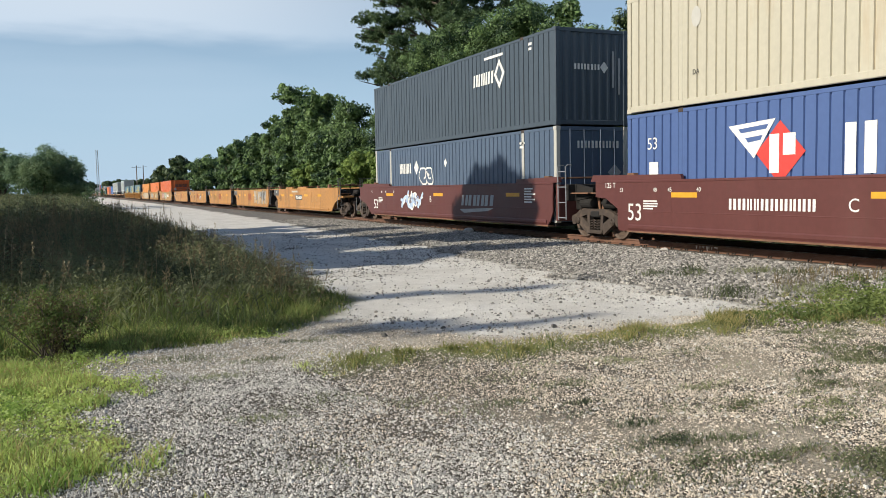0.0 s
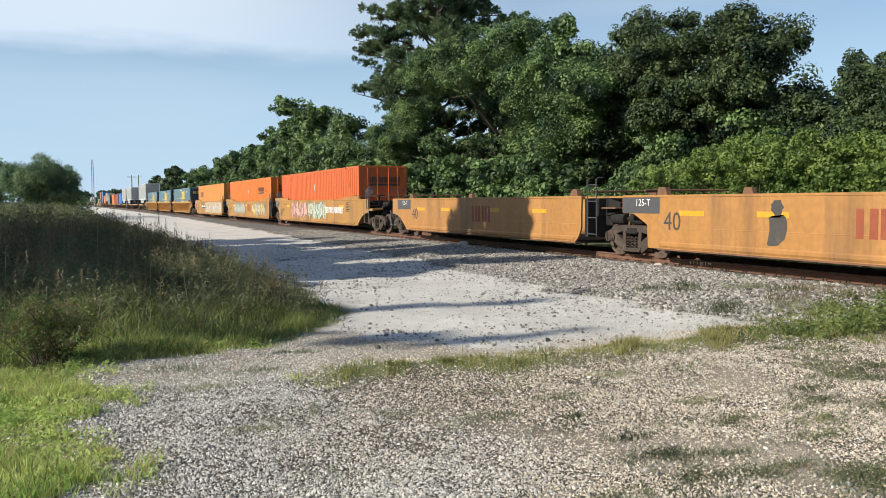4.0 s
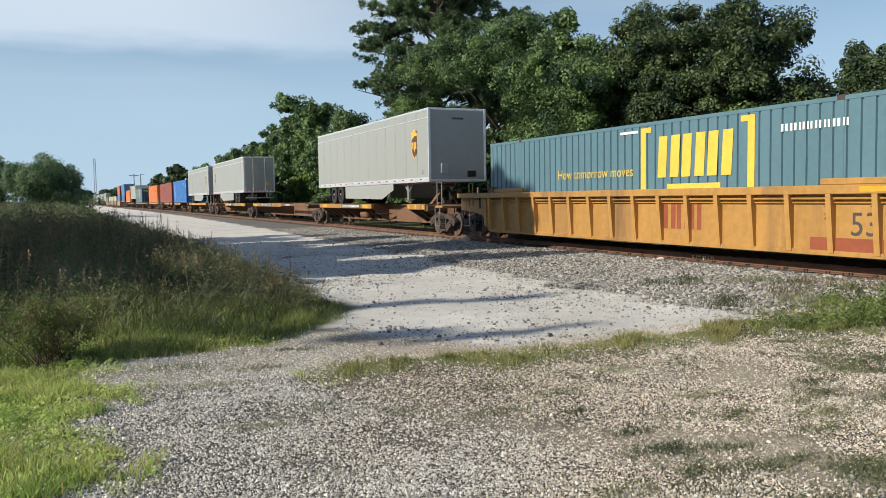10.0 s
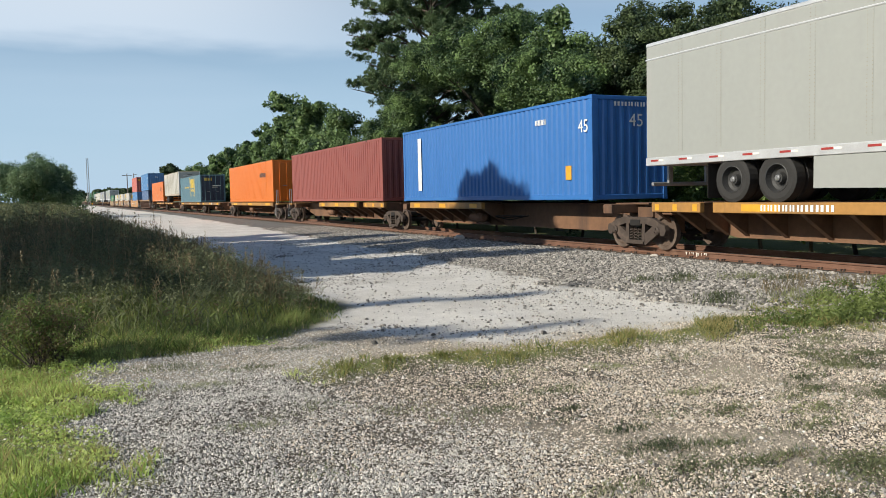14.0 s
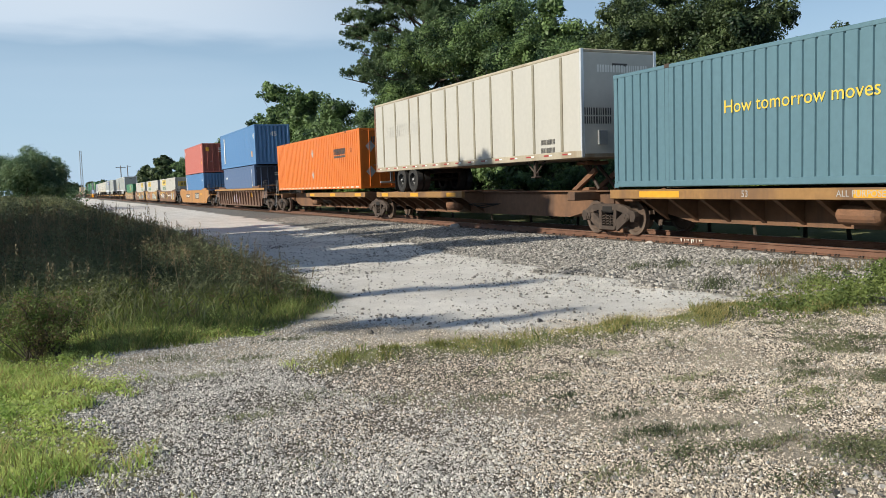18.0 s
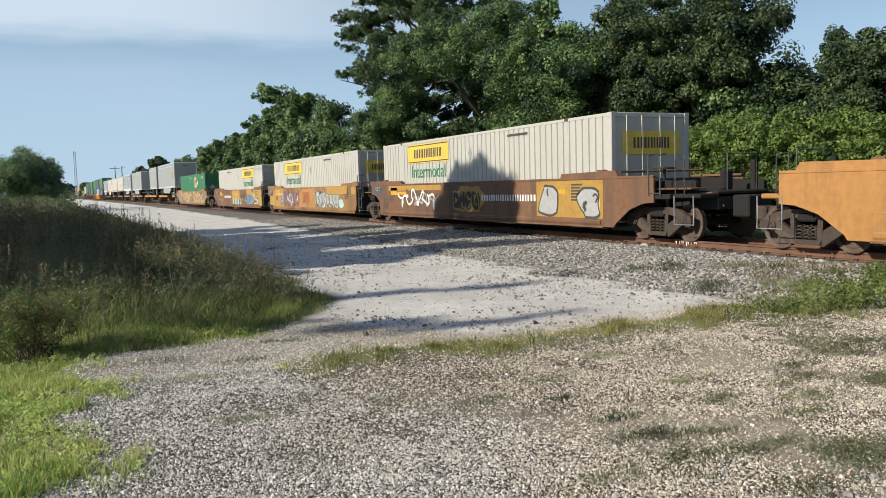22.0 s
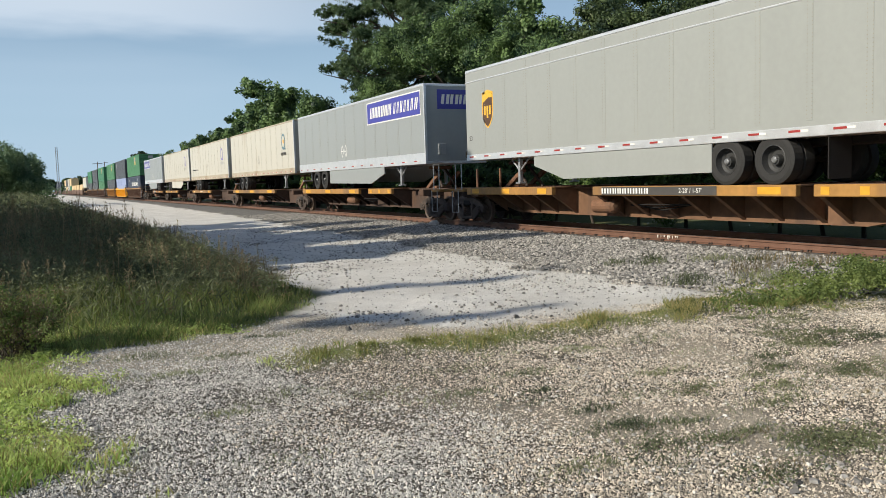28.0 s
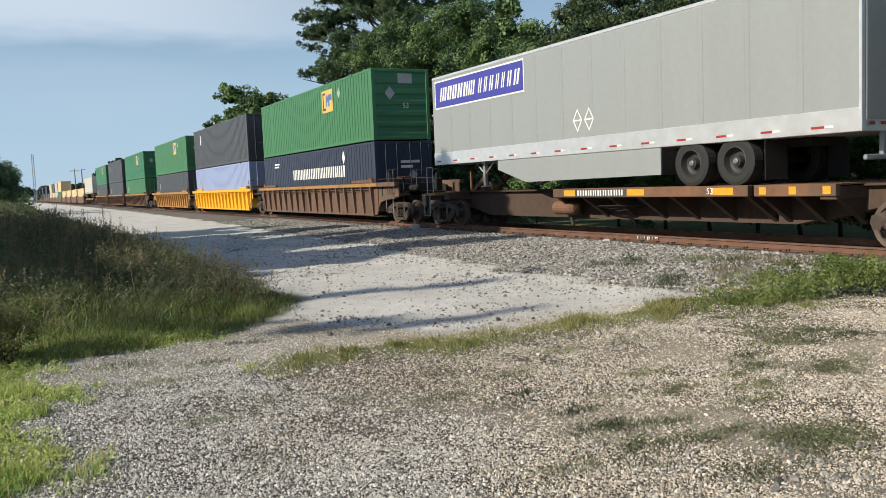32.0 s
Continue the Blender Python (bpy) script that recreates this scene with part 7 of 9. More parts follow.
    w = spine(185.0, ((-5.7, 5.8), (6.2, 7.9)), hitch=-6.6, outer="r", half=8.4)
    decal(w, bars(1.8, 0.13, 9, 0.35, 0, 4), "inkwhite", -1.301, 3.5, DECK - 0.115, name="stencil_lettering")
    t = trailer(176.95, 16.15, "trailer", "light grey trailer with a brown shield and dark smudges", "l")
    shield(t, -6.4, 2.5)
    words(t, "53", 0.2, "ink", x, -7.5, 1.2)
    spine(202.0, ((0.0, 6.5),), half=8.2)
    c = container(195.4, 1.5, 13.72, "blue", "bright blue ribbed container, freshly painted", front="panel", domestic=False)
    decal(c, [rect(-0.17, 0.17, -1.05, 1.05)], "inkwhite", x, 5.1, 1.47, name="white_bar")
    words(c, "45", 0.5, "inkwhite", x, -6.45, 2.05)
    words(c, "45", 0.5, "inkwhite", 0.2, -6.86, 2.2, FRONT)
    decal(c, [rect(-0.15, 0.15, -0.2, 0.2)], "inkamber", x, -5.7, 0.8, name="warning_sticker")
    decal(c, bars(0.6, 0.16, 4, 0.3), "inkwhite", x, -4.2, 2.35, name="stencil_lettering")
    decal(c, bars(1.5, 0.12, 7, 0.4), "inkwhite", 0.2, -6.86, 2.66, FRONT, "stencil_lettering")
    spine(219.9, ((-4.45, 2.1), (-8.3, -5.5)), half=8.6, outer="l")
    container(211.7, 1.5, 16.15, "maroon", "maroon ribbed freight container on a spine car", front="panel")
    spine(241.3, ((-7.8, 7.6),), half=8.6, outer="r")
    c = container(233.2, 1.5, 16.15, "orange", "orange ribbed container with dark lettering blocks")
    decal(c, bars(1.9, 0.3, 9, 0.18, 0, 12), "ink", x, -4.95, 1.92, name="brand_lettering")
    w = spine(257.9, ((-2.85, 8.0),), "empty rusty spine car with yellow edge beams", half=8.0)
    decal(w, bars(0.9, 0.16, 3, 0.15), "inkwhite", -1.301, 1.6, DECK - 0.115, name="brand_lettering")
    w = spine(274.4, ((-7.8, 8.3),), half=8.6)
    words(w, "53", 0.2, "inkgrey", -1.306, 3.6, DECK - 0.115)
    words(w, "ALL PURPOSE SPINE CAR", 0.17, "inkgrey", -1.306, 0.4, DECK - 0.115)
    # navy doors again, own hue plus the front end's shade in the colour
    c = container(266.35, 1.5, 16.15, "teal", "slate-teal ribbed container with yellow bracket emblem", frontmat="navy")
    decal(c, [rect(-1.85, -1.62, -0.95, 0.95), rect(1.62, 1.85, -0.95, 0.95)], "inkyellow", x, -2.0, 1.85, name="brand_bracket")
    blk = []
    for k in (-0.86, 0.0, 0.86):
        blk += [rect(k - 0.39, k - 0.09, -0.5, 0.5, 0.06), rect(k + 0.07, k + 0.37, -0.5, 0.5, 0.06)]
    decal(c, blk, "inkyellow", x, -2.0, 2.05, name="brand_lettering")
    decal(c, bars(2.3, 0.24, 9, 0.2), "inkyellow", x, -2.0, 1.3, name="brand_lettering")
    for k in (-1.4, -1.05, 1.05, 1.4):
        decal(c, [[(0.13 * math.cos(q * 0.7), 0.13 * math.sin(q * 0.7)) for q in range(9)]], "inkyellow", x, -2.0 + k, 0.75, name="emblem_disc")
    words(c, "How tomorrow moves", 0.4, "inkyellow", x, 2.3, 1.7)
    decal(c, bars(0.8, 0.3, 3, 0.15, 0, 3), "inkyellow", -0.5, -8.07, 2.4, FRONT, "brand_lettering")
    small_print(c, 0.4, -8.08, 1.6, 0.9, 0.3, 2, "inkwhite", FRONT)
    spine(291.9, ((-0.4, 8.3),), hitch=-6.6, half=8.3)
    t = trailer(283.95, 16.15, "white", "white road trailer with upright posts", "l", skirt=False, ribs=1)
    decal(t, bars(3.4, 0.5, 9, 0.2, 0.1, 5), "palegrey", x - 0.002, 5.0, 2.6, name="brand_lettering")
    decal(t, bars(1.7, 0.2, 10, 0.2, 0.0, 5), "inkwhite", 0.1, -8.085, 3.35, FRONT, "brand_lettering")
    decal(t, [diamond(0.42, 0.5)], "inkgrey", 0.55, -8.085, 1.35, FRONT, "placard")
    for zz in (1.42, 1.18):
        decal(t, bars(0.75, 0.15, 6, 0.25, 0, 7), "ink", x - 0.002, -6.35, zz, name="stencil_lettering")
        decal(t, bars(0.9, 0.2, 6, 0.25, 0, 7), "ink", -0.75, -8.085, zz + 0.75, FRONT, "stencil_lettering")
    spine(310.4, ((-8.6, 1.5),), half=8.6, outer="l", mat="spine")
    c = container(302.3, 1.62, 16.15, "orange", "orange ribbed container with dark lettering blocks and white tape")
    decal(c, bars(1.9, 0.3, 9, 0.18, 0, 12), "ink", x, -4.95, 1.92, name="brand_lettering")
    decal(c, [rect(-0.95, 0.95, -0.05, 0.05)], "ink", x, -4.95, 1.66, name="brand_lettering")
    for zz in (0.82, 2.03):
        decal(c, [diamond(0.38, 0.5)], "inkgrey", x, -0.05, zz, name="placard")
        decal(c, [diamond(0.5, 0.55)], "inkgrey", -0.75, -8.075, zz, FRONT, "placard")
    decal(c, [rect(-7.6 + 0.75 * k, -7.25 + 0.75 * k, -0.03, 0.03) for k in range(21)], "inkwhite", x - 0.002, 0, 0.1, name="white_tape")
    decal(c, bars(1.6, 0.3, 9, 0.15, 0, 12), "ink", 0.1, -8.07, 2.35, FRONT, "brand_lettering")
    words(c, "53", 0.3, "inkred", x, -6.78, 1.9)
    # brown ribbed well with two blue containers
    w = well_car(331.6, 8.27, "ribbed", "brownwell", "grimy brown well car with upright side ribs", outer="lr", end_l=1.9, end_r=2.1, square=True)
    part("top_stripe", Geo().box(-WX - 0.066, -WX - 0.058, -9.8, 9.8, WT - 0.13, WT - 0.01), M["ttx2"], w, "worn yellow edge of the top chord")
    for k, yb in enumerate((1.6, 0.6, -0.6)):
        decal(w, [lump(0, 0, 0.62, 0.82, random.Random(k + 4), 0.05)], "inkviolet", -WX + 0.11, yb, 1.12, name="graffiti")
        decal(w, bars(0.42, 0.7, 2, 0.3, 0.1, k), "inkgrey", -WX + 0.106, yb, 1.12, name="brand_lettering", label="faded grey lettering block")
    scribble(w, -WX + 0.11, -3.6, 1.3, 0.8, 0.5, "inkpink", 3)
    scribble(w, -WX + 0.11, 4.65, 1.05, 0.7, 0.6, "inkgrey", 4)
    decal(w, [rect(-0.2, 0.2, -0.15, 0.15)], "inkamber", -WX + 0.11, -5.0, 1.35, name="warning_sticker")
    decal(w, [rect(-0.1, 0.1, -0.15, 0.15)], "inkwhite", -WX + 0.11, -5.6, 1.05, name="sticker")
    # navy doors stand in for the shade under the overhanging upper container
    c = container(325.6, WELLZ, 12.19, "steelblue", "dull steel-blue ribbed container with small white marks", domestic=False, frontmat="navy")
    decal(c, bars(0.8, 0.16, 5, 0.2), "inkwhite", x, 4.7, 2.1, name="brand_lettering")
    small_print(c, 0.5, -6.1, 2.2, 0.6, 0.3, 2, "inkwhite", FRONT)
    decal(c, [rect(-0.05, 0.05, -0.9, 0.7)], "inkwhite", x, -5.2, 1.9, name="stencil_lettering")
    c = container(324.95, STACKZ, 13.72, "blue2", "weathered blue ribbed container, 45 feet long", front="panel", domestic=False)
    decal(c, [rect(-0.17, 0.17, -1.05, 1.05)], "inkwhite", x, 5.1, 1.47, name="white_bar")
    words(c, "45", 0.5, "inkwhite", x, -6.45, 2.05)
    words(c, "45", 0.5, "inkwhite", 0.1, -6.86, 2.2, FRONT)
    decal(c, [rect(-0.15, 0.15, -0.2, 0.2)], "inkamber", x, -5.7, 0.8, name="warning_sticker")
    decal(c, [rect(-0.15, 0.15, -0.2, 0.2)], "inkamber", 0.6, -6.86, 0.9, FRONT, "warning_sticker")
    # single smooth well with red over blue
    w = well_car(355.19, 8.36, "smooth", "ttx", "ochre well car with a pale emblem panel", outer="lr", end_l=2.2, end_r=2.2)
    decal(w, [rect(-1.3, 1.3, -0.3, 0.3)], "ink", -WX, -2.7, 1.27, name="emblem_panel")
    decal(w, bars(2.2, 0.42, 3, 0.12, 0.1, 6), "white", -WX, -2.7, 1.27, name="brand_lettering", lift=0.007)
    decal(w, [rect(-1.4, 1.4, -0.17, 0.17)], "ink", -WX, 3.7, 1.25, name="number_board")
    decal(w, bars(2.5, 0.2, 10, 0.3), "inkwhite", -WX, 3.7, 1.25, name="stencil_lettering", lift=0.007)
    decal(w, [rect(-0.5, 0.5, -0.06, 0.06)], "inkamber", -WX, -5.4, 1.45, name="reflector_stripe")
    c = container(348.85, WELLZ, 12.19, "blue2", "blue ribbed container with a white bar, 40 feet long", front="panel", domestic=False)
    decal(c, [rect(-0.17, 0.17, -0.6, 1.0)], "inkwhite", x, 5.5, 1.6, name="white_bar")
    decal(c, bars(0.5, 0.15, 3, 0.2), "inkwhite", x, -5.2, 2.2, name="stencil_lettering")
    # maroon doors: shade on the front end is put into their colour
    c = container(348.85, STACKZ, 12.19, "red", "faded red ribbed container, 40 feet long", domestic=False, frontmat="maroon")
    decal(c, [rect(-0.13, 0.13, -0.17, 0.17)], "inkwhite", x, 5.7, 2.3, name="sticker")
    decal(c, [rect(-0.13, 0.13, -0.17, 0.17)], "inkamber", x, -5.3, 1.0, name="warning_sticker")
    decal(c, [rect(-0.03, 0.03, -0.6, 0.6)], "inkwhite", x, -5.4, 2.0, name="stencil_lettering")
    small_print(c, 0.55, -6.1, 2.2, 0.6, 0.5, 3, "inkwhite", FRONT)
    decal(c, [rect(-0.16, 0.16, -0.18, 0.18)], "inkamber", -0.8, -6.12, 2.3, FRONT, "warning_sticker")
    # three-unit car with white containers
    for i, s in enumerate((378.8, 398.3, 417.9)):
        w = well_car(s, 8.3, "smooth", "ttxbrown" if i != 1 else "ttxstained", "brown-stained ochre well car covered with graffiti", outer=("r", "", "l")[i], endmat="black", end_r=(3.0, 1.75, 1.75)[i])
        well_marks(w, 8.3, "53" if i == 0 else "", "ink")
        words(w, "125 T", 0.24, "inkgrey", -WX - 0.002, 8.5, 1.66)
        decal(w, [rect(-0.42, 0.5, -0.23, 0.23)], "darkgrey", -WX, 8.42, 1.6, name="dark_end_panel")
        if i == 0:
            decal(w, [rect(-2.6, 2.6, -0.1, 0.1)], "mustard", -WX, 4.6, 1.68, name="paint_patch")
            scribble(w, -WX, 4.2, 1.25, 3.6, 0.85, "inkwhite", 71, 0.09)
            scribble(w, -WX, 3.4, 1.2, 2.2, 0.6, "inkgrey", 76, 0.06)
            decal(w, [blob(0, 0, 2.7, 0.95, 9)], "mustard", -WX, -0.3, 1.28, name="paint_patch", label="mustard paint patch")
            graffiti(w, -WX, 0.0, 1.2, 1.9, 0.75, "grime", "mustard", 4, 77)
            decal(w, bars(3.4, 0.2, 11, 0.3), "inkwhite", -WX, -2.9, 1.3, name="stencil_lettering", lift=0.011)
            decal(w, [rect(-1.75, 1.5, -0.6, 0.42)], "mustard", -WX, -6.4, 1.36, name="paint_patch", label="mustard paint patch")
            graffiti(w, -WX, -5.3, 1.2, 0.9, 0.95, "inkgrey", "ink", 1, 78, "tan")
            graffiti(w, -WX, -7.3, 1.15, 0.9, 0.85, "inkgrey", "ink", 1, 79, "tan")
        elif i == 1:
            decal(w, [rect(-1.1, 1.1, -0.55, 0.5), rect(-2.4, -1.2, -0.5, 0.5)], "mustard", -WX, 6.4, 1.28, name="paint_patch", label="mustard repaint patches", lift=0.0025)
            wildstyle(w, 3.95, 1.2, 4.3, 1.0, ("palegrey", "inkviolet", "camorose"), "camodark", 6, 73, shade="inkviolet")
            decal(w, [rect(-1.63, 1.63, -0.2, 0.2)], "mustard", -WX, -5.25, 1.64, name="paint_patch", label="mustard paint patch", lift=0.03)
            decal(w, [rect(-0.33, 0.33, -0.2, 0.2)], "mustard", -WX, -7.75, 1.64, name="paint_patch", lift=0.0035)
            decal(w, [rect(-1.6, 1.6, -0.55, 0.5)], "ttx", -WX, 0.2, 1.28, name="paint_patch", label="cleaner ochre paint patch")
            decal(w, bars(1.35, 0.6, 3, 0.12, 0, 6), "inkred", -WX, 0.35, 1.28, name="brand_lettering", lift=0.007)
            words(w, "C", 0.3, "ink", -WX - 0.011, 3.0, 1.32)
            wildstyle(w, -3.45, 1.2, 4.1, 1.05, ("inkgrey", "palegrey", "inkgrey"), "ink", 7, 74, shade="paleteal")
            decal(w, [blob(0, 0, 0.9, 0.5, 7)], "paleteal", -WX, -5.85, 0.98, name="spray_patch")
        else:
            decal(w, [rect(-1.5, 1.5, -0.25, 0.52)], "mustard", -WX, 0.45, 1.32, name="paint_patch", label="mustard paint patch")
            decal(w, [lump(1.5 - 0.82 * k, 0, 0.75, 0.5, random.Random(75 + k), 0.1) for k in range(4)], "mint", -WX, 0.3, 0.92, name="graffiti", label="pale mint sprayed forms", lift=0.005)
            decal(w, [lump(1.1 - 0.95 * k, 0, 0.34, 0.48, random.Random(85 + k), 0.2) for k in range(3)], "slate", -WX, 0.1, 0.92, name="graffiti_stroke", lift=0.011)
            scribble(w, -WX, -2.1, 1.1, 1.6, 0.5, "camodark", 88, 0.045)
            words(w, "A", 0.3, "ink", -WX - 0.011, 1.55, 1.36)
            scribble(w, -WX, -2.2, 1.35, 1.6, 0.5, "camodark", 80, 0.05)
            scribble(w, -WX, 5.6, 1.5, 1.4, 0.35, "camodark", 84, 0.03)
            scribble(w, -WX, 6.6, 1.15, 2.2, 0.7, "camopale", 85, 0.02)
            scribble(w, -WX, -2.3, 1.05, 2.2, 0.6, "camopale", 81, 0.03)
            decal(w, [lump(0, 0, 2.3, 1.08, random.Random(4), 0.05)], "sprayblue", -WX, -4.55, 1.25, name="graffiti", label="dull blue sprayed form")
            decal(w, ribbon([((0.09 + 0.045 * k) * math.cos(0.7 * k) - 0.6, (0.05 + 0.03 * k) * math.sin(0.7 * k) - 0.1) for k in range(11)], 0.04), "slate", -WX, -4.55, 1.2, name="graffiti_stroke", lift=0.012)
            scribble(w, -WX, -4.9, 1.2, 1.3, 0.7, "slate", 82, 0.035)
            decal(w, [rect(-0.9, 0.8, -0.18, 0.18)], "mustard", -WX, -4.5, 1.66, name="paint_patch", lift=0.016)
            decal(w, [rect(-1.3, 1.2, -0.22, 0.22)], "mustard", -WX, -7.1, 1.6, name="paint_patch", label="mustard paint patch")
            decal(w, [rect(-0.2, 0.8, -0.45, 0.3)], "mustard", -WX, -7.5, 1.1, name="paint_patch")
            graffiti(w, -WX, -6.6, 1.1, 1.5, 0.55, "brownwell", "camopale", 3, 83, "brownwell")
            decal(w, bars(2.8, 0.2, 11, 0.3), "inkwhite", -WX, 3.65, 1.3, name="stencil_lettering", lift=0.011)
        decal(w, [rect(-0.35, 0.35, -0.15, 0.15)], "inkamber", -WX, 6.6, 1.55, name="reflector_stripe")
        c = container(s - 8.07, WELLZ, 16.15, "white", "off-white ribbed container with a yellow sign panel", front="level" if i == 2 else "doors")
        ys = -3.5 if i == 2 else 3.5
        decal(c, [rect(-1.9, 1.9, -0.37, 0.37)], "inkyellow", x, ys, 2.38, name="sign_panel", label="yellow sign panel with dark edge")
        decal(c, bars(2.5, 0.34, 6, 0.25, 0.1, 6) + [rect(-1.85, 1.85, 0.3, 0.335), rect(-1.85, 1.85, -0.335, -0.3)], "ink", x, ys, 2.38, name="brand_lettering", lift=0.007)
        words(c, "Intermodal", 0.72, "inkgreen", x, ys - 0.05, 1.66)
        decal(c, [diamond(0.3, 0.42)], "trailer", x - 0.003, -0.1, 2.2, name="placard")
        sw, zs = (0.55, 2.42) if i == 2 else (0.95, 2.1)
        decal(c, [rect(-sw, sw, -0.32 * sw, 0.32 * sw)], "inkyellow", 0.0, -8.082, zs, FRONT, "sign_panel")
        decal(c, bars(1.26 * sw, 0.3 * sw, 6, 0.2, 0, 6), "ink", 0.0, -8.082, zs, FRONT, "brand_lettering", lift=0.007)
        if i == 2:
            words(c, "Intermodal", 0.24, "inkgreen", 0.0, -8.084, 2.02, FRONT)
            small_print(c, 0.0, -8.084, 1.62, 0.8, 0.12, 1, "ink", FRONT)
            decal(c, bars(2.4, 0.12, 14, 0.4), "inkgrey", x, -6.9, 2.62, name="stencil_lettering")
            decal(c, bars(1.3, 0.1, 9, 0.4), "inkgrey", x, 6.4, 2.55, name="stencil_lettering")
            decal(c, [rect(-0.03, 0.03, -0.2, 0.2)], "inkred2", x, -0.05, 2.58, name="warning_sticker")
        small_print(c, x, -ys, 2.6, 1.6, 0.13, 1, "ink")
    # single well with the green container
    w = well_car(441.4, 8.3, "smooth", "camobase", "brown-grey well car with pale graffiti", outer="lr", end_l=2.2, end_r=2.4)
    camouflage(w)
    for k in (0.0, -3.2, -5.8, 5.6):
        decal(w, [rect(-0.35, 0.35, -0.1, 0.1)], "inkamber", -WX, k, 1.5, name="reflector_stripe", lift=0.03)
    c = container(433.3, WELLZ, 16.15, "green", "green ribbed container with a yellow sign panel", front="level")
    emp(c, -2.4, 2.1)
    decal(c, [diamond(0.46, 0.52)], "inkwhite", x, -3.75, 2.05, name="placard")
    words(c, "53'", 0.3, "inkwhite", x, -7.0, 2.02)
    words(c, "53'", 0.3, "inkwhite", 0.3, -8.06, 1.5, FRONT)
    decal(c, [diamond(0.45, 0.55)], "inkgrey", -0.6, -8.065, 1.55, FRONT, "placard")
    decal(c, [rect(-0.3, 0.3, -0.22, 0.22)], "inkgrey", 0.3, -8.06, 2.25, FRONT, "sign_panel")
    decal(c, bars(0.9, 0.14, 9, 0.35), "inkwhite", x, 0.6, 2.55, name="stencil_lettering")
    decal(c, bars(0.5, 0.22, 3, 0.3), "inkwhite", x, -6.7, 2.5, name="stencil_lettering")
    decal(c, [rect(-0.04, 0.04, -0.8, 0.5)], "inkgrey", 0.85, -8.06, 2.0, FRONT, "stencil_lettering")
    # second string of spine cars
    spine(462.6, ((-0.6, 7.8), (-7.6, -5.6)), hitch=-6.6, outer="r", half=8.4)
    t = trailer(454.3, 16.15, "trailer", "light grey road trailer with a brown shield emblem", "l")
    shield(t, -6.5, 2.5)
    spine(481.5, ((-7.8, 7.8),), half=8.6)
    t = trailer(472.6, 8.6, "trailer", "short light grey road trailer with a shield emblem", "l", skirt=False)
    shield(t, -2.4, 2.0)
    w = spine(502.2, ((-5.35, 1.1), (-7.9, -5.75), (3.0, 8.1)), hitch=6.6, outer="l", half=8.6)
    decal(w, [rect(-2.0, 2.0, -0.1, 0.1)], "ink", -1.301, -1.3, DECK - 0.115, name="number_board")
    words(w, "2-28' / 1-57'", 0.15, "inkwhite", -1.305, -2.5, DECK - 0.115)
    decal(w, bars(1.8, 0.13, 9, 0.35), "inkwhite", -1.301, -0.2, DECK - 0.115, name="stencil_lettering", lift=0.007)
    t = trailer(494.07, 16.15, "trailer", "light grey road trailer with a brown shield emblem", "r", axles=(3.35, 4.6))
    shield(t, 6.6, 2.5)
    words(t, "53", 0.22, "ink", x, 7.75, 1.62)
    spine(521.5, ((-0.8, 7.8), (-4.6, -2.0)), hitch=-6.6, outer="r", half=8.4, mat="spineshade")
    t = trailer(513.5, 16.15, "silver", "silver-grey road trailer with a deep blue sign panel", "l", band=True)
    sign(t, -5.05, 3.2)
    decal(t, [rect(-0.95, 0.95, -0.36, 0.36)], "inkblue", 0.2, -8.085, 3.3, FRONT, "sign_panel")
    decal(t, bars(1.6, 0.36, 5, 0.15, 0.15, 6), "inkwhite", 0.2, -8.085, 3.3, FRONT, "brand_lettering", lift=0.007)
    two_diamonds(t, 0.8, 1.76)
    for i, s in enumerate((530.6, 548.05, 565.2)):
        w = spine(s + 8.2, (((-3.6, 8.0),), ((-0.9, 7.8),), ((-0.5, 7.9),))[i], hitch=-6.4, half=8.3, mat="spineshade")
        if i == 1:
            words(w, "ALL PURPOSE SPINE CAR", 0.14, "inkwhite", -1.305, 3.2, DECK - 0.115)
            words(w, "53", 0.18, "inkwhite", -1.305, 6.6, DECK - 0.115)
        t = trailer(s, 16.15, "ivory", "yellowed white road trailer with a blue ring emblem", "l", skirt=i == 2)
        yy, zz = -5.95, 2.77
        ring_o = [(0.42 * math.cos(q * math.pi / 8) * (1 if abs(math.cos(q * math.pi / 8)) < 0.8 else 0.95), 0.46 * math.sin(q * math.pi / 8)) for q in range(16)]
        decal(t, [ring_o], "inkpurple" if i else "teal", x - 0.004, yy, zz, label="blue ring emblem")
        decal(t, [[(a * 0.72, b * 0.72) for a, b in ring_o]], "ivory", x - 0.004, yy, zz, name="emblem_mark", lift=0.007)
        decal(t, [rect(0.05, 0.45, -0.46, -0.36)], "inkpurple" if i else "teal", x - 0.004, yy, zz, name="emblem_tail", lift=0.009)
        if not i:
            decal(t, bars(0.36, 0.22, 3, 0.2), "inkgold", x - 0.004, yy, zz, name="brand_lettering", lift=0.009)
        decal(t, bars(1.1, 0.18, 8, 0.3), "inkgrey" if i else "ink", x - 0.004, yy, 2.07, name="stencil_lettering")
        if i == 1:
            words(t, "OUR DRIVERS MAKE THE DIFFERENCE!", 0.155, "ink", x - 0.004, 5.8, 1.78)
        decal(t, [[(0, 0.3), (0.19, 0), (0.16, 0), (0, 0.25)], [(0.19, 0), (0, -0.3), (0, -0.25), (0.16, 0)], [(0, -0.3), (-0.19, 0), (-0.16, 0), (0, -0.25)], [(-0.19, 0), (0, 0.3), (0, 0.25), (-0.16, 0)]], "ink", x - 0.004, 0.0, 1.85, name="placard_mark")
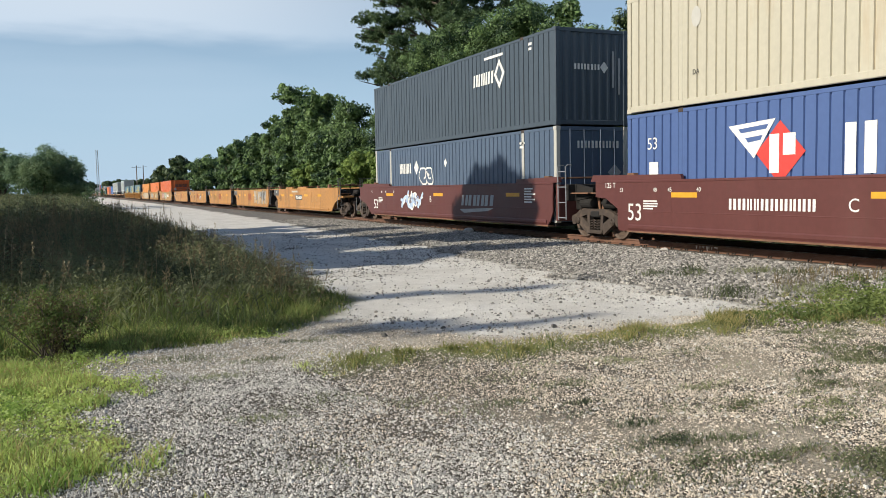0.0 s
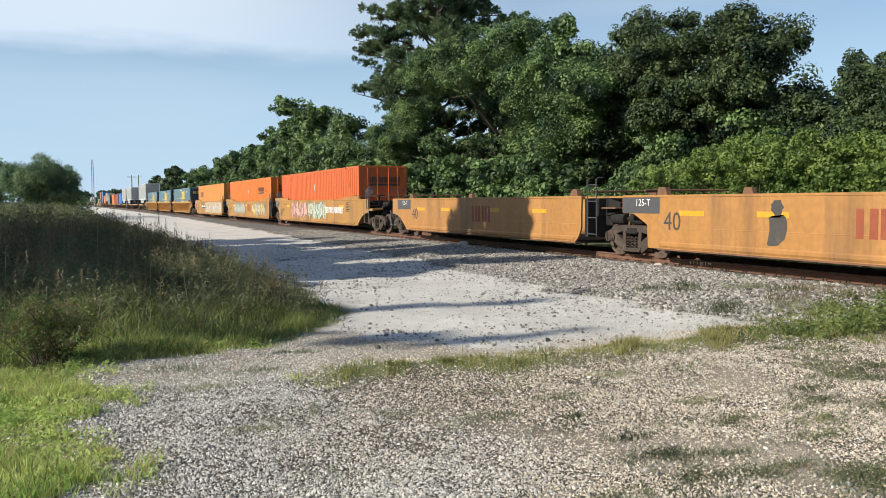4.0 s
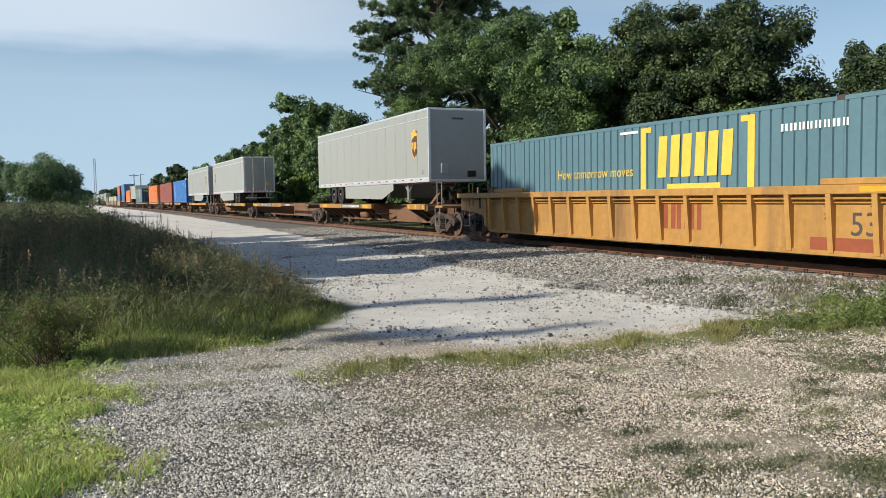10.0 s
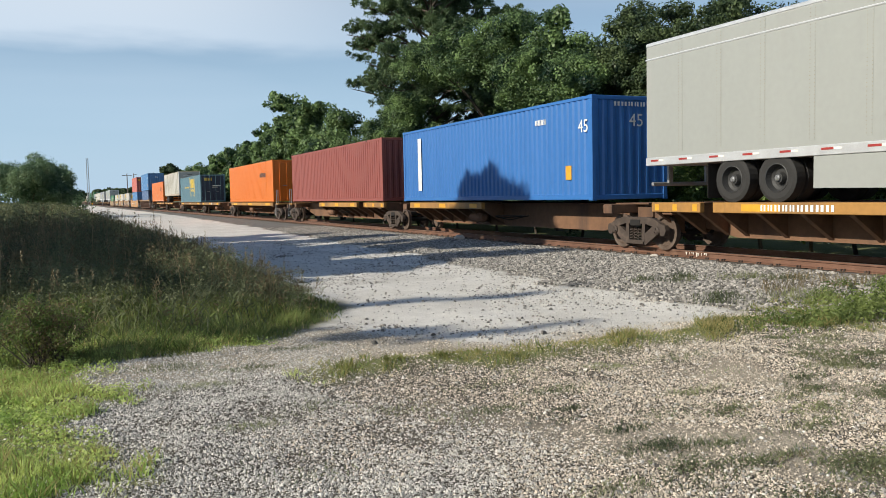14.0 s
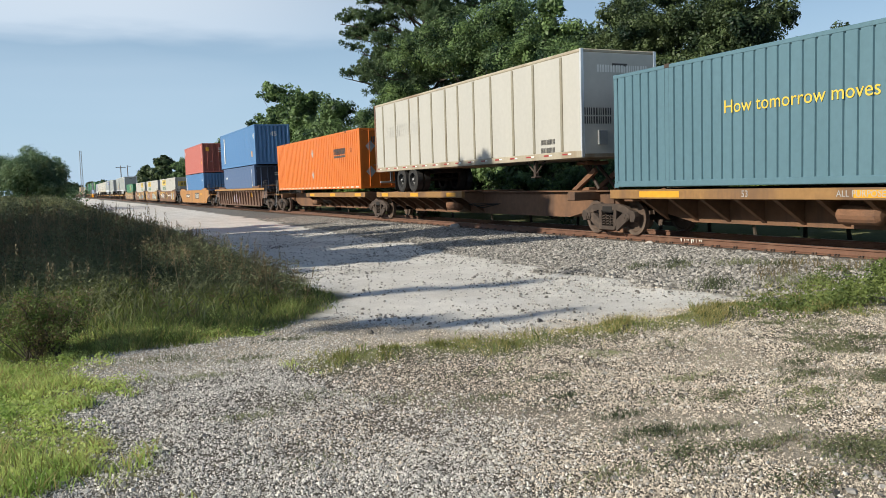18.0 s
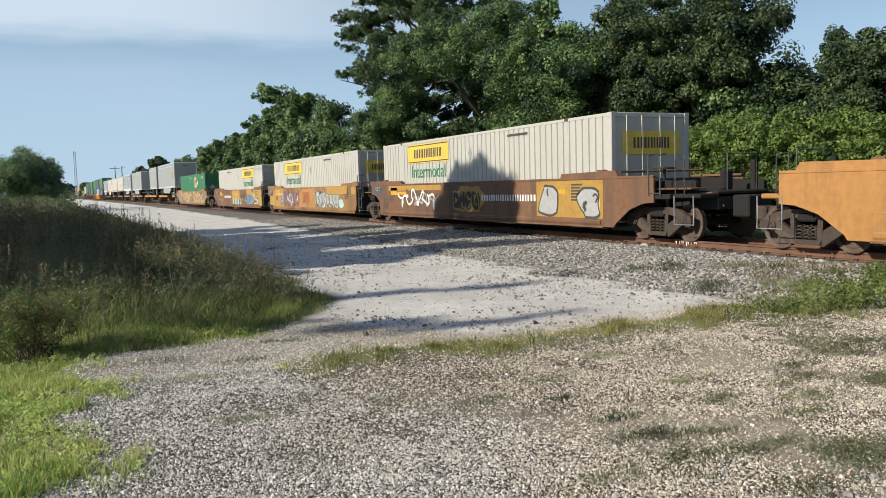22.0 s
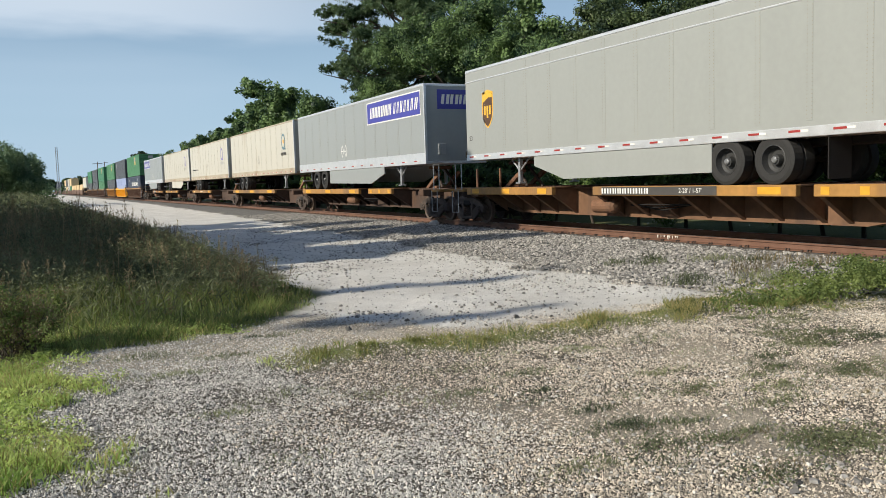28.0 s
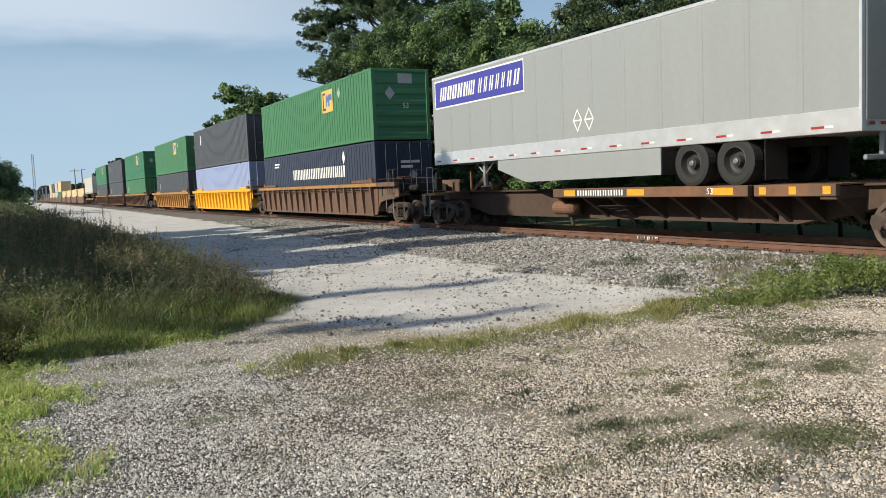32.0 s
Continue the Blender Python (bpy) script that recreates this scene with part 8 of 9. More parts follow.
    w = spine(591.4, ((-5.6, 1.1), (-7.6, -5.75)), hitch=6.6, outer="l", half=8.4, mat="spineshade")
    decal(w, [rect(-1.0, 1.0, -0.1, 0.1)], "ink", -1.301, -0.9, DECK - 0.115, name="number_board")
    decal(w, bars(1.8, 0.14, 9, 0.35), "inkwhite", -1.301, -0.9, DECK - 0.115, name="stencil_lettering", lift=0.007)
    words(w, "53", 0.2, "inkwhite", -1.305, -4.6, DECK - 0.115)
    t = trailer(583.3, 16.15, "silver", "silver-grey road trailer with a deep blue sign panel", "r", band=True)
    sign(t, 5.1, 3.25)
    two_diamonds(t, -0.3, 1.76)
    # double stacks at the end of the clip
    st = (("green2", "navy", "brownwell"), ("charcoal", "sky", "yellow"), ("green2", "charcoal", "ttx2"), ("green", "green2", "brownwell"), ("charcoal", "charcoal", "brownwell"), ("green", "charcoal", "brownwell"))
    for i, s in enumerate((612.8, 632.4, 652.0, 676.2, 695.8, 715.4)):
        up, lo, wm = st[i]
        w = well_car(s, 8.35, "ribbed", wm, "well car with upright side ribs, rusty and grimy", outer=("r", "", "l")[i % 3])
        if wm == "brownwell":
            part("top_stripe", Geo().box(-WX - 0.066, -WX - 0.058, -8.6, 8.6, WT - 0.13, WT - 0.01), M["ttx2"], w, "worn yellow edge of the top chord")
        c = container(s - 8.07, WELLZ, 16.15, lo, M[lo].name.split("_container")[0].replace("_", " ") + " ribbed container in the well")
        if i == 0:
            decal(c, bars(7.4, 0.5, 15, 0.22, 0.0, 16), "inkwhite", x, -1.0, 1.8, name="brand_lettering", label="white lettering blocks")
            decal(c, [diamond(0.4, 0.6)], "inkwhite", x, -4.6, 2.4, name="placard")
            small_print(c, x, 5.4, 2.35, 1.2, 0.3, 2)
            small_print(c, 0.3, -8.08, 1.9, 0.9, 0.4, 2, "inkwhite", FRONT)
            decal(c, [diamond(0.4, 0.45)], "inkgrey", 0.4, -8.08, 1.5, FRONT, "placard")
        else:
            decal(c, [rect(-0.12, 0.12, -0.5, 0.4)], "inkwhite", x, 6.0, 1.7, name="white_bar")
        c = container(s - 8.07, STACKZ, 16.15, up, M[up].name.split("_container")[0].replace("_", " ") + " ribbed container stacked on top", front="level" if "green" in up else "doors")
        if "green" in up:
            emp(c, -2.9, 2.1)
            decal(c, [diamond(0.36, 0.5)], "inkgrey", x, -4.4, 2.3, name="placard")
            words(c, "53", 0.3, "inkwhite", 0.2, -8.06, 1.4, FRONT)
            decal(c, [diamond(0.45, 0.55)], "inkgrey", -0.5, -8.065, 1.9, FRONT, "placard")
            decal(c, [rect(-0.32, 0.32, -0.2, 0.2)], "inkgrey", 0.2, -8.06, 2.5, FRONT, "sign_panel")
        else:
            decal(c, [rect(-0.12, 0.12, -0.35, 0.35)], "inkwhite", x, 5.6, 2.1, name="white_bar")
    # the far tail of the train, only ever seen small
    tail = [("trailer", "ivory")] + [("box", "tan")] * 4 + [("stack", "green", "tan"), ("stack", "white", "white"), ("stack", "tan", "charcoal"), ("stack", "white", "tan")] + [("box", "charcoal"), ("stack", "charcoal", "navy")] * 5
    s = 740.0
    for i, k in enumerate(tail):
        if k[0] == "trailer":
            spine_car(s, 8.6, "rusty brown spine car far down the track", beams=((-7.8, 7.6),))
            trailer(s - 8.07, 16.15, k[1], "pale road trailer far down the track", "l", skirt=False)
            s += 19.6
            continue
        well_car(s, 8.3, "smooth", "brownwell", "brown well car far down the track")
        container(s - 8.07, WELLZ, 16.15, k[1], "ribbed freight container far down the track", simple=True)
        if k[0] == "stack":
            container(s - 8.07, STACKZ, 16.15, k[2], "stacked ribbed container far down the track", simple=True)
        s += 19.6
    for q in (-132.7, -113.1, -92.9, -89.3, -73.8, -57.85, -42.2, -26.7, -10.6, -7.2, 12.7, 32.3, 51.6, 56.3, 75.7, 95.5, 114.8, 118.0, 136.2, 156.3, 173.6, 177.0, 193.8, 211.0, 228.4, 232.9,
              249.7, 265.7, 283.1, 300.6, 318.6, 322.05, 341.3, 345.55, 364.8, 369.2, 388.6, 408.1, 427.8, 431.6, 451.2, 454.6, 472.3, 492.0, 510.7, 513.4, 530.2, 547.4, 564.6, 582.1, 599.4, 602.9,
              622.6, 642.2, 661.6, 666.4, 686.0, 705.6, 725.2, 730.2, 749.8):
        truck(q)
    for k in range(18):
        truck(769.4 + 19.6 * k)


def emp(c, y, z):
    decal(c, [rect(-0.7, 0.7, -0.5, 0.5)], "signamber", -CW, y, z, name="sign_panel", label="amber sign panel with block emblem")
    decal(c, [rect(-0.58, -0.46, -0.4, 0.4), rect(-0.46, -0.2, 0.3, 0.4), rect(-0.46, -0.2, -0.4, -0.3)], "ink", -CW, y, z, name="brand_lettering", lift=0.007)
    decal(c, [rect(-0.16, -0.02, -0.25, 0.28), rect(-0.02, 0.12, -0.05, 0.2), rect(0.12, 0.3, -0.25, 0.28), rect(0.3, 0.6, 0.02, 0.28)], "sprayblue2", -CW, y, z, name="brand_lettering", lift=0.007)


def sign(t, y, z):
    decal(t, [rect(-2.75, 2.75, -0.47, 0.47)], "inkwhite", -CW - 0.006, y, z, name="sign_border")
    decal(t, [rect(-2.7, 2.7, -0.42, 0.42)], "inkblue", -CW - 0.006, y, z, name="sign_panel", label="deep blue sign panel", lift=0.007)
    decal(t, [[(a - 1.25, b) for a, b in p] for p in bars(2.3, 0.44, 7, 0.15, 0.25, 3)], "inkwhite", -CW - 0.006, y, z, name="brand_lettering", lift=0.0095)
    decal(t, [[(a + 1.3, b) for a, b in p] for p in bars(2.3, 0.44, 7, 0.7, 0.25, 4)], "inkwhite", -CW - 0.006, y, z, name="brand_lettering", lift=0.0095)


consist()


# ---- plants ----
def leaves(centres, radii, per, size, material, name, seed, long=1.6, flat=1.0, up=0.3):
    """Leaf blades scattered through clumps; denser towards each clump's skin."""
    r = np.random.default_rng(seed)
    n = len(centres) * per
    c = np.repeat(np.asarray(centres, float), per, 0)
    rad = np.repeat(np.asarray(radii, float), per)
    d = r.normal(size=(n, 3))
    d /= np.linalg.norm(d, axis=1)[:, None]
    p = c + d * (rad * r.uniform(0.35, 1.05, n) ** 0.6)[:, None] * (1, 1, flat)
    nrm = d * 0.95 + r.normal(size=(n, 3)) * 0.42 + (0, 0, up)
    nrm /= np.linalg.norm(nrm, axis=1)[:, None]
    t = np.cross(nrm, r.normal(size=(n, 3)))
    t /= np.linalg.norm(t, axis=1)[:, None] + 1e-9
    b = np.cross(nrm, t)
    s = (size * r.uniform(0.6, 1.35, n))[:, None]
    v = np.stack([p - t * s * long / 2, p + b * s / 2 + t * s * 0.1, p + t * s * long / 2, p - b * s / 2 + t * s * 0.1], 1)
    f = np.arange(n * 4).reshape(-1, 4)
    return bulk(name, v.reshape(-1, 3), f, material)


def needles(centres, radii, per, material, seed):
    """Tufts of long needles that spray outwards and up from the end of a twig."""
    r = np.random.default_rng(seed)
    n = len(centres) * per
    c, rad = np.repeat(np.asarray(centres, float), per, 0), np.repeat(np.asarray(radii, float), per)
    d = r.normal(size=(n, 3)) + (0, 0, 0.45)
    d /= np.linalg.norm(d, axis=1)[:, None]
    side = np.cross(d, r.normal(size=(n, 3)))
    side *= 0.033 / (np.linalg.norm(side, axis=1)[:, None] + 1e-9)
    ln = (rad * r.uniform(0.7, 1.25, n))[:, None]
    v = np.stack([c + d * ln * 0.12, c + d * ln * 0.6 + side, c + d * ln, c + d * ln * 0.6 - side], 1)
    return bulk("crown", v.reshape(-1, 3), np.arange(n * 4).reshape(-1, 4), material)


def clumps(ells, n, rmin, rmax, seed, boughs=15, airy=False):
    """Clump centres over the boughs of a crown; the crown is a set of ellipsoids (cx, cy, cz, rx, ry, rz)."""
    r = np.random.default_rng(seed)

    def sphere(k):
        d = r.normal(size=(k, 3))
        return d / np.linalg.norm(d, axis=1)[:, None]
    e = np.array(ells, float)
    vol = (e[:, 3] * e[:, 4] * e[:, 5]) ** 0.7
    m = boughs * len(e)
    own = np.repeat(np.arange(len(e)), boughs)
    bc = e[own, :3] + sphere(m) * e[own, 3:] * r.uniform(0.5, 0.8, m)[:, None]
    br = e[own, 3:] * r.uniform(0.26, 0.46, m)[:, None]
    pick = r.choice(m, n, p=vol[own] / vol[own].sum())
    d = sphere(n)
    d[:, 2] = np.where(r.uniform(0, 1, n) < (0.88 if airy else 0.6), np.abs(d[:, 2]), d[:, 2])
    c = bc[pick] + d * br[pick] * r.uniform(0.8 if airy else 0.55, 1.0, n)[:, None]
    core = r.uniform(0, 1, n) < (0.14 if airy else 0.28)
    c[core] = (e[own[pick], :3] + sphere(n) * e[own[pick], 3:] * r.uniform(0.1, 0.7, n)[:, None])[core]
    return c, r.uniform(rmin, rmax, n)


def limbs(base, tops, r0, seed, name="trunk"):
    """A tapered, slightly crooked trunk with a limb to each top."""
    r = random.Random(seed)
    g = Geo()
    bx, by, bz = base
    zt = sum(t[2] for t in tops) / len(tops)
    ax, ay = sum(t[0] for t in tops) / len(tops), sum(t[1] for t in tops) / len(tops)
    stem = []
    for i in range(6):
        k = i / 5
        stem.append((bx + (ax - bx) * k * k + r.uniform(-0.15, 0.15) * k, by + (ay - by) * k * k + r.uniform(-0.15, 0.15) * k, bz - 0.3 + (zt * 0.8 - bz + 0.3) * k))
    g.tube(stem, [r0 * (1.25 - 0.85 * i / 5) for i in range(6)], 8)
    for t in tops:
        i = r.randint(2, 4)
        p = Vector(stem[i])
        q = Vector(t)
        mid = p.lerp(q, 0.5) + Vector((r.uniform(-0.3, 0.3), r.uniform(-0.3, 0.3), r.uniform(0.0, 0.5)))
        g.tube([p, p.lerp(mid, 0.6), mid, q], [r0 * 0.34, r0 * 0.26, r0 * 0.17, r0 * 0.05], 6)
    return g


def tree(name, base, ells, n, per, size, mat, label, seed, r0=0.3, rmin=0.5, rmax=1.1, flat=0.8, long=1.6, category="tree", group="trees behind the track", airy=False):
    ob = tagged(new(name), label, category, group)
    ob.location = base
    loc = [(e[0] - base[0], e[1] - base[1], e[2] - base[2], *e[3:]) for e in ells]
    c, rad = clumps(loc, n, rmin, rmax, seed, airy=airy)
    tops = [tuple(c[i]) for i in np.random.default_rng(seed).choice(n, min(n, 16), replace=False)]
    part("trunk", limbs((0, 0, 0), tops, r0, seed), M["bark"], ob)
    part("crown", leaves(c, rad, per, size, M[mat], "crown", seed, long, flat), None, ob)
    return ob


def T(y, x=22.0, z=0.0):
    return (x, y, float(land(np.array(x), np.array(y))) + z)


def woods():
    # a tall pine with flat tufted branches
    base = T(60, 27)
    pine = tagged(new("pine_tree"), "tall pine with flat tufted branches and a forked grey trunk", "tree", "trees behind the track")
    pine.location = base
    r = np.random.default_rng(7)
    g, tufts, rads = Geo(), [], []
    stem = [(0, 0, -0.3), (0.1, 0.2, 6), (-0.1, 0.4, 11), (0.2, 0.2, 16), (0.1, 0.5, 20.5)]
    g.tube(stem, [0.42, 0.36, 0.3, 0.2, 0.06], 10)
    for k in range(66):
        z = 7.2 + 13.3 * (k + r.uniform(0, 1)) / 66
        a = k * 2.4 + r.uniform(-0.5, 0.5)
        ln = r.uniform(3.6, 7.2) * (1.1 - 0.5 * abs(z - 12.5) / 9)
        tip = Vector((ln * math.cos(a), ln * math.sin(a), z + r.uniform(0.2, 1.8)))
        root = Vector((0.05, 0.3, z - 0.6))
        mid = root.lerp(tip, 0.55) + Vector((0, 0, r.uniform(-0.2, 0.5)))
        g.tube([root, mid, tip], [0.11, 0.075, 0.025], 5)
        for q in range(r.integers(4, 8)):       # side twigs, each with a flat pad of needles
            u = r.uniform(0.45, 1.0)
            at = (root.lerp(mid, u / 0.55) if u < 0.55 else mid.lerp(tip, (u - 0.55) / 0.45))
            out = at + Vector((r.normal(0, 0.75), r.normal(0, 0.75), r.uniform(0.15, 0.6)))
            g.tube([at, out], [0.035, 0.012], 4)
            for w in range(9):
                tufts.append(tuple(out + Vector((r.normal(0, 0.42), r.normal(0, 0.42), r.normal(0.05, 0.17)))))
                rads.append(r.uniform(0.26, 0.44))
    part("trunk", g, M["bark"], pine)
    part("crown", needles(tufts, rads, 60, M["needle"], 3), None, pine)
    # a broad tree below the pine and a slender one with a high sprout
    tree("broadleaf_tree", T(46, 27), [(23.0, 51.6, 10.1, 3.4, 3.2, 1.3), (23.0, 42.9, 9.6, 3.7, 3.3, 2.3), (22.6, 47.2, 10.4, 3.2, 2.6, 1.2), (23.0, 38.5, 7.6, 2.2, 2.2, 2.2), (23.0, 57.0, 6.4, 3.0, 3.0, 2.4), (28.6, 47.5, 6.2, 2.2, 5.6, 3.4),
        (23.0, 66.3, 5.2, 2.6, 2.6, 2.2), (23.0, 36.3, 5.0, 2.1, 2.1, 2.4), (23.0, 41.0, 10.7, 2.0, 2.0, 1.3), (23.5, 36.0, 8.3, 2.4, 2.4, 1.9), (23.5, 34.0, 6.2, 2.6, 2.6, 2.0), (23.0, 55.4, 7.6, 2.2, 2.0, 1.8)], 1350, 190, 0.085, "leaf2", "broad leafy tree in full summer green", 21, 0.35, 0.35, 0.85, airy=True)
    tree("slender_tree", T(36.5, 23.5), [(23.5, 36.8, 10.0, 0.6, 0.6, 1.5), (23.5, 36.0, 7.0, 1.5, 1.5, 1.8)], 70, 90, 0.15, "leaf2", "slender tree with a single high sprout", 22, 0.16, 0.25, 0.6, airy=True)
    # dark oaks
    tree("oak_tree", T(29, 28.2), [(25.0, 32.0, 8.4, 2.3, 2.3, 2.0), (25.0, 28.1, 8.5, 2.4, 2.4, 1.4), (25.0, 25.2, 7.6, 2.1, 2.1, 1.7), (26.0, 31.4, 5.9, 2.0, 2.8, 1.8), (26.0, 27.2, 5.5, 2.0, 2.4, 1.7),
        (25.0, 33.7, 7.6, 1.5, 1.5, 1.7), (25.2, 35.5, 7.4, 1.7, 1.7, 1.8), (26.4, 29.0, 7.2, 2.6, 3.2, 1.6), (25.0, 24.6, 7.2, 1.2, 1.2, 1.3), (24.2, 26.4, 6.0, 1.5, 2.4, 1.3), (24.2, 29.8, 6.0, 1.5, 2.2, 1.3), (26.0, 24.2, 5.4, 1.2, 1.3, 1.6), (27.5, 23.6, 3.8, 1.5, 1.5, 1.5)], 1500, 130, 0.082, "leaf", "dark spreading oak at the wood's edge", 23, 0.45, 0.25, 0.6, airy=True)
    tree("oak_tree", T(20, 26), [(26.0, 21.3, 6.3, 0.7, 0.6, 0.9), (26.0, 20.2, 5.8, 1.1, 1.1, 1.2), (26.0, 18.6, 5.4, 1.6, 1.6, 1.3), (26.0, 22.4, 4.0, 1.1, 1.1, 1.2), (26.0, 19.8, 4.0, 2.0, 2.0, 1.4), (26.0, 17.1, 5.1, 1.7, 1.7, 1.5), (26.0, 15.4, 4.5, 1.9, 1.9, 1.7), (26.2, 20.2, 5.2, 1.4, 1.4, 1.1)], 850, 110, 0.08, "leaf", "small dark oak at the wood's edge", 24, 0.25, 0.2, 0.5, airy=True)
    # lower trees running away along the track
    belt = ((68.6, 6.4, 2.1, 2.7), (76.5, 7.4, 2.3, 2.6), (84.9, 7.5, 2.5, 3.1), (95.9, 7.3, 2.6, 2.8), (108.2, 6.8, 2.6, 2.6), (123.8, 6.3, 2.8, 2.4), (141.7, 6.0, 2.8, 2.4), (162.1, 5.3, 2.5, 2.0))
    for i, (y, zc, rr, rz) in enumerate(belt):
        tree("broadleaf_tree", T(y, 22), [(22, y, zc, rr, rr * 1.3, rz), (22.4, y + 4, zc * 0.75, rr, rr * 1.7, rz), (22.2, y - 3, zc * 0.6, rr * 1.1, rr * 1.7, rz)], 190 if y < 110 else 120, 170, 0.11 + 0.0009 * y, "leaf2", "leafy tree in the belt beside the track", 30 + i, 0.25, 0.45, 1.0, airy=True)
    tree("thin_tree", T(86, 21.6), [(21.6, 85.3, 11.5, 2.0, 2.6, 0.8), (21.6, 80, 10.3, 2.0, 2.6, 0.9), (21.6, 74.9, 9.7, 2.0, 2.4, 0.8), (21.6, 90.2, 12.7, 1.0, 1.0, 0.6), (21.8, 82, 8.8, 2.4, 3.4, 1.3)], 170, 55, 0.2, "leaf2", "thin open-crowned tree standing above the belt", 41, 0.16, 0.3, 0.7)
    for i, (y, x, zc, rr) in enumerate(((212, 24, 6.5, 4.0), (257, 24, 6.0, 4.0), (310, 22, 4.0, 8), (370, 20, 4.5, 9), (440, 18, 5, 10), (520, 2, 5, 10), (600, 8, 6, 12))):
        tree("distant_tree", T(y, x), [(x, y, zc * 0.8, rr * 0.8, rr * 1.4, zc * 0.7), (x, y - rr * 0.2, zc * 1.3, rr * 0.5, rr * 0.6, zc * 0.3)], 80, 90, 0.3 + 0.001 * y, "leaf", "hazy tree far along the track", 50 + i, 0.3, 0.7, 1.6, group="far trees")
    # bright shrubs right behind the rails
    sh = ((23.4, 1.9, 1.3, 1.1), (20.9, 2.5, 1.2, 1.2), (19.0, 2.7, 1.1, 1.2), (17.1, 2.6, 1.1, 1.2), (15.6, 2.5, 1.2, 1.1), (14.3, 2.4, 1.0, 1.1), (12.8, 2.2, 1.3, 1.1), (11.2, 2.0, 1.4, 1.1), (26.1, 1.5, 1.1, 0.9), (28.7, 1.5, 1.2, 0.9))
    for i, (y, zc, rr, rz) in enumerate(sh):
        tree("shrub", T(y, 19.6), [(19.6, y, zc, rr, rr * 1.15, rz), (19.4, y + 0.4, 1.1, rr, rr * 1.3, 1.2)], 190, 95, 0.062, "leaf3" if y < 25 else "leaf2", "green shrub beside the rails", 70 + i, 0.06, 0.14, 0.36, category="shrub", group="shrubs behind the track", airy=True)
    low = ((33.0, 2.6, 1.3), (36.9, 2.7, 1.4), (41.5, 2.9, 1.6), (47.1, 3.0, 1.6), (53.1, 3.1, 1.6), (59.8, 3.2, 1.6), (67.2, 3.2, 1.5), (75.4, 3.3, 1.6), (84.4, 3.4, 1.6), (94.0, 3.5, 1.5), (103.9, 3.5, 1.5), (116.0, 3.5, 1.5))
    for i, (y, zc, rr) in enumerate(low):
        tree("shrub", T(y, 20), [(20, y, zc, rr, rr * 1.6, 1.3), (19.7, y + 1, 1.3, rr, rr * 2.2, 1.4)], 110, 80, 0.1 + 0.0012 * y, "leaf3" if i in (4, 5, 7) else "leaf2", "green shrub beside the rails", 90 + i, 0.06, 0.22, 0.55, category="shrub", group="shrubs behind the track", airy=True)
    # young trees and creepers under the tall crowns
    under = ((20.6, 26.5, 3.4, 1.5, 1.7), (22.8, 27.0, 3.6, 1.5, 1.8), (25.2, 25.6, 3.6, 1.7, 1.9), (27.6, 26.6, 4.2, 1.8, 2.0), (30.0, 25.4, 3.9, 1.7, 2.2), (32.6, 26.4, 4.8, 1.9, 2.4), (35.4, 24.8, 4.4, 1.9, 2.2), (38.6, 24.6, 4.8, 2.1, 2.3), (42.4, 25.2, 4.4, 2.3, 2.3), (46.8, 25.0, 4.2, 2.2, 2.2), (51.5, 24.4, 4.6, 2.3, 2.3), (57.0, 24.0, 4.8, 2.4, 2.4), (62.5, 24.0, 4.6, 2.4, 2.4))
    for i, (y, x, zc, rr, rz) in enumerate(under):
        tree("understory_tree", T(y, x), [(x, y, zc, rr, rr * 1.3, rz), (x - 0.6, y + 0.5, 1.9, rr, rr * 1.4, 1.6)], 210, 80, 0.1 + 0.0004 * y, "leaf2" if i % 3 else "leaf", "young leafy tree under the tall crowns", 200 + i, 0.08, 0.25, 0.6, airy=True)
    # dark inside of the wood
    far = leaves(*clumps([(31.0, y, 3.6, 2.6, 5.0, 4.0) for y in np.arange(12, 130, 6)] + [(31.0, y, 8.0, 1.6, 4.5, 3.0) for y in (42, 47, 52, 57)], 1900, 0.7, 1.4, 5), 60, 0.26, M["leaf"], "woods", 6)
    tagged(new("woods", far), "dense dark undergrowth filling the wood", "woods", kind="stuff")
    # unseen belt, added to keep skylight off the front ends of the train
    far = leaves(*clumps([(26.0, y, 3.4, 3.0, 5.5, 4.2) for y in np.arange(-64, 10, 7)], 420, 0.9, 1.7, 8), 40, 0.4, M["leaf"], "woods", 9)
    tagged(new("woods", far), "unseen leaf belt along the track that blocks skylight", "woods", kind="stuff")
    # tree on the other side of the road
    tree("roadside_tree", T(92, -3.0), [(-3.0, 92, 3.4, 2.4, 3.0, 2.1), (-2.2, 91, 4.6, 1.7, 2.2, 1.6), (-4.3, 93, 4.0, 1.9, 2.6, 1.7), (-1.0, 92, 3.0, 1.5, 2.2, 1.4), (-2.4, 92, 6.2, 0.6, 0.7, 0.5)], 300, 190, 0.12, "leafmid", "rounded leafy tree beside the road", 61, 0.25, group="roadside trees")
    tree("roadside_tree", T(112, -7.5), [(-7.5, 112, 4.2, 3.4, 4, 2.6), (-11, 114, 3.6, 3.4, 4, 2.4)], 110, 170, 0.2, "leafmid", "tree behind the roadside tree", 62, 0.3, group="roadside trees")
    tree("roadside_tree", T(101, -0.8), [(-0.6, 101, 4.0, 1.9, 2.0, 2.0), (-2.4, 101, 4.6, 1.8, 2.0, 1.8), (0.2, 101, 3.2, 1.4, 1.6, 1.5)], 170, 150, 0.14, "leafmid", "tall tree beside the road", 63, 0.25, group="roadside trees")
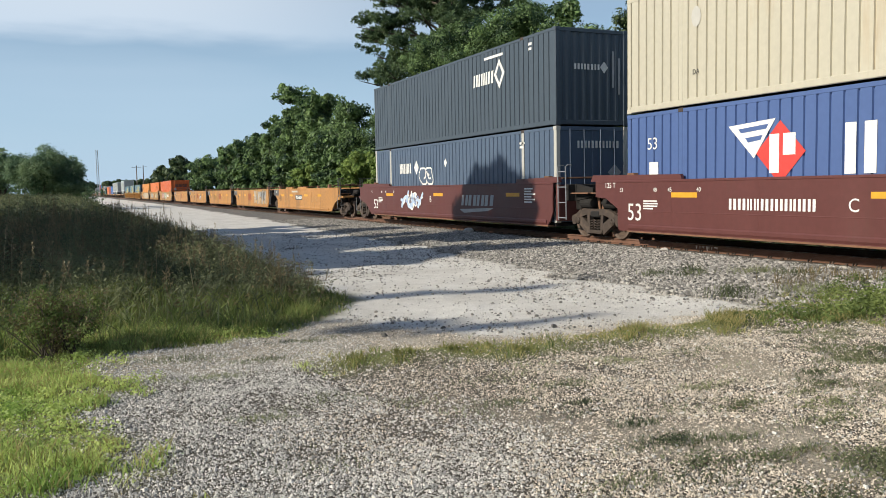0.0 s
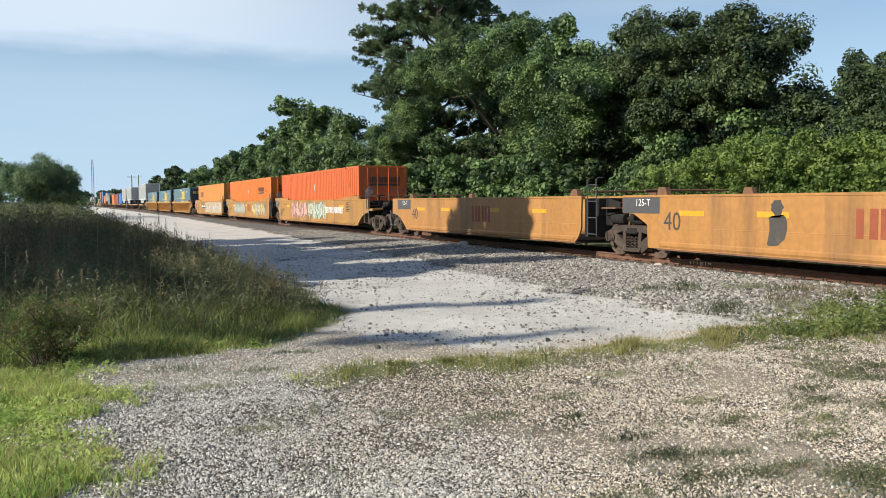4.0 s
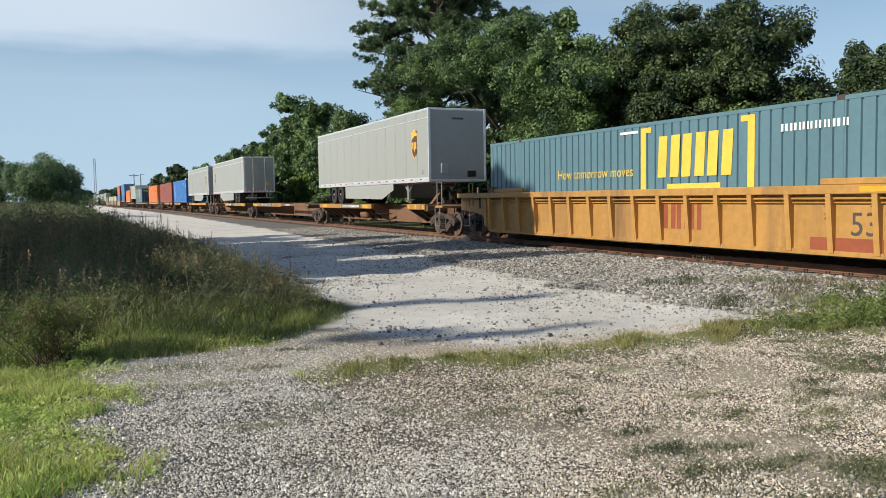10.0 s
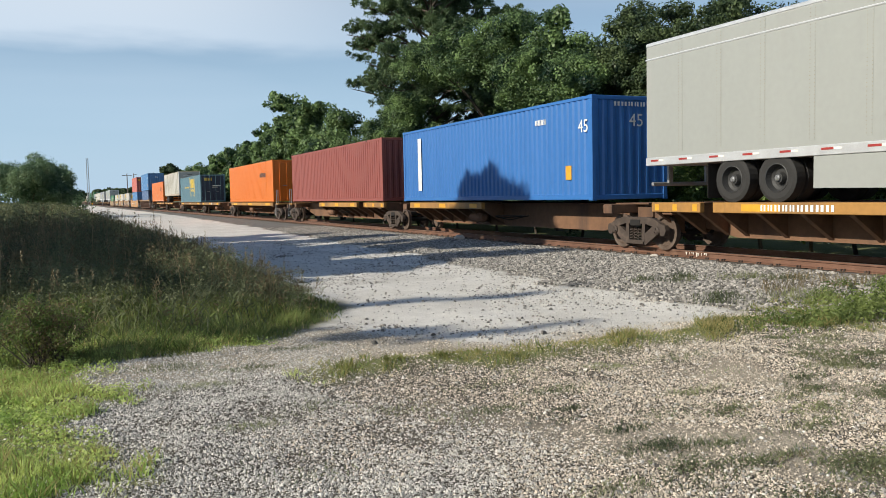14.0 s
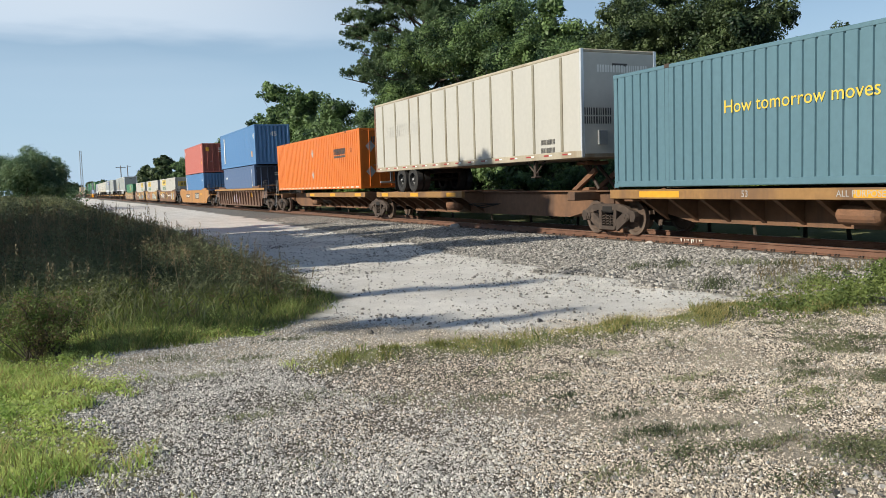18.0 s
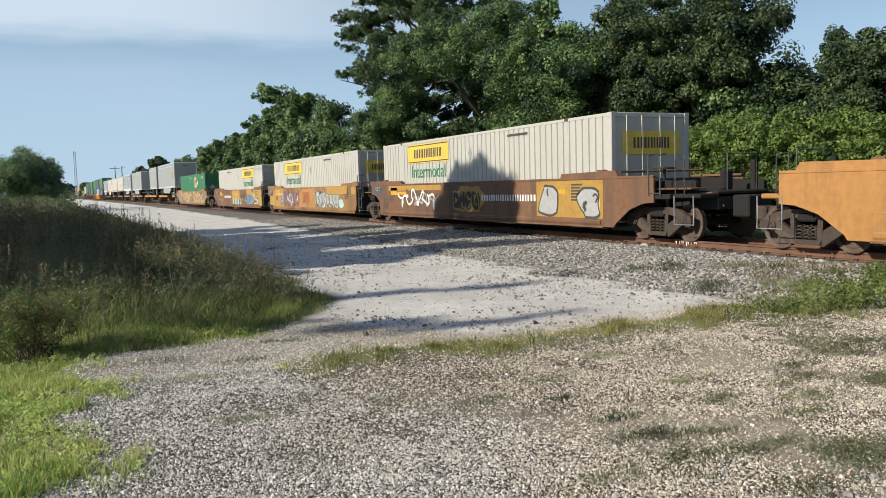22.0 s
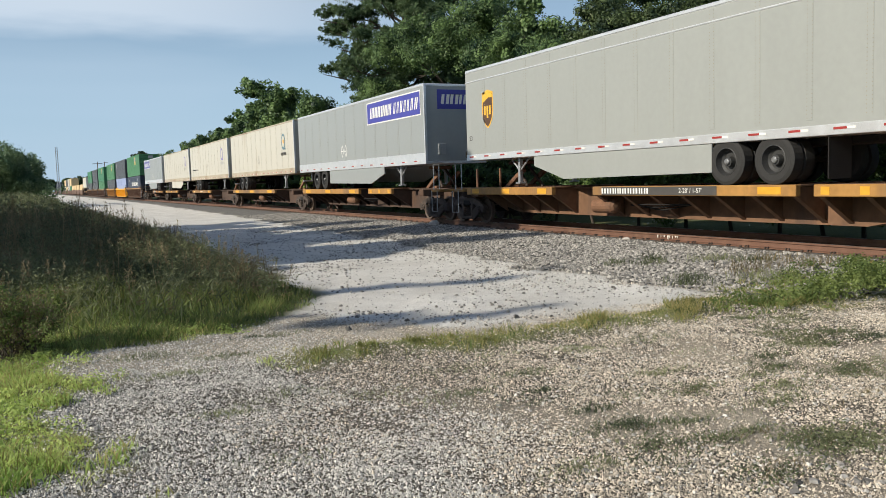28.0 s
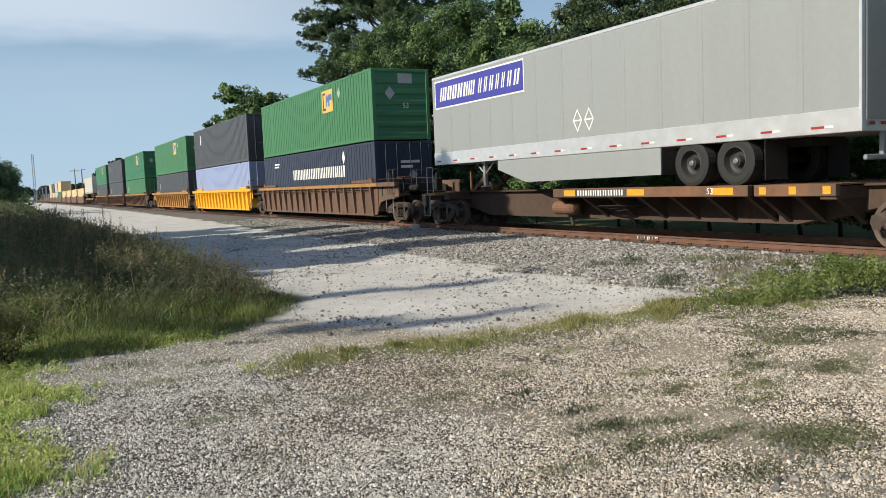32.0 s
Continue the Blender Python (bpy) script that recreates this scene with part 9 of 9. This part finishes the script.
    far = leaves(*clumps([(x, 122.0, 1.5, 2.6, 2.0, 1.7) for x in np.arange(-26, 3, 3)], 260, 0.5, 1.0, 15), 50, 0.2, M["leafmid"], "woods", 16)
    tagged(new("hedge", far), "low hazy hedge behind the roadside trees", "hedge", kind="stuff")
    # trees on the sun's side, out of view, whose crowns shade the road and the rails
    for i, (y, x, h, w) in enumerate(((20.2, -8, 11.4, 3.3), (18.3, -8.5, 9.4, 1.5), (27.7, -8, 11.6, 1.5), (30.0, -8.5, 10.2, 1.5), (32.2, -8, 12.4, 2.1), (34.6, -9, 10.2, 1.6), (36.4, -9, 11.0, 1.6), (38.3, -9, 10.6, 1.6), (15.4, -9.5, 6.6, 2.5), (20.4, -10.5, 6.8, 2.6))):
        tree("sun_side_tree", T(y, x), [(x, y, h * 0.62, w * 0.75, w * 0.75, h * 0.36), (x, y + 0.2, h * 0.35, w * 1.2, w * 1.3, h * 0.3)], 230, 100, 0.24, "leaf2", "leafy tree on the open side of the road", 80 + i, 0.2, 0.3, 0.9, group="trees on the sunny side")
    # two slender trees further off, whose thin tops throw soft bands over the road
    tops = ([(-26, 12.3, 16.3, 0.8, 0.75, 1.5), (-26, 11.9, 18.3, 0.5, 0.38, 1.7)], [(-27, 9.9, 16.2, 0.5, 0.42, 0.7), (-27, 9.1, 16.9, 0.5, 0.42, 0.7), (-27, 8.4, 17.7, 0.5, 0.36, 0.7)])
    for i, ells in enumerate(tops):
        tree("sun_side_tree", T(ells[0][1], ells[0][0]), ells, 44, 26, 0.13, "leaf2", "slender thin-topped tree on the open side of the road", 120 + i, 0.06, 0.1, 0.3, group="trees on the sunny side")

    # low thicket on the sun's side, out of view, that keeps the verge in shade
    for i, (y, x, h) in enumerate(((14.2, -6.8, 5.0), (16.6, -7.0, 5.8), (19.4, -7.2, 6.0), (22.4, -8.4, 6.2), (26.4, -8.6, 6.6), (30.6, -8.8, 6.6), (35.0, -9.0, 6.8), (40.0, -9.4, 6.6), (46.0, -9.6, 6.4))):
        w = 1.7 if y < 20 else 2.4
        tree("thicket_bush", T(y, x), [(x, y, h * 0.55, 1.1, w, h * 0.42), (x, y + 0.7, h * 0.3, 1.3, w, h * 0.3)], 210, 80, 0.19, "leaf2", "leafy thicket bush on the open side of the road", 180 + i, 0.08, 0.25, 0.6, category="shrub", group="thicket on the sunny side")


def shading_tree():
    """A broad, lumpy tree beside the road, whose crown shades the side of the train."""
    x = -8.0
    ells = [(x, 24.7, 13.4, 0.9, 0.85, 1.1), (x, 25.9, 13.1, 0.9, 0.8, 1.0), (x, 23.4, 12.9, 0.9, 0.85, 1.0), (x, 22.1, 12.5, 0.9, 0.8, 0.9), (x, 26.9, 12.3, 0.9, 0.7, 0.8),
            (x, 24.4, 11.4, 1.6, 2.9, 1.3), (x, 24.8, 8.8, 2.0, 2.2, 2.0), (x, 23.4, 6.6, 1.8, 2.0, 1.6)]
    tree("sun_side_tree", T(24.6, x), ells, 420, 90, 0.2, "leaf2", "broad lumpy tree on the open side of the road", 79, 0.25, 0.22, 0.6, group="trees on the sunny side")


woods()
shading_tree()


def blades(xy, h, wid, material, name, label, seed, lean=0.35, category="grass", z=None):
    """Blades of grass, narrow at both ends and bent over."""
    r = np.random.default_rng(seed)
    n = len(xy)
    a = r.uniform(0, 6.283, n)
    hh = h * r.uniform(0.5, 1.3, n)
    t = np.stack([np.cos(a), np.sin(a), 0 * a], -1)
    q = r.uniform(0, 6.283, n)
    ln = np.stack([np.cos(q), np.sin(q), 0 * q], -1) * (hh * r.uniform(0.1, 1.0, n) * lean)[:, None]
    p = np.stack([xy[:, 0], xy[:, 1], (land(xy[:, 0], xy[:, 1]) if z is None else z) - 0.02], -1)
    w = (wid * r.uniform(0.6, 1.4, n))[:, None]
    up = np.stack([0 * hh, 0 * hh, hh], -1)
    m = p + up * 0.5 + ln * 0.3
    top = p + up + ln
    v = np.stack([p, m + t * w * 0.55, m - t * w * 0.55, top], 1)
    k = np.arange(n)[:, None] * 4
    f = np.concatenate([k + [0, 1, 2], k + [2, 1, 3]], 1).reshape(-1, 3)
    return tagged(new(name, bulk(name, v.reshape(-1, 3), f, material)), label, category, kind="stuff")


def weed_plants(xy, h, per, material, name, label, seed):
    """Upright weeds: narrow leaves set round a stem, smaller towards its tip."""
    r = np.random.default_rng(seed)
    n = len(xy) * per
    own = np.repeat(np.arange(len(xy)), per)
    u = r.uniform(0.12, 1.0, n)
    q = r.uniform(0, 6.283, len(xy))
    lean = (h * r.uniform(0, 0.35, len(xy)))[:, None] * np.stack([np.cos(q), np.sin(q)], -1)
    a = r.uniform(0, 6.283, n)
    out = np.stack([np.cos(a), np.sin(a), r.uniform(0.2, 1.3, n)], -1)
    out /= np.linalg.norm(out, axis=1)[:, None]
    base = np.stack([xy[own, 0] + lean[own, 0] * u ** 2, xy[own, 1] + lean[own, 1] * u ** 2, land(xy[:, 0], xy[:, 1])[own] + h[own] * u], -1)
    base[:, :2] += out[:, :2] * 0.035
    ln = (r.uniform(0.05, 0.13, n) * (1.25 - 0.8 * u))[:, None]
    side = np.cross(out, r.normal(size=(n, 3)))
    side *= (r.uniform(0.006, 0.013, n) / (np.linalg.norm(side, axis=1) + 1e-9))[:, None]
    v = np.stack([base, base + out * ln * 0.45 + side, base + out * ln - (0, 0, 0.01), base + out * ln * 0.45 - side], 1)
    return tagged(new(name, bulk(name, v.reshape(-1, 3), np.arange(n * 4).reshape(-1, 4), material)), label, "weeds", kind="stuff")


def plumes(xy, h, material, name, label, seed):
    """Thin stems, each with a loose upright seed head."""
    r = np.random.default_rng(seed)
    per, n = 16, len(xy) * 16
    own = np.repeat(np.arange(len(xy)), per)
    u = r.uniform(0, 1, n)
    q = r.normal(0, 0.12, (len(xy), 2))
    z = land(xy[:, 0], xy[:, 1])
    a = r.uniform(0, 6.283, n)
    out = np.stack([np.cos(a) * 0.5, np.sin(a) * 0.5, r.uniform(0.6, 1.2, n)], -1)
    base = np.stack([xy[own, 0] + q[own, 0] * h[own], xy[own, 1] + q[own, 1] * h[own], z[own] + h[own] + (u - 0.5) * 0.24], -1)
    base[:, :2] += r.normal(0, 0.018, (n, 2)) * (1.1 - u)[:, None]
    side = np.cross(out, r.normal(size=(n, 3)))
    side *= 0.006 / (np.linalg.norm(side, axis=1)[:, None] + 1e-9)
    ln = r.uniform(0.03, 0.06, n)[:, None]
    v = np.stack([base, base + out * ln * 0.5 + side, base + out * ln, base + out * ln * 0.5 - side], 1)
    w = 0.004
    stem = np.stack([np.c_[xy[:, 0] - w, xy[:, 1], z], np.c_[xy[:, 0] + w, xy[:, 1], z], np.c_[xy + q * h[:, None] + (w, 0), z + h], np.c_[xy + q * h[:, None] - (w, 0), z + h]], 1)
    v = np.concatenate([v.reshape(-1, 3), stem.reshape(-1, 3)])
    return tagged(new(name, bulk(name, v, np.arange(len(v)).reshape(-1, 4), material)), label, "weeds", kind="stuff")


def clumped(x, y, s, seed):
    return sstep(-0.25, 0.7, wobble(x, y, s, seed) + 0.6 * wobble(x, y, s * 2.7, seed + 2))


def verges():
    def near(x, y, u):
        rd, ba, gr = zones(x, y)
        return (x < 1.9 - 0.35 * np.sin(3.1 * y)) & (y < 11.2) & (u < gr * (0.4 + 0.6 * clumped(x, y, 1.8, 1.0)))
    p = scatter(250000, -2.2, 3.2, 3.4, 11.2, near, 31)
    hz = 0.035 + 0.085 * clumped(p[:, 0], p[:, 1], 2.4, 5.0)
    blades(p[0::2], hz[0::2], 0.009, M["grass"], "grass", "short fresh green grass along the gravel", 1, 1.1)
    blades(p[1::4], hz[1::4], 0.009, M["grass"], "grass", "lumpy bright green grass along the gravel", 16, 0.6)
    blades(p[3::4], hz[3::4] * 1.2, 0.008, M["drygrass"], "grass", "olive and straw grass along the gravel", 2, 1.0)
    c = p[5::90]
    lf = leaves(np.c_[c, land(c[:, 0], c[:, 1]) + 0.04], np.full(len(c), 0.1), 34, 0.018, M["grass"], "weeds", 17, 1.8, 0.7)
    tagged(new("weeds", lf), "low leafy lawn weeds along the gravel", "weeds", kind="stuff")

    def strip(x, y, u):
        rd, ba, gr = zones(x, y)
        return (x > 1.6) & (u < gr * (0.1 + 0.9 * clumped(x, y, 2.6, 4.0)))
    p = scatter(90000, 1.6, 9.8, 6.6, 9.2, strip, 32)
    hz = 0.035 + 0.08 * clumped(p[:, 0], p[:, 1], 3.1, 2.0)
    k = np.random.default_rng(12).uniform(0, 1, len(p)) < 0.66
    blades(p[k], hz[k] * 1.15, 0.008, M["drygrass"], "grass", "dry olive grass on the low ridge", 3, 1.2)
    blades(p[~k], hz[~k], 0.009, M["weedgreen"], "grass", "green grass on the low ridge", 4, 1.1)
    # weeds at the foot of the ballast
    def right(x, y, u):
        return u < clumped(x, y, 1.9, 6.0) * sstep(0, 1, 1.3 - np.abs((y - 7.8) - 0.3 * (x - 9.0)) / (0.45 + 0.14 * np.clip(x - 8, 0, 4))) * sstep(7.2, 8.0, x)
    p = scatter(30000, 7.2, 12.5, 6.2, 9.6, right, 33)
    blades(p[0::2], 0.12, 0.011, M["weedgreen"], "weeds", "rank green weeds at the foot of the ballast", 5, 0.9)
    blades(p[1::2], 0.11, 0.01, M["drygrass"], "weeds", "olive grass at the foot of the ballast", 26, 1.1)
    c = p[::24]
    lf = leaves(np.c_[c, land(c[:, 0], c[:, 1]) + 0.04 + 0.06 * clumped(c[:, 0], c[:, 1], 2.7, 1.0)], np.full(len(c), 0.13), 44, 0.02, M["weedgreen"], "weeds", 6)
    tagged(new("weeds", lf), "low leafy weeds at the foot of the ballast", "weeds", kind="stuff")
    # scattered tufts on the gravel
    r = np.random.default_rng(9)
    tuft = []
    for k in range(34):
        x, y = r.uniform(1.0, 8.5), r.uniform(3.6, 7.4)
        if x < 1.0 + 0.9 * y:
            q = r.normal(0, (0.16, 0.09), (int(r.uniform(20, 160)), 2)) + (x, y)
            tuft.append(q)
    for x, y, k in ((3.12, 5.77, 0.7), (3.83, 6.06, 0.9), (3.64, 5.5, 0.4), (4.93, 5.48, 0.8), (3.69, 4.83, 0.6), (3.56, 4.36, 1.2), (4.05, 4.26, 0.8), (6.11, 5.37, 0.8), (7.64, 6.49, 1.3), (4.26, 3.87, 0.6),
                    (4.39, 3.43, 0.9), (2.86, 3.81, 0.9), (5.01, 4.24, 0.7), (7.5, 6.99, 0.8), (7.94, 6.74, 0.9), (5.5, 4.9, 0.6), (6.6, 5.6, 0.8), (1.1, 7.9, 1.0), (0.9, 8.9, 1.3), (1.7, 8.5, 0.9), (2.4, 9.3, 1.0), (1.2, 6.2, 0.7)):
        tuft.append(r.normal(0, (0.2 * k, 0.08 * k), (int(300 * k), 2)) + (x, y))
    blades(np.concatenate(tuft), 0.055, 0.007, M["scrub"], "grass_tufts", "sparse tufts of grass in the gravel", 7, 1.0)
    clump, dirt = [], []
    for x, y, k in ((6.98, 5.98, 1.2), (6.99, 5.7, 1), (6.85, 5.45, 0.8), (6.29, 4.58, 1.2), (6.29, 4.71, 1), (5.81, 5.04, 0.7), (5.29, 4.49, 0.8), (4.6, 3.44, 1), (4.53, 3.22, 1.2), (4.56, 3.33, 1), (3.73, 3.19, 0.7), (4.44, 3.61, 0.7), (7.51, 5.39, 1.2), (7.5, 5.78, 1.2), (4.71, 4.84, 0.7), (3.62, 4.36, 0.5), (3.93, 3.79, 0.7), (3.5, 3.93, 0.8)):
        q = r.normal(0, (0.17 * k, 0.11 * k), (int(70 * k), 2)) + (x, y)
        clump.append(q)
        dirt.append(r.normal(0, (0.2 * k, 0.1 * k), (int(75 * k), 2)) + (x + 0.1, y - 0.05))
    q = np.concatenate(clump)
    lf = leaves(np.c_[q, land(q[:, 0], q[:, 1]) + 0.025], np.full(len(q), 0.045), 8, 0.011, M["scrub"], "weeds", 21, 1.8, 0.6)
    tagged(new("weeds", lf), "small creeping weeds in the gravel", "weeds", kind="stuff")
    # green and reddish weeds growing on the ballast
    tuft, red = [], []
    for x, y, k in ((9.86, 12.33, 0.7), (10.3, 11.9, 0.9), (10.76, 12.36, 0.6), (11.37, 11.39, 1.1), (8.99, 9.58, 0.8), (9.4, 9.9, 0.8), (10.2, 9.2, 1.2), (11.6, 10.6, 0.8)):
        tuft.append(r.normal(0, (0.22 * k, 0.2 * k), (int(180 * k), 2)) + (x, y))
    for x, y, k in ((11.18, 9.96, 1.6), (11.9, 9.6, 1.2), (10.5, 9.9, 0.8), (12.0, 10.6, 0.7)):
        red.append(r.normal(0, (0.28 * k, 0.22 * k), (int(110 * k), 2)) + (x, y))
    for x, y, k in ((5.81, 3.89, 0.8), (5.66, 4.0, 0.6), (4.24, 3.81, 0.6), (5.16, 3.91, 0.7), (3.78, 3.26, 0.6)):
        dirt.append(r.normal(0, (0.2 * k, 0.08 * k), (int(90 * k), 2)) + (x, y))
    blades(np.concatenate(dirt), 0.05, 0.006, M["scrubred"], "grass_tufts", "withered brown grass in the gravel", 22, 1.4)
    blades(np.concatenate(tuft), 0.16, 0.01, M["scrub"], "ballast_weeds", "sparse olive weeds on the ballast", 18, 0.9, "weeds")
    blades(np.concatenate(red), 0.2, 0.009, M["scrubred"], "ballast_weeds", "withered reddish weeds on the ballast", 19, 0.8, "weeds")
    # a rank clump at the foot of the ballast
    q = r.normal(0, (0.75, 0.28), (230, 2))
    q = np.stack([9.9 + q[:, 0] + 0.4 * q[:, 1], 7.15 + q[:, 1] - 0.15 * q[:, 0]], -1)
    lift_ = 0.1 + 0.34 * np.exp(-((q[:, 0] - 10.0) / 0.9) ** 2) * r.uniform(0.2, 1.1, len(q))
    lf = leaves(np.c_[q, land(q[:, 0], q[:, 1]) + lift_], np.full(len(q), 0.13), 46, 0.024, M["weedgreen"], "weeds", 25, 1.8)
    tagged(new("weeds", lf), "rank leafy weeds beside the ballast", "weeds", kind="stuff")
    # tall weeds of the verge
    def verge(x, y, u):
        e = scrub_edge(y) - x
        return (u < sstep(-0.15, 0.5, e)) & (x > -6 - 0.02 * y)
    p = scatter(52000, -2.6, 4.4, 9.3, 14.0, verge, 36)
    hl = (0.08 + 0.14 * clumped(p[:, 0], p[:, 1], 2.2, 3.0)) * (0.5 + 0.5 * np.clip((p[:, 1] - 9.4) / 0.8, 0, 1))
    k = np.random.default_rng(9).uniform(0, 1, len(p)) < 0.8
    blades(p[k], hl[k], 0.01, M["weedgreen"], "grass", "green grass in front of the weeds", 23, 1.0)
    blades(p[~k], hl[~k], 0.009, M["drygrass"], "grass", "straw grass in front of the weeds", 24, 1.2)
    p = scatter(64000, -6.5, 6.5, 10.4, 34, verge, 34)
    e = np.clip((scrub_edge(p[:, 1]) - p[:, 0]) / 1.5, 0, 1) * np.clip((p[:, 1] - 10.6) / 3.0, 0.0, 1)
    k = np.random.default_rng(2).uniform(0, 1, len(p))
    low = k > e
    hl = 0.09 + 0.2 * np.clip((scrub_edge(p[low][:, 1]) - p[low][:, 0]) / 1.2, 0, 1)
    pl, mix = p[low], np.random.default_rng(6).uniform(0, 1, int(low.sum())) < 0.7
    blades(pl[mix], hl[mix], 0.012, M["weedgreen"], "grass", "green grass at the edge of the verge", 8, 1.3)
    blades(pl[~mix], hl[~mix] * 1.1, 0.012, M["scrub"], "grass", "dull olive grass at the edge of the verge", 20, 1.2)
    tall = p[~low]
    lump = clumped(tall[:, 0], tall[:, 1], 0.62, 3.0) * 0.65 + 0.35 * clumped(tall[:, 0], tall[:, 1], 2.1, 1.0)
    lump = lump * (0.3 + 0.85 * np.clip((scrub_edge(tall[:, 1]) - tall[:, 0]) / 3.2, 0, 1))
    blades(tall[::2], 0.3 + 0.45 * lump[::2], 0.01, M["scrub"], "tall_weeds", "dense tall olive weeds on the verge", 10, 0.7, "weeds")
    rv = np.random.default_rng(4)
    h = 0.3 + 0.75 * lump * rv.uniform(0.75, 1.15, len(tall))
    brown = wobble(tall[:, 0], tall[:, 1], 0.7, 8.0) + 0.05 + rv.normal(0, 0.3, len(tall))
    for k, (own, nm, tell) in enumerate((((brown < 0.25), "scrub", "bushy olive weeds with upright leafy stems"), ((brown >= 0.25), "scrubred", "brown withered weeds with leafy stems"))):
        q, hq = tall[own][k::3], h[own][k::3]
        weed_plants(q, hq, 22, M[nm], "tall_weeds", tell, 11 + k)
    pick = rv.uniform(0, 1, len(tall)) < 0.045 * (0.4 + clumped(tall[:, 0], tall[:, 1], 1.1, 5.0))
    plumes(tall[pick], h[pick] * 1.08, M["plume"], "seed_heads", "pale seed heads standing over the weeds", 15)
    p = scatter(9000, -14, 7, 34, 130, lambda x, y, u: u < sstep(-0.2, 0.6, scrub_edge(y) - x), 35)
    he = np.clip((scrub_edge(p[:, 1]) - p[:, 0]) / 4.0, 0.06, 1)
    lf = leaves(np.c_[p, land(p[:, 0], p[:, 1]) + 0.08 + he * (0.4 + 0.6 * clumped(p[:, 0], p[:, 1], 0.5, 3.0))], 0.14 + 0.33 * he, 20, 0.06, M["scrub"], "weeds", 13)
    tagged(new("far_weeds", lf), "olive weeds along the verge further off", "weeds", kind="stuff")
    # a straggling bush among the near grass
    bush = tagged(new("bush"), "straggling brown-green bush with bare twigs among the grass", "shrub", "verge bushes")
    bush.location = T(9.75, -0.25)
    g, tips, rb = Geo(), [], random.Random(14)
    for k in range(46):
        a, sp = rb.uniform(0, 6.283), rb.uniform(0.1, 0.62)
        foot = Vector((rb.uniform(-0.2, 0.2), rb.uniform(-0.12, 0.12), -0.05))
        tip = Vector((sp * 1.05 * math.cos(a), sp * 0.7 * math.sin(a), rb.uniform(0.35, 0.72) * (1.1 - 0.55 * sp)))
        mid = foot.lerp(tip, 0.5) + Vector((rb.uniform(-0.06, 0.06), rb.uniform(-0.06, 0.06), 0.05))
        g.tube([foot, mid, tip], [0.009, 0.006, 0.002], 4)
        tips += [tuple(foot.lerp(tip, w) + Vector((rb.gauss(0, 0.05), rb.gauss(0, 0.05), rb.gauss(0.02, 0.03)))) for w in (0.45, 0.7, 0.85, 1.0, 1.05)]
    part("twig_growth", g, M["bark"], bush, "bare brown twigs")["kind"] = "stuff"
    part("leaves", leaves(tips[0::2], np.full(len(tips[0::2]), 0.075), 38, 0.018, M["weedgreen"], "leaves", 14, 2.0, 1.0), None, bush)
    part("withered_leaves", leaves(tips[1::2], np.full(len(tips[1::2]), 0.085), 34, 0.013, M["scrubred"], "withered_leaves", 15, 2.4, 1.0), None, bush)


verges()


# ---- far poles ----
def far_masts():
    mast = tagged(new("radio_mast"), "tall thin lattice mast far along the track", "mast")
    mast.location = (10.2, 400, 0)
    for x in (-0.35, 0.35):
        part("mast_leg", Geo().tube([(x * 1.3, 0, 0), (x, 0, 21.2)], 0.14, 5), M["galv"], mast)
    g = Geo()
    for k in range(17):
        g.tube([(-0.4, 0, k * 1.24), (0.4, 0, k * 1.24 + 1.2)], 0.07, 4)
    part("lattice", g, M["galv"], mast)
    for x, y in ((16.6, 250), (18.4, 250)):
        ob = tagged(new("utility_pole"), "weathered utility pole with a crossarm", "utility pole", "utility poles")
        ob.location = (x, y, 0)
        part("pole", Geo().tube([(0, 0, -0.3), (0, 0, 9.6)], [0.17, 0.11], 8), M["pole"], ob)
        part("crossarm", Geo().box(-1.3, 1.3, -0.06, 0.06, 9.0, 9.15) if x < 17 else Geo().box(0, 1.0, -0.05, 0.05, 9.3, 9.4), M["pole"], ob)


far_masts()



def motions():
    """The whole train rolls past at one even speed."""
    for thing, s, z in TRAIN:
        walk(thing, [(0, pose(TRACK_X, s + SPEED * 6, z)), (32, pose(TRACK_X, s - SPEED * 26, z))])


motions()
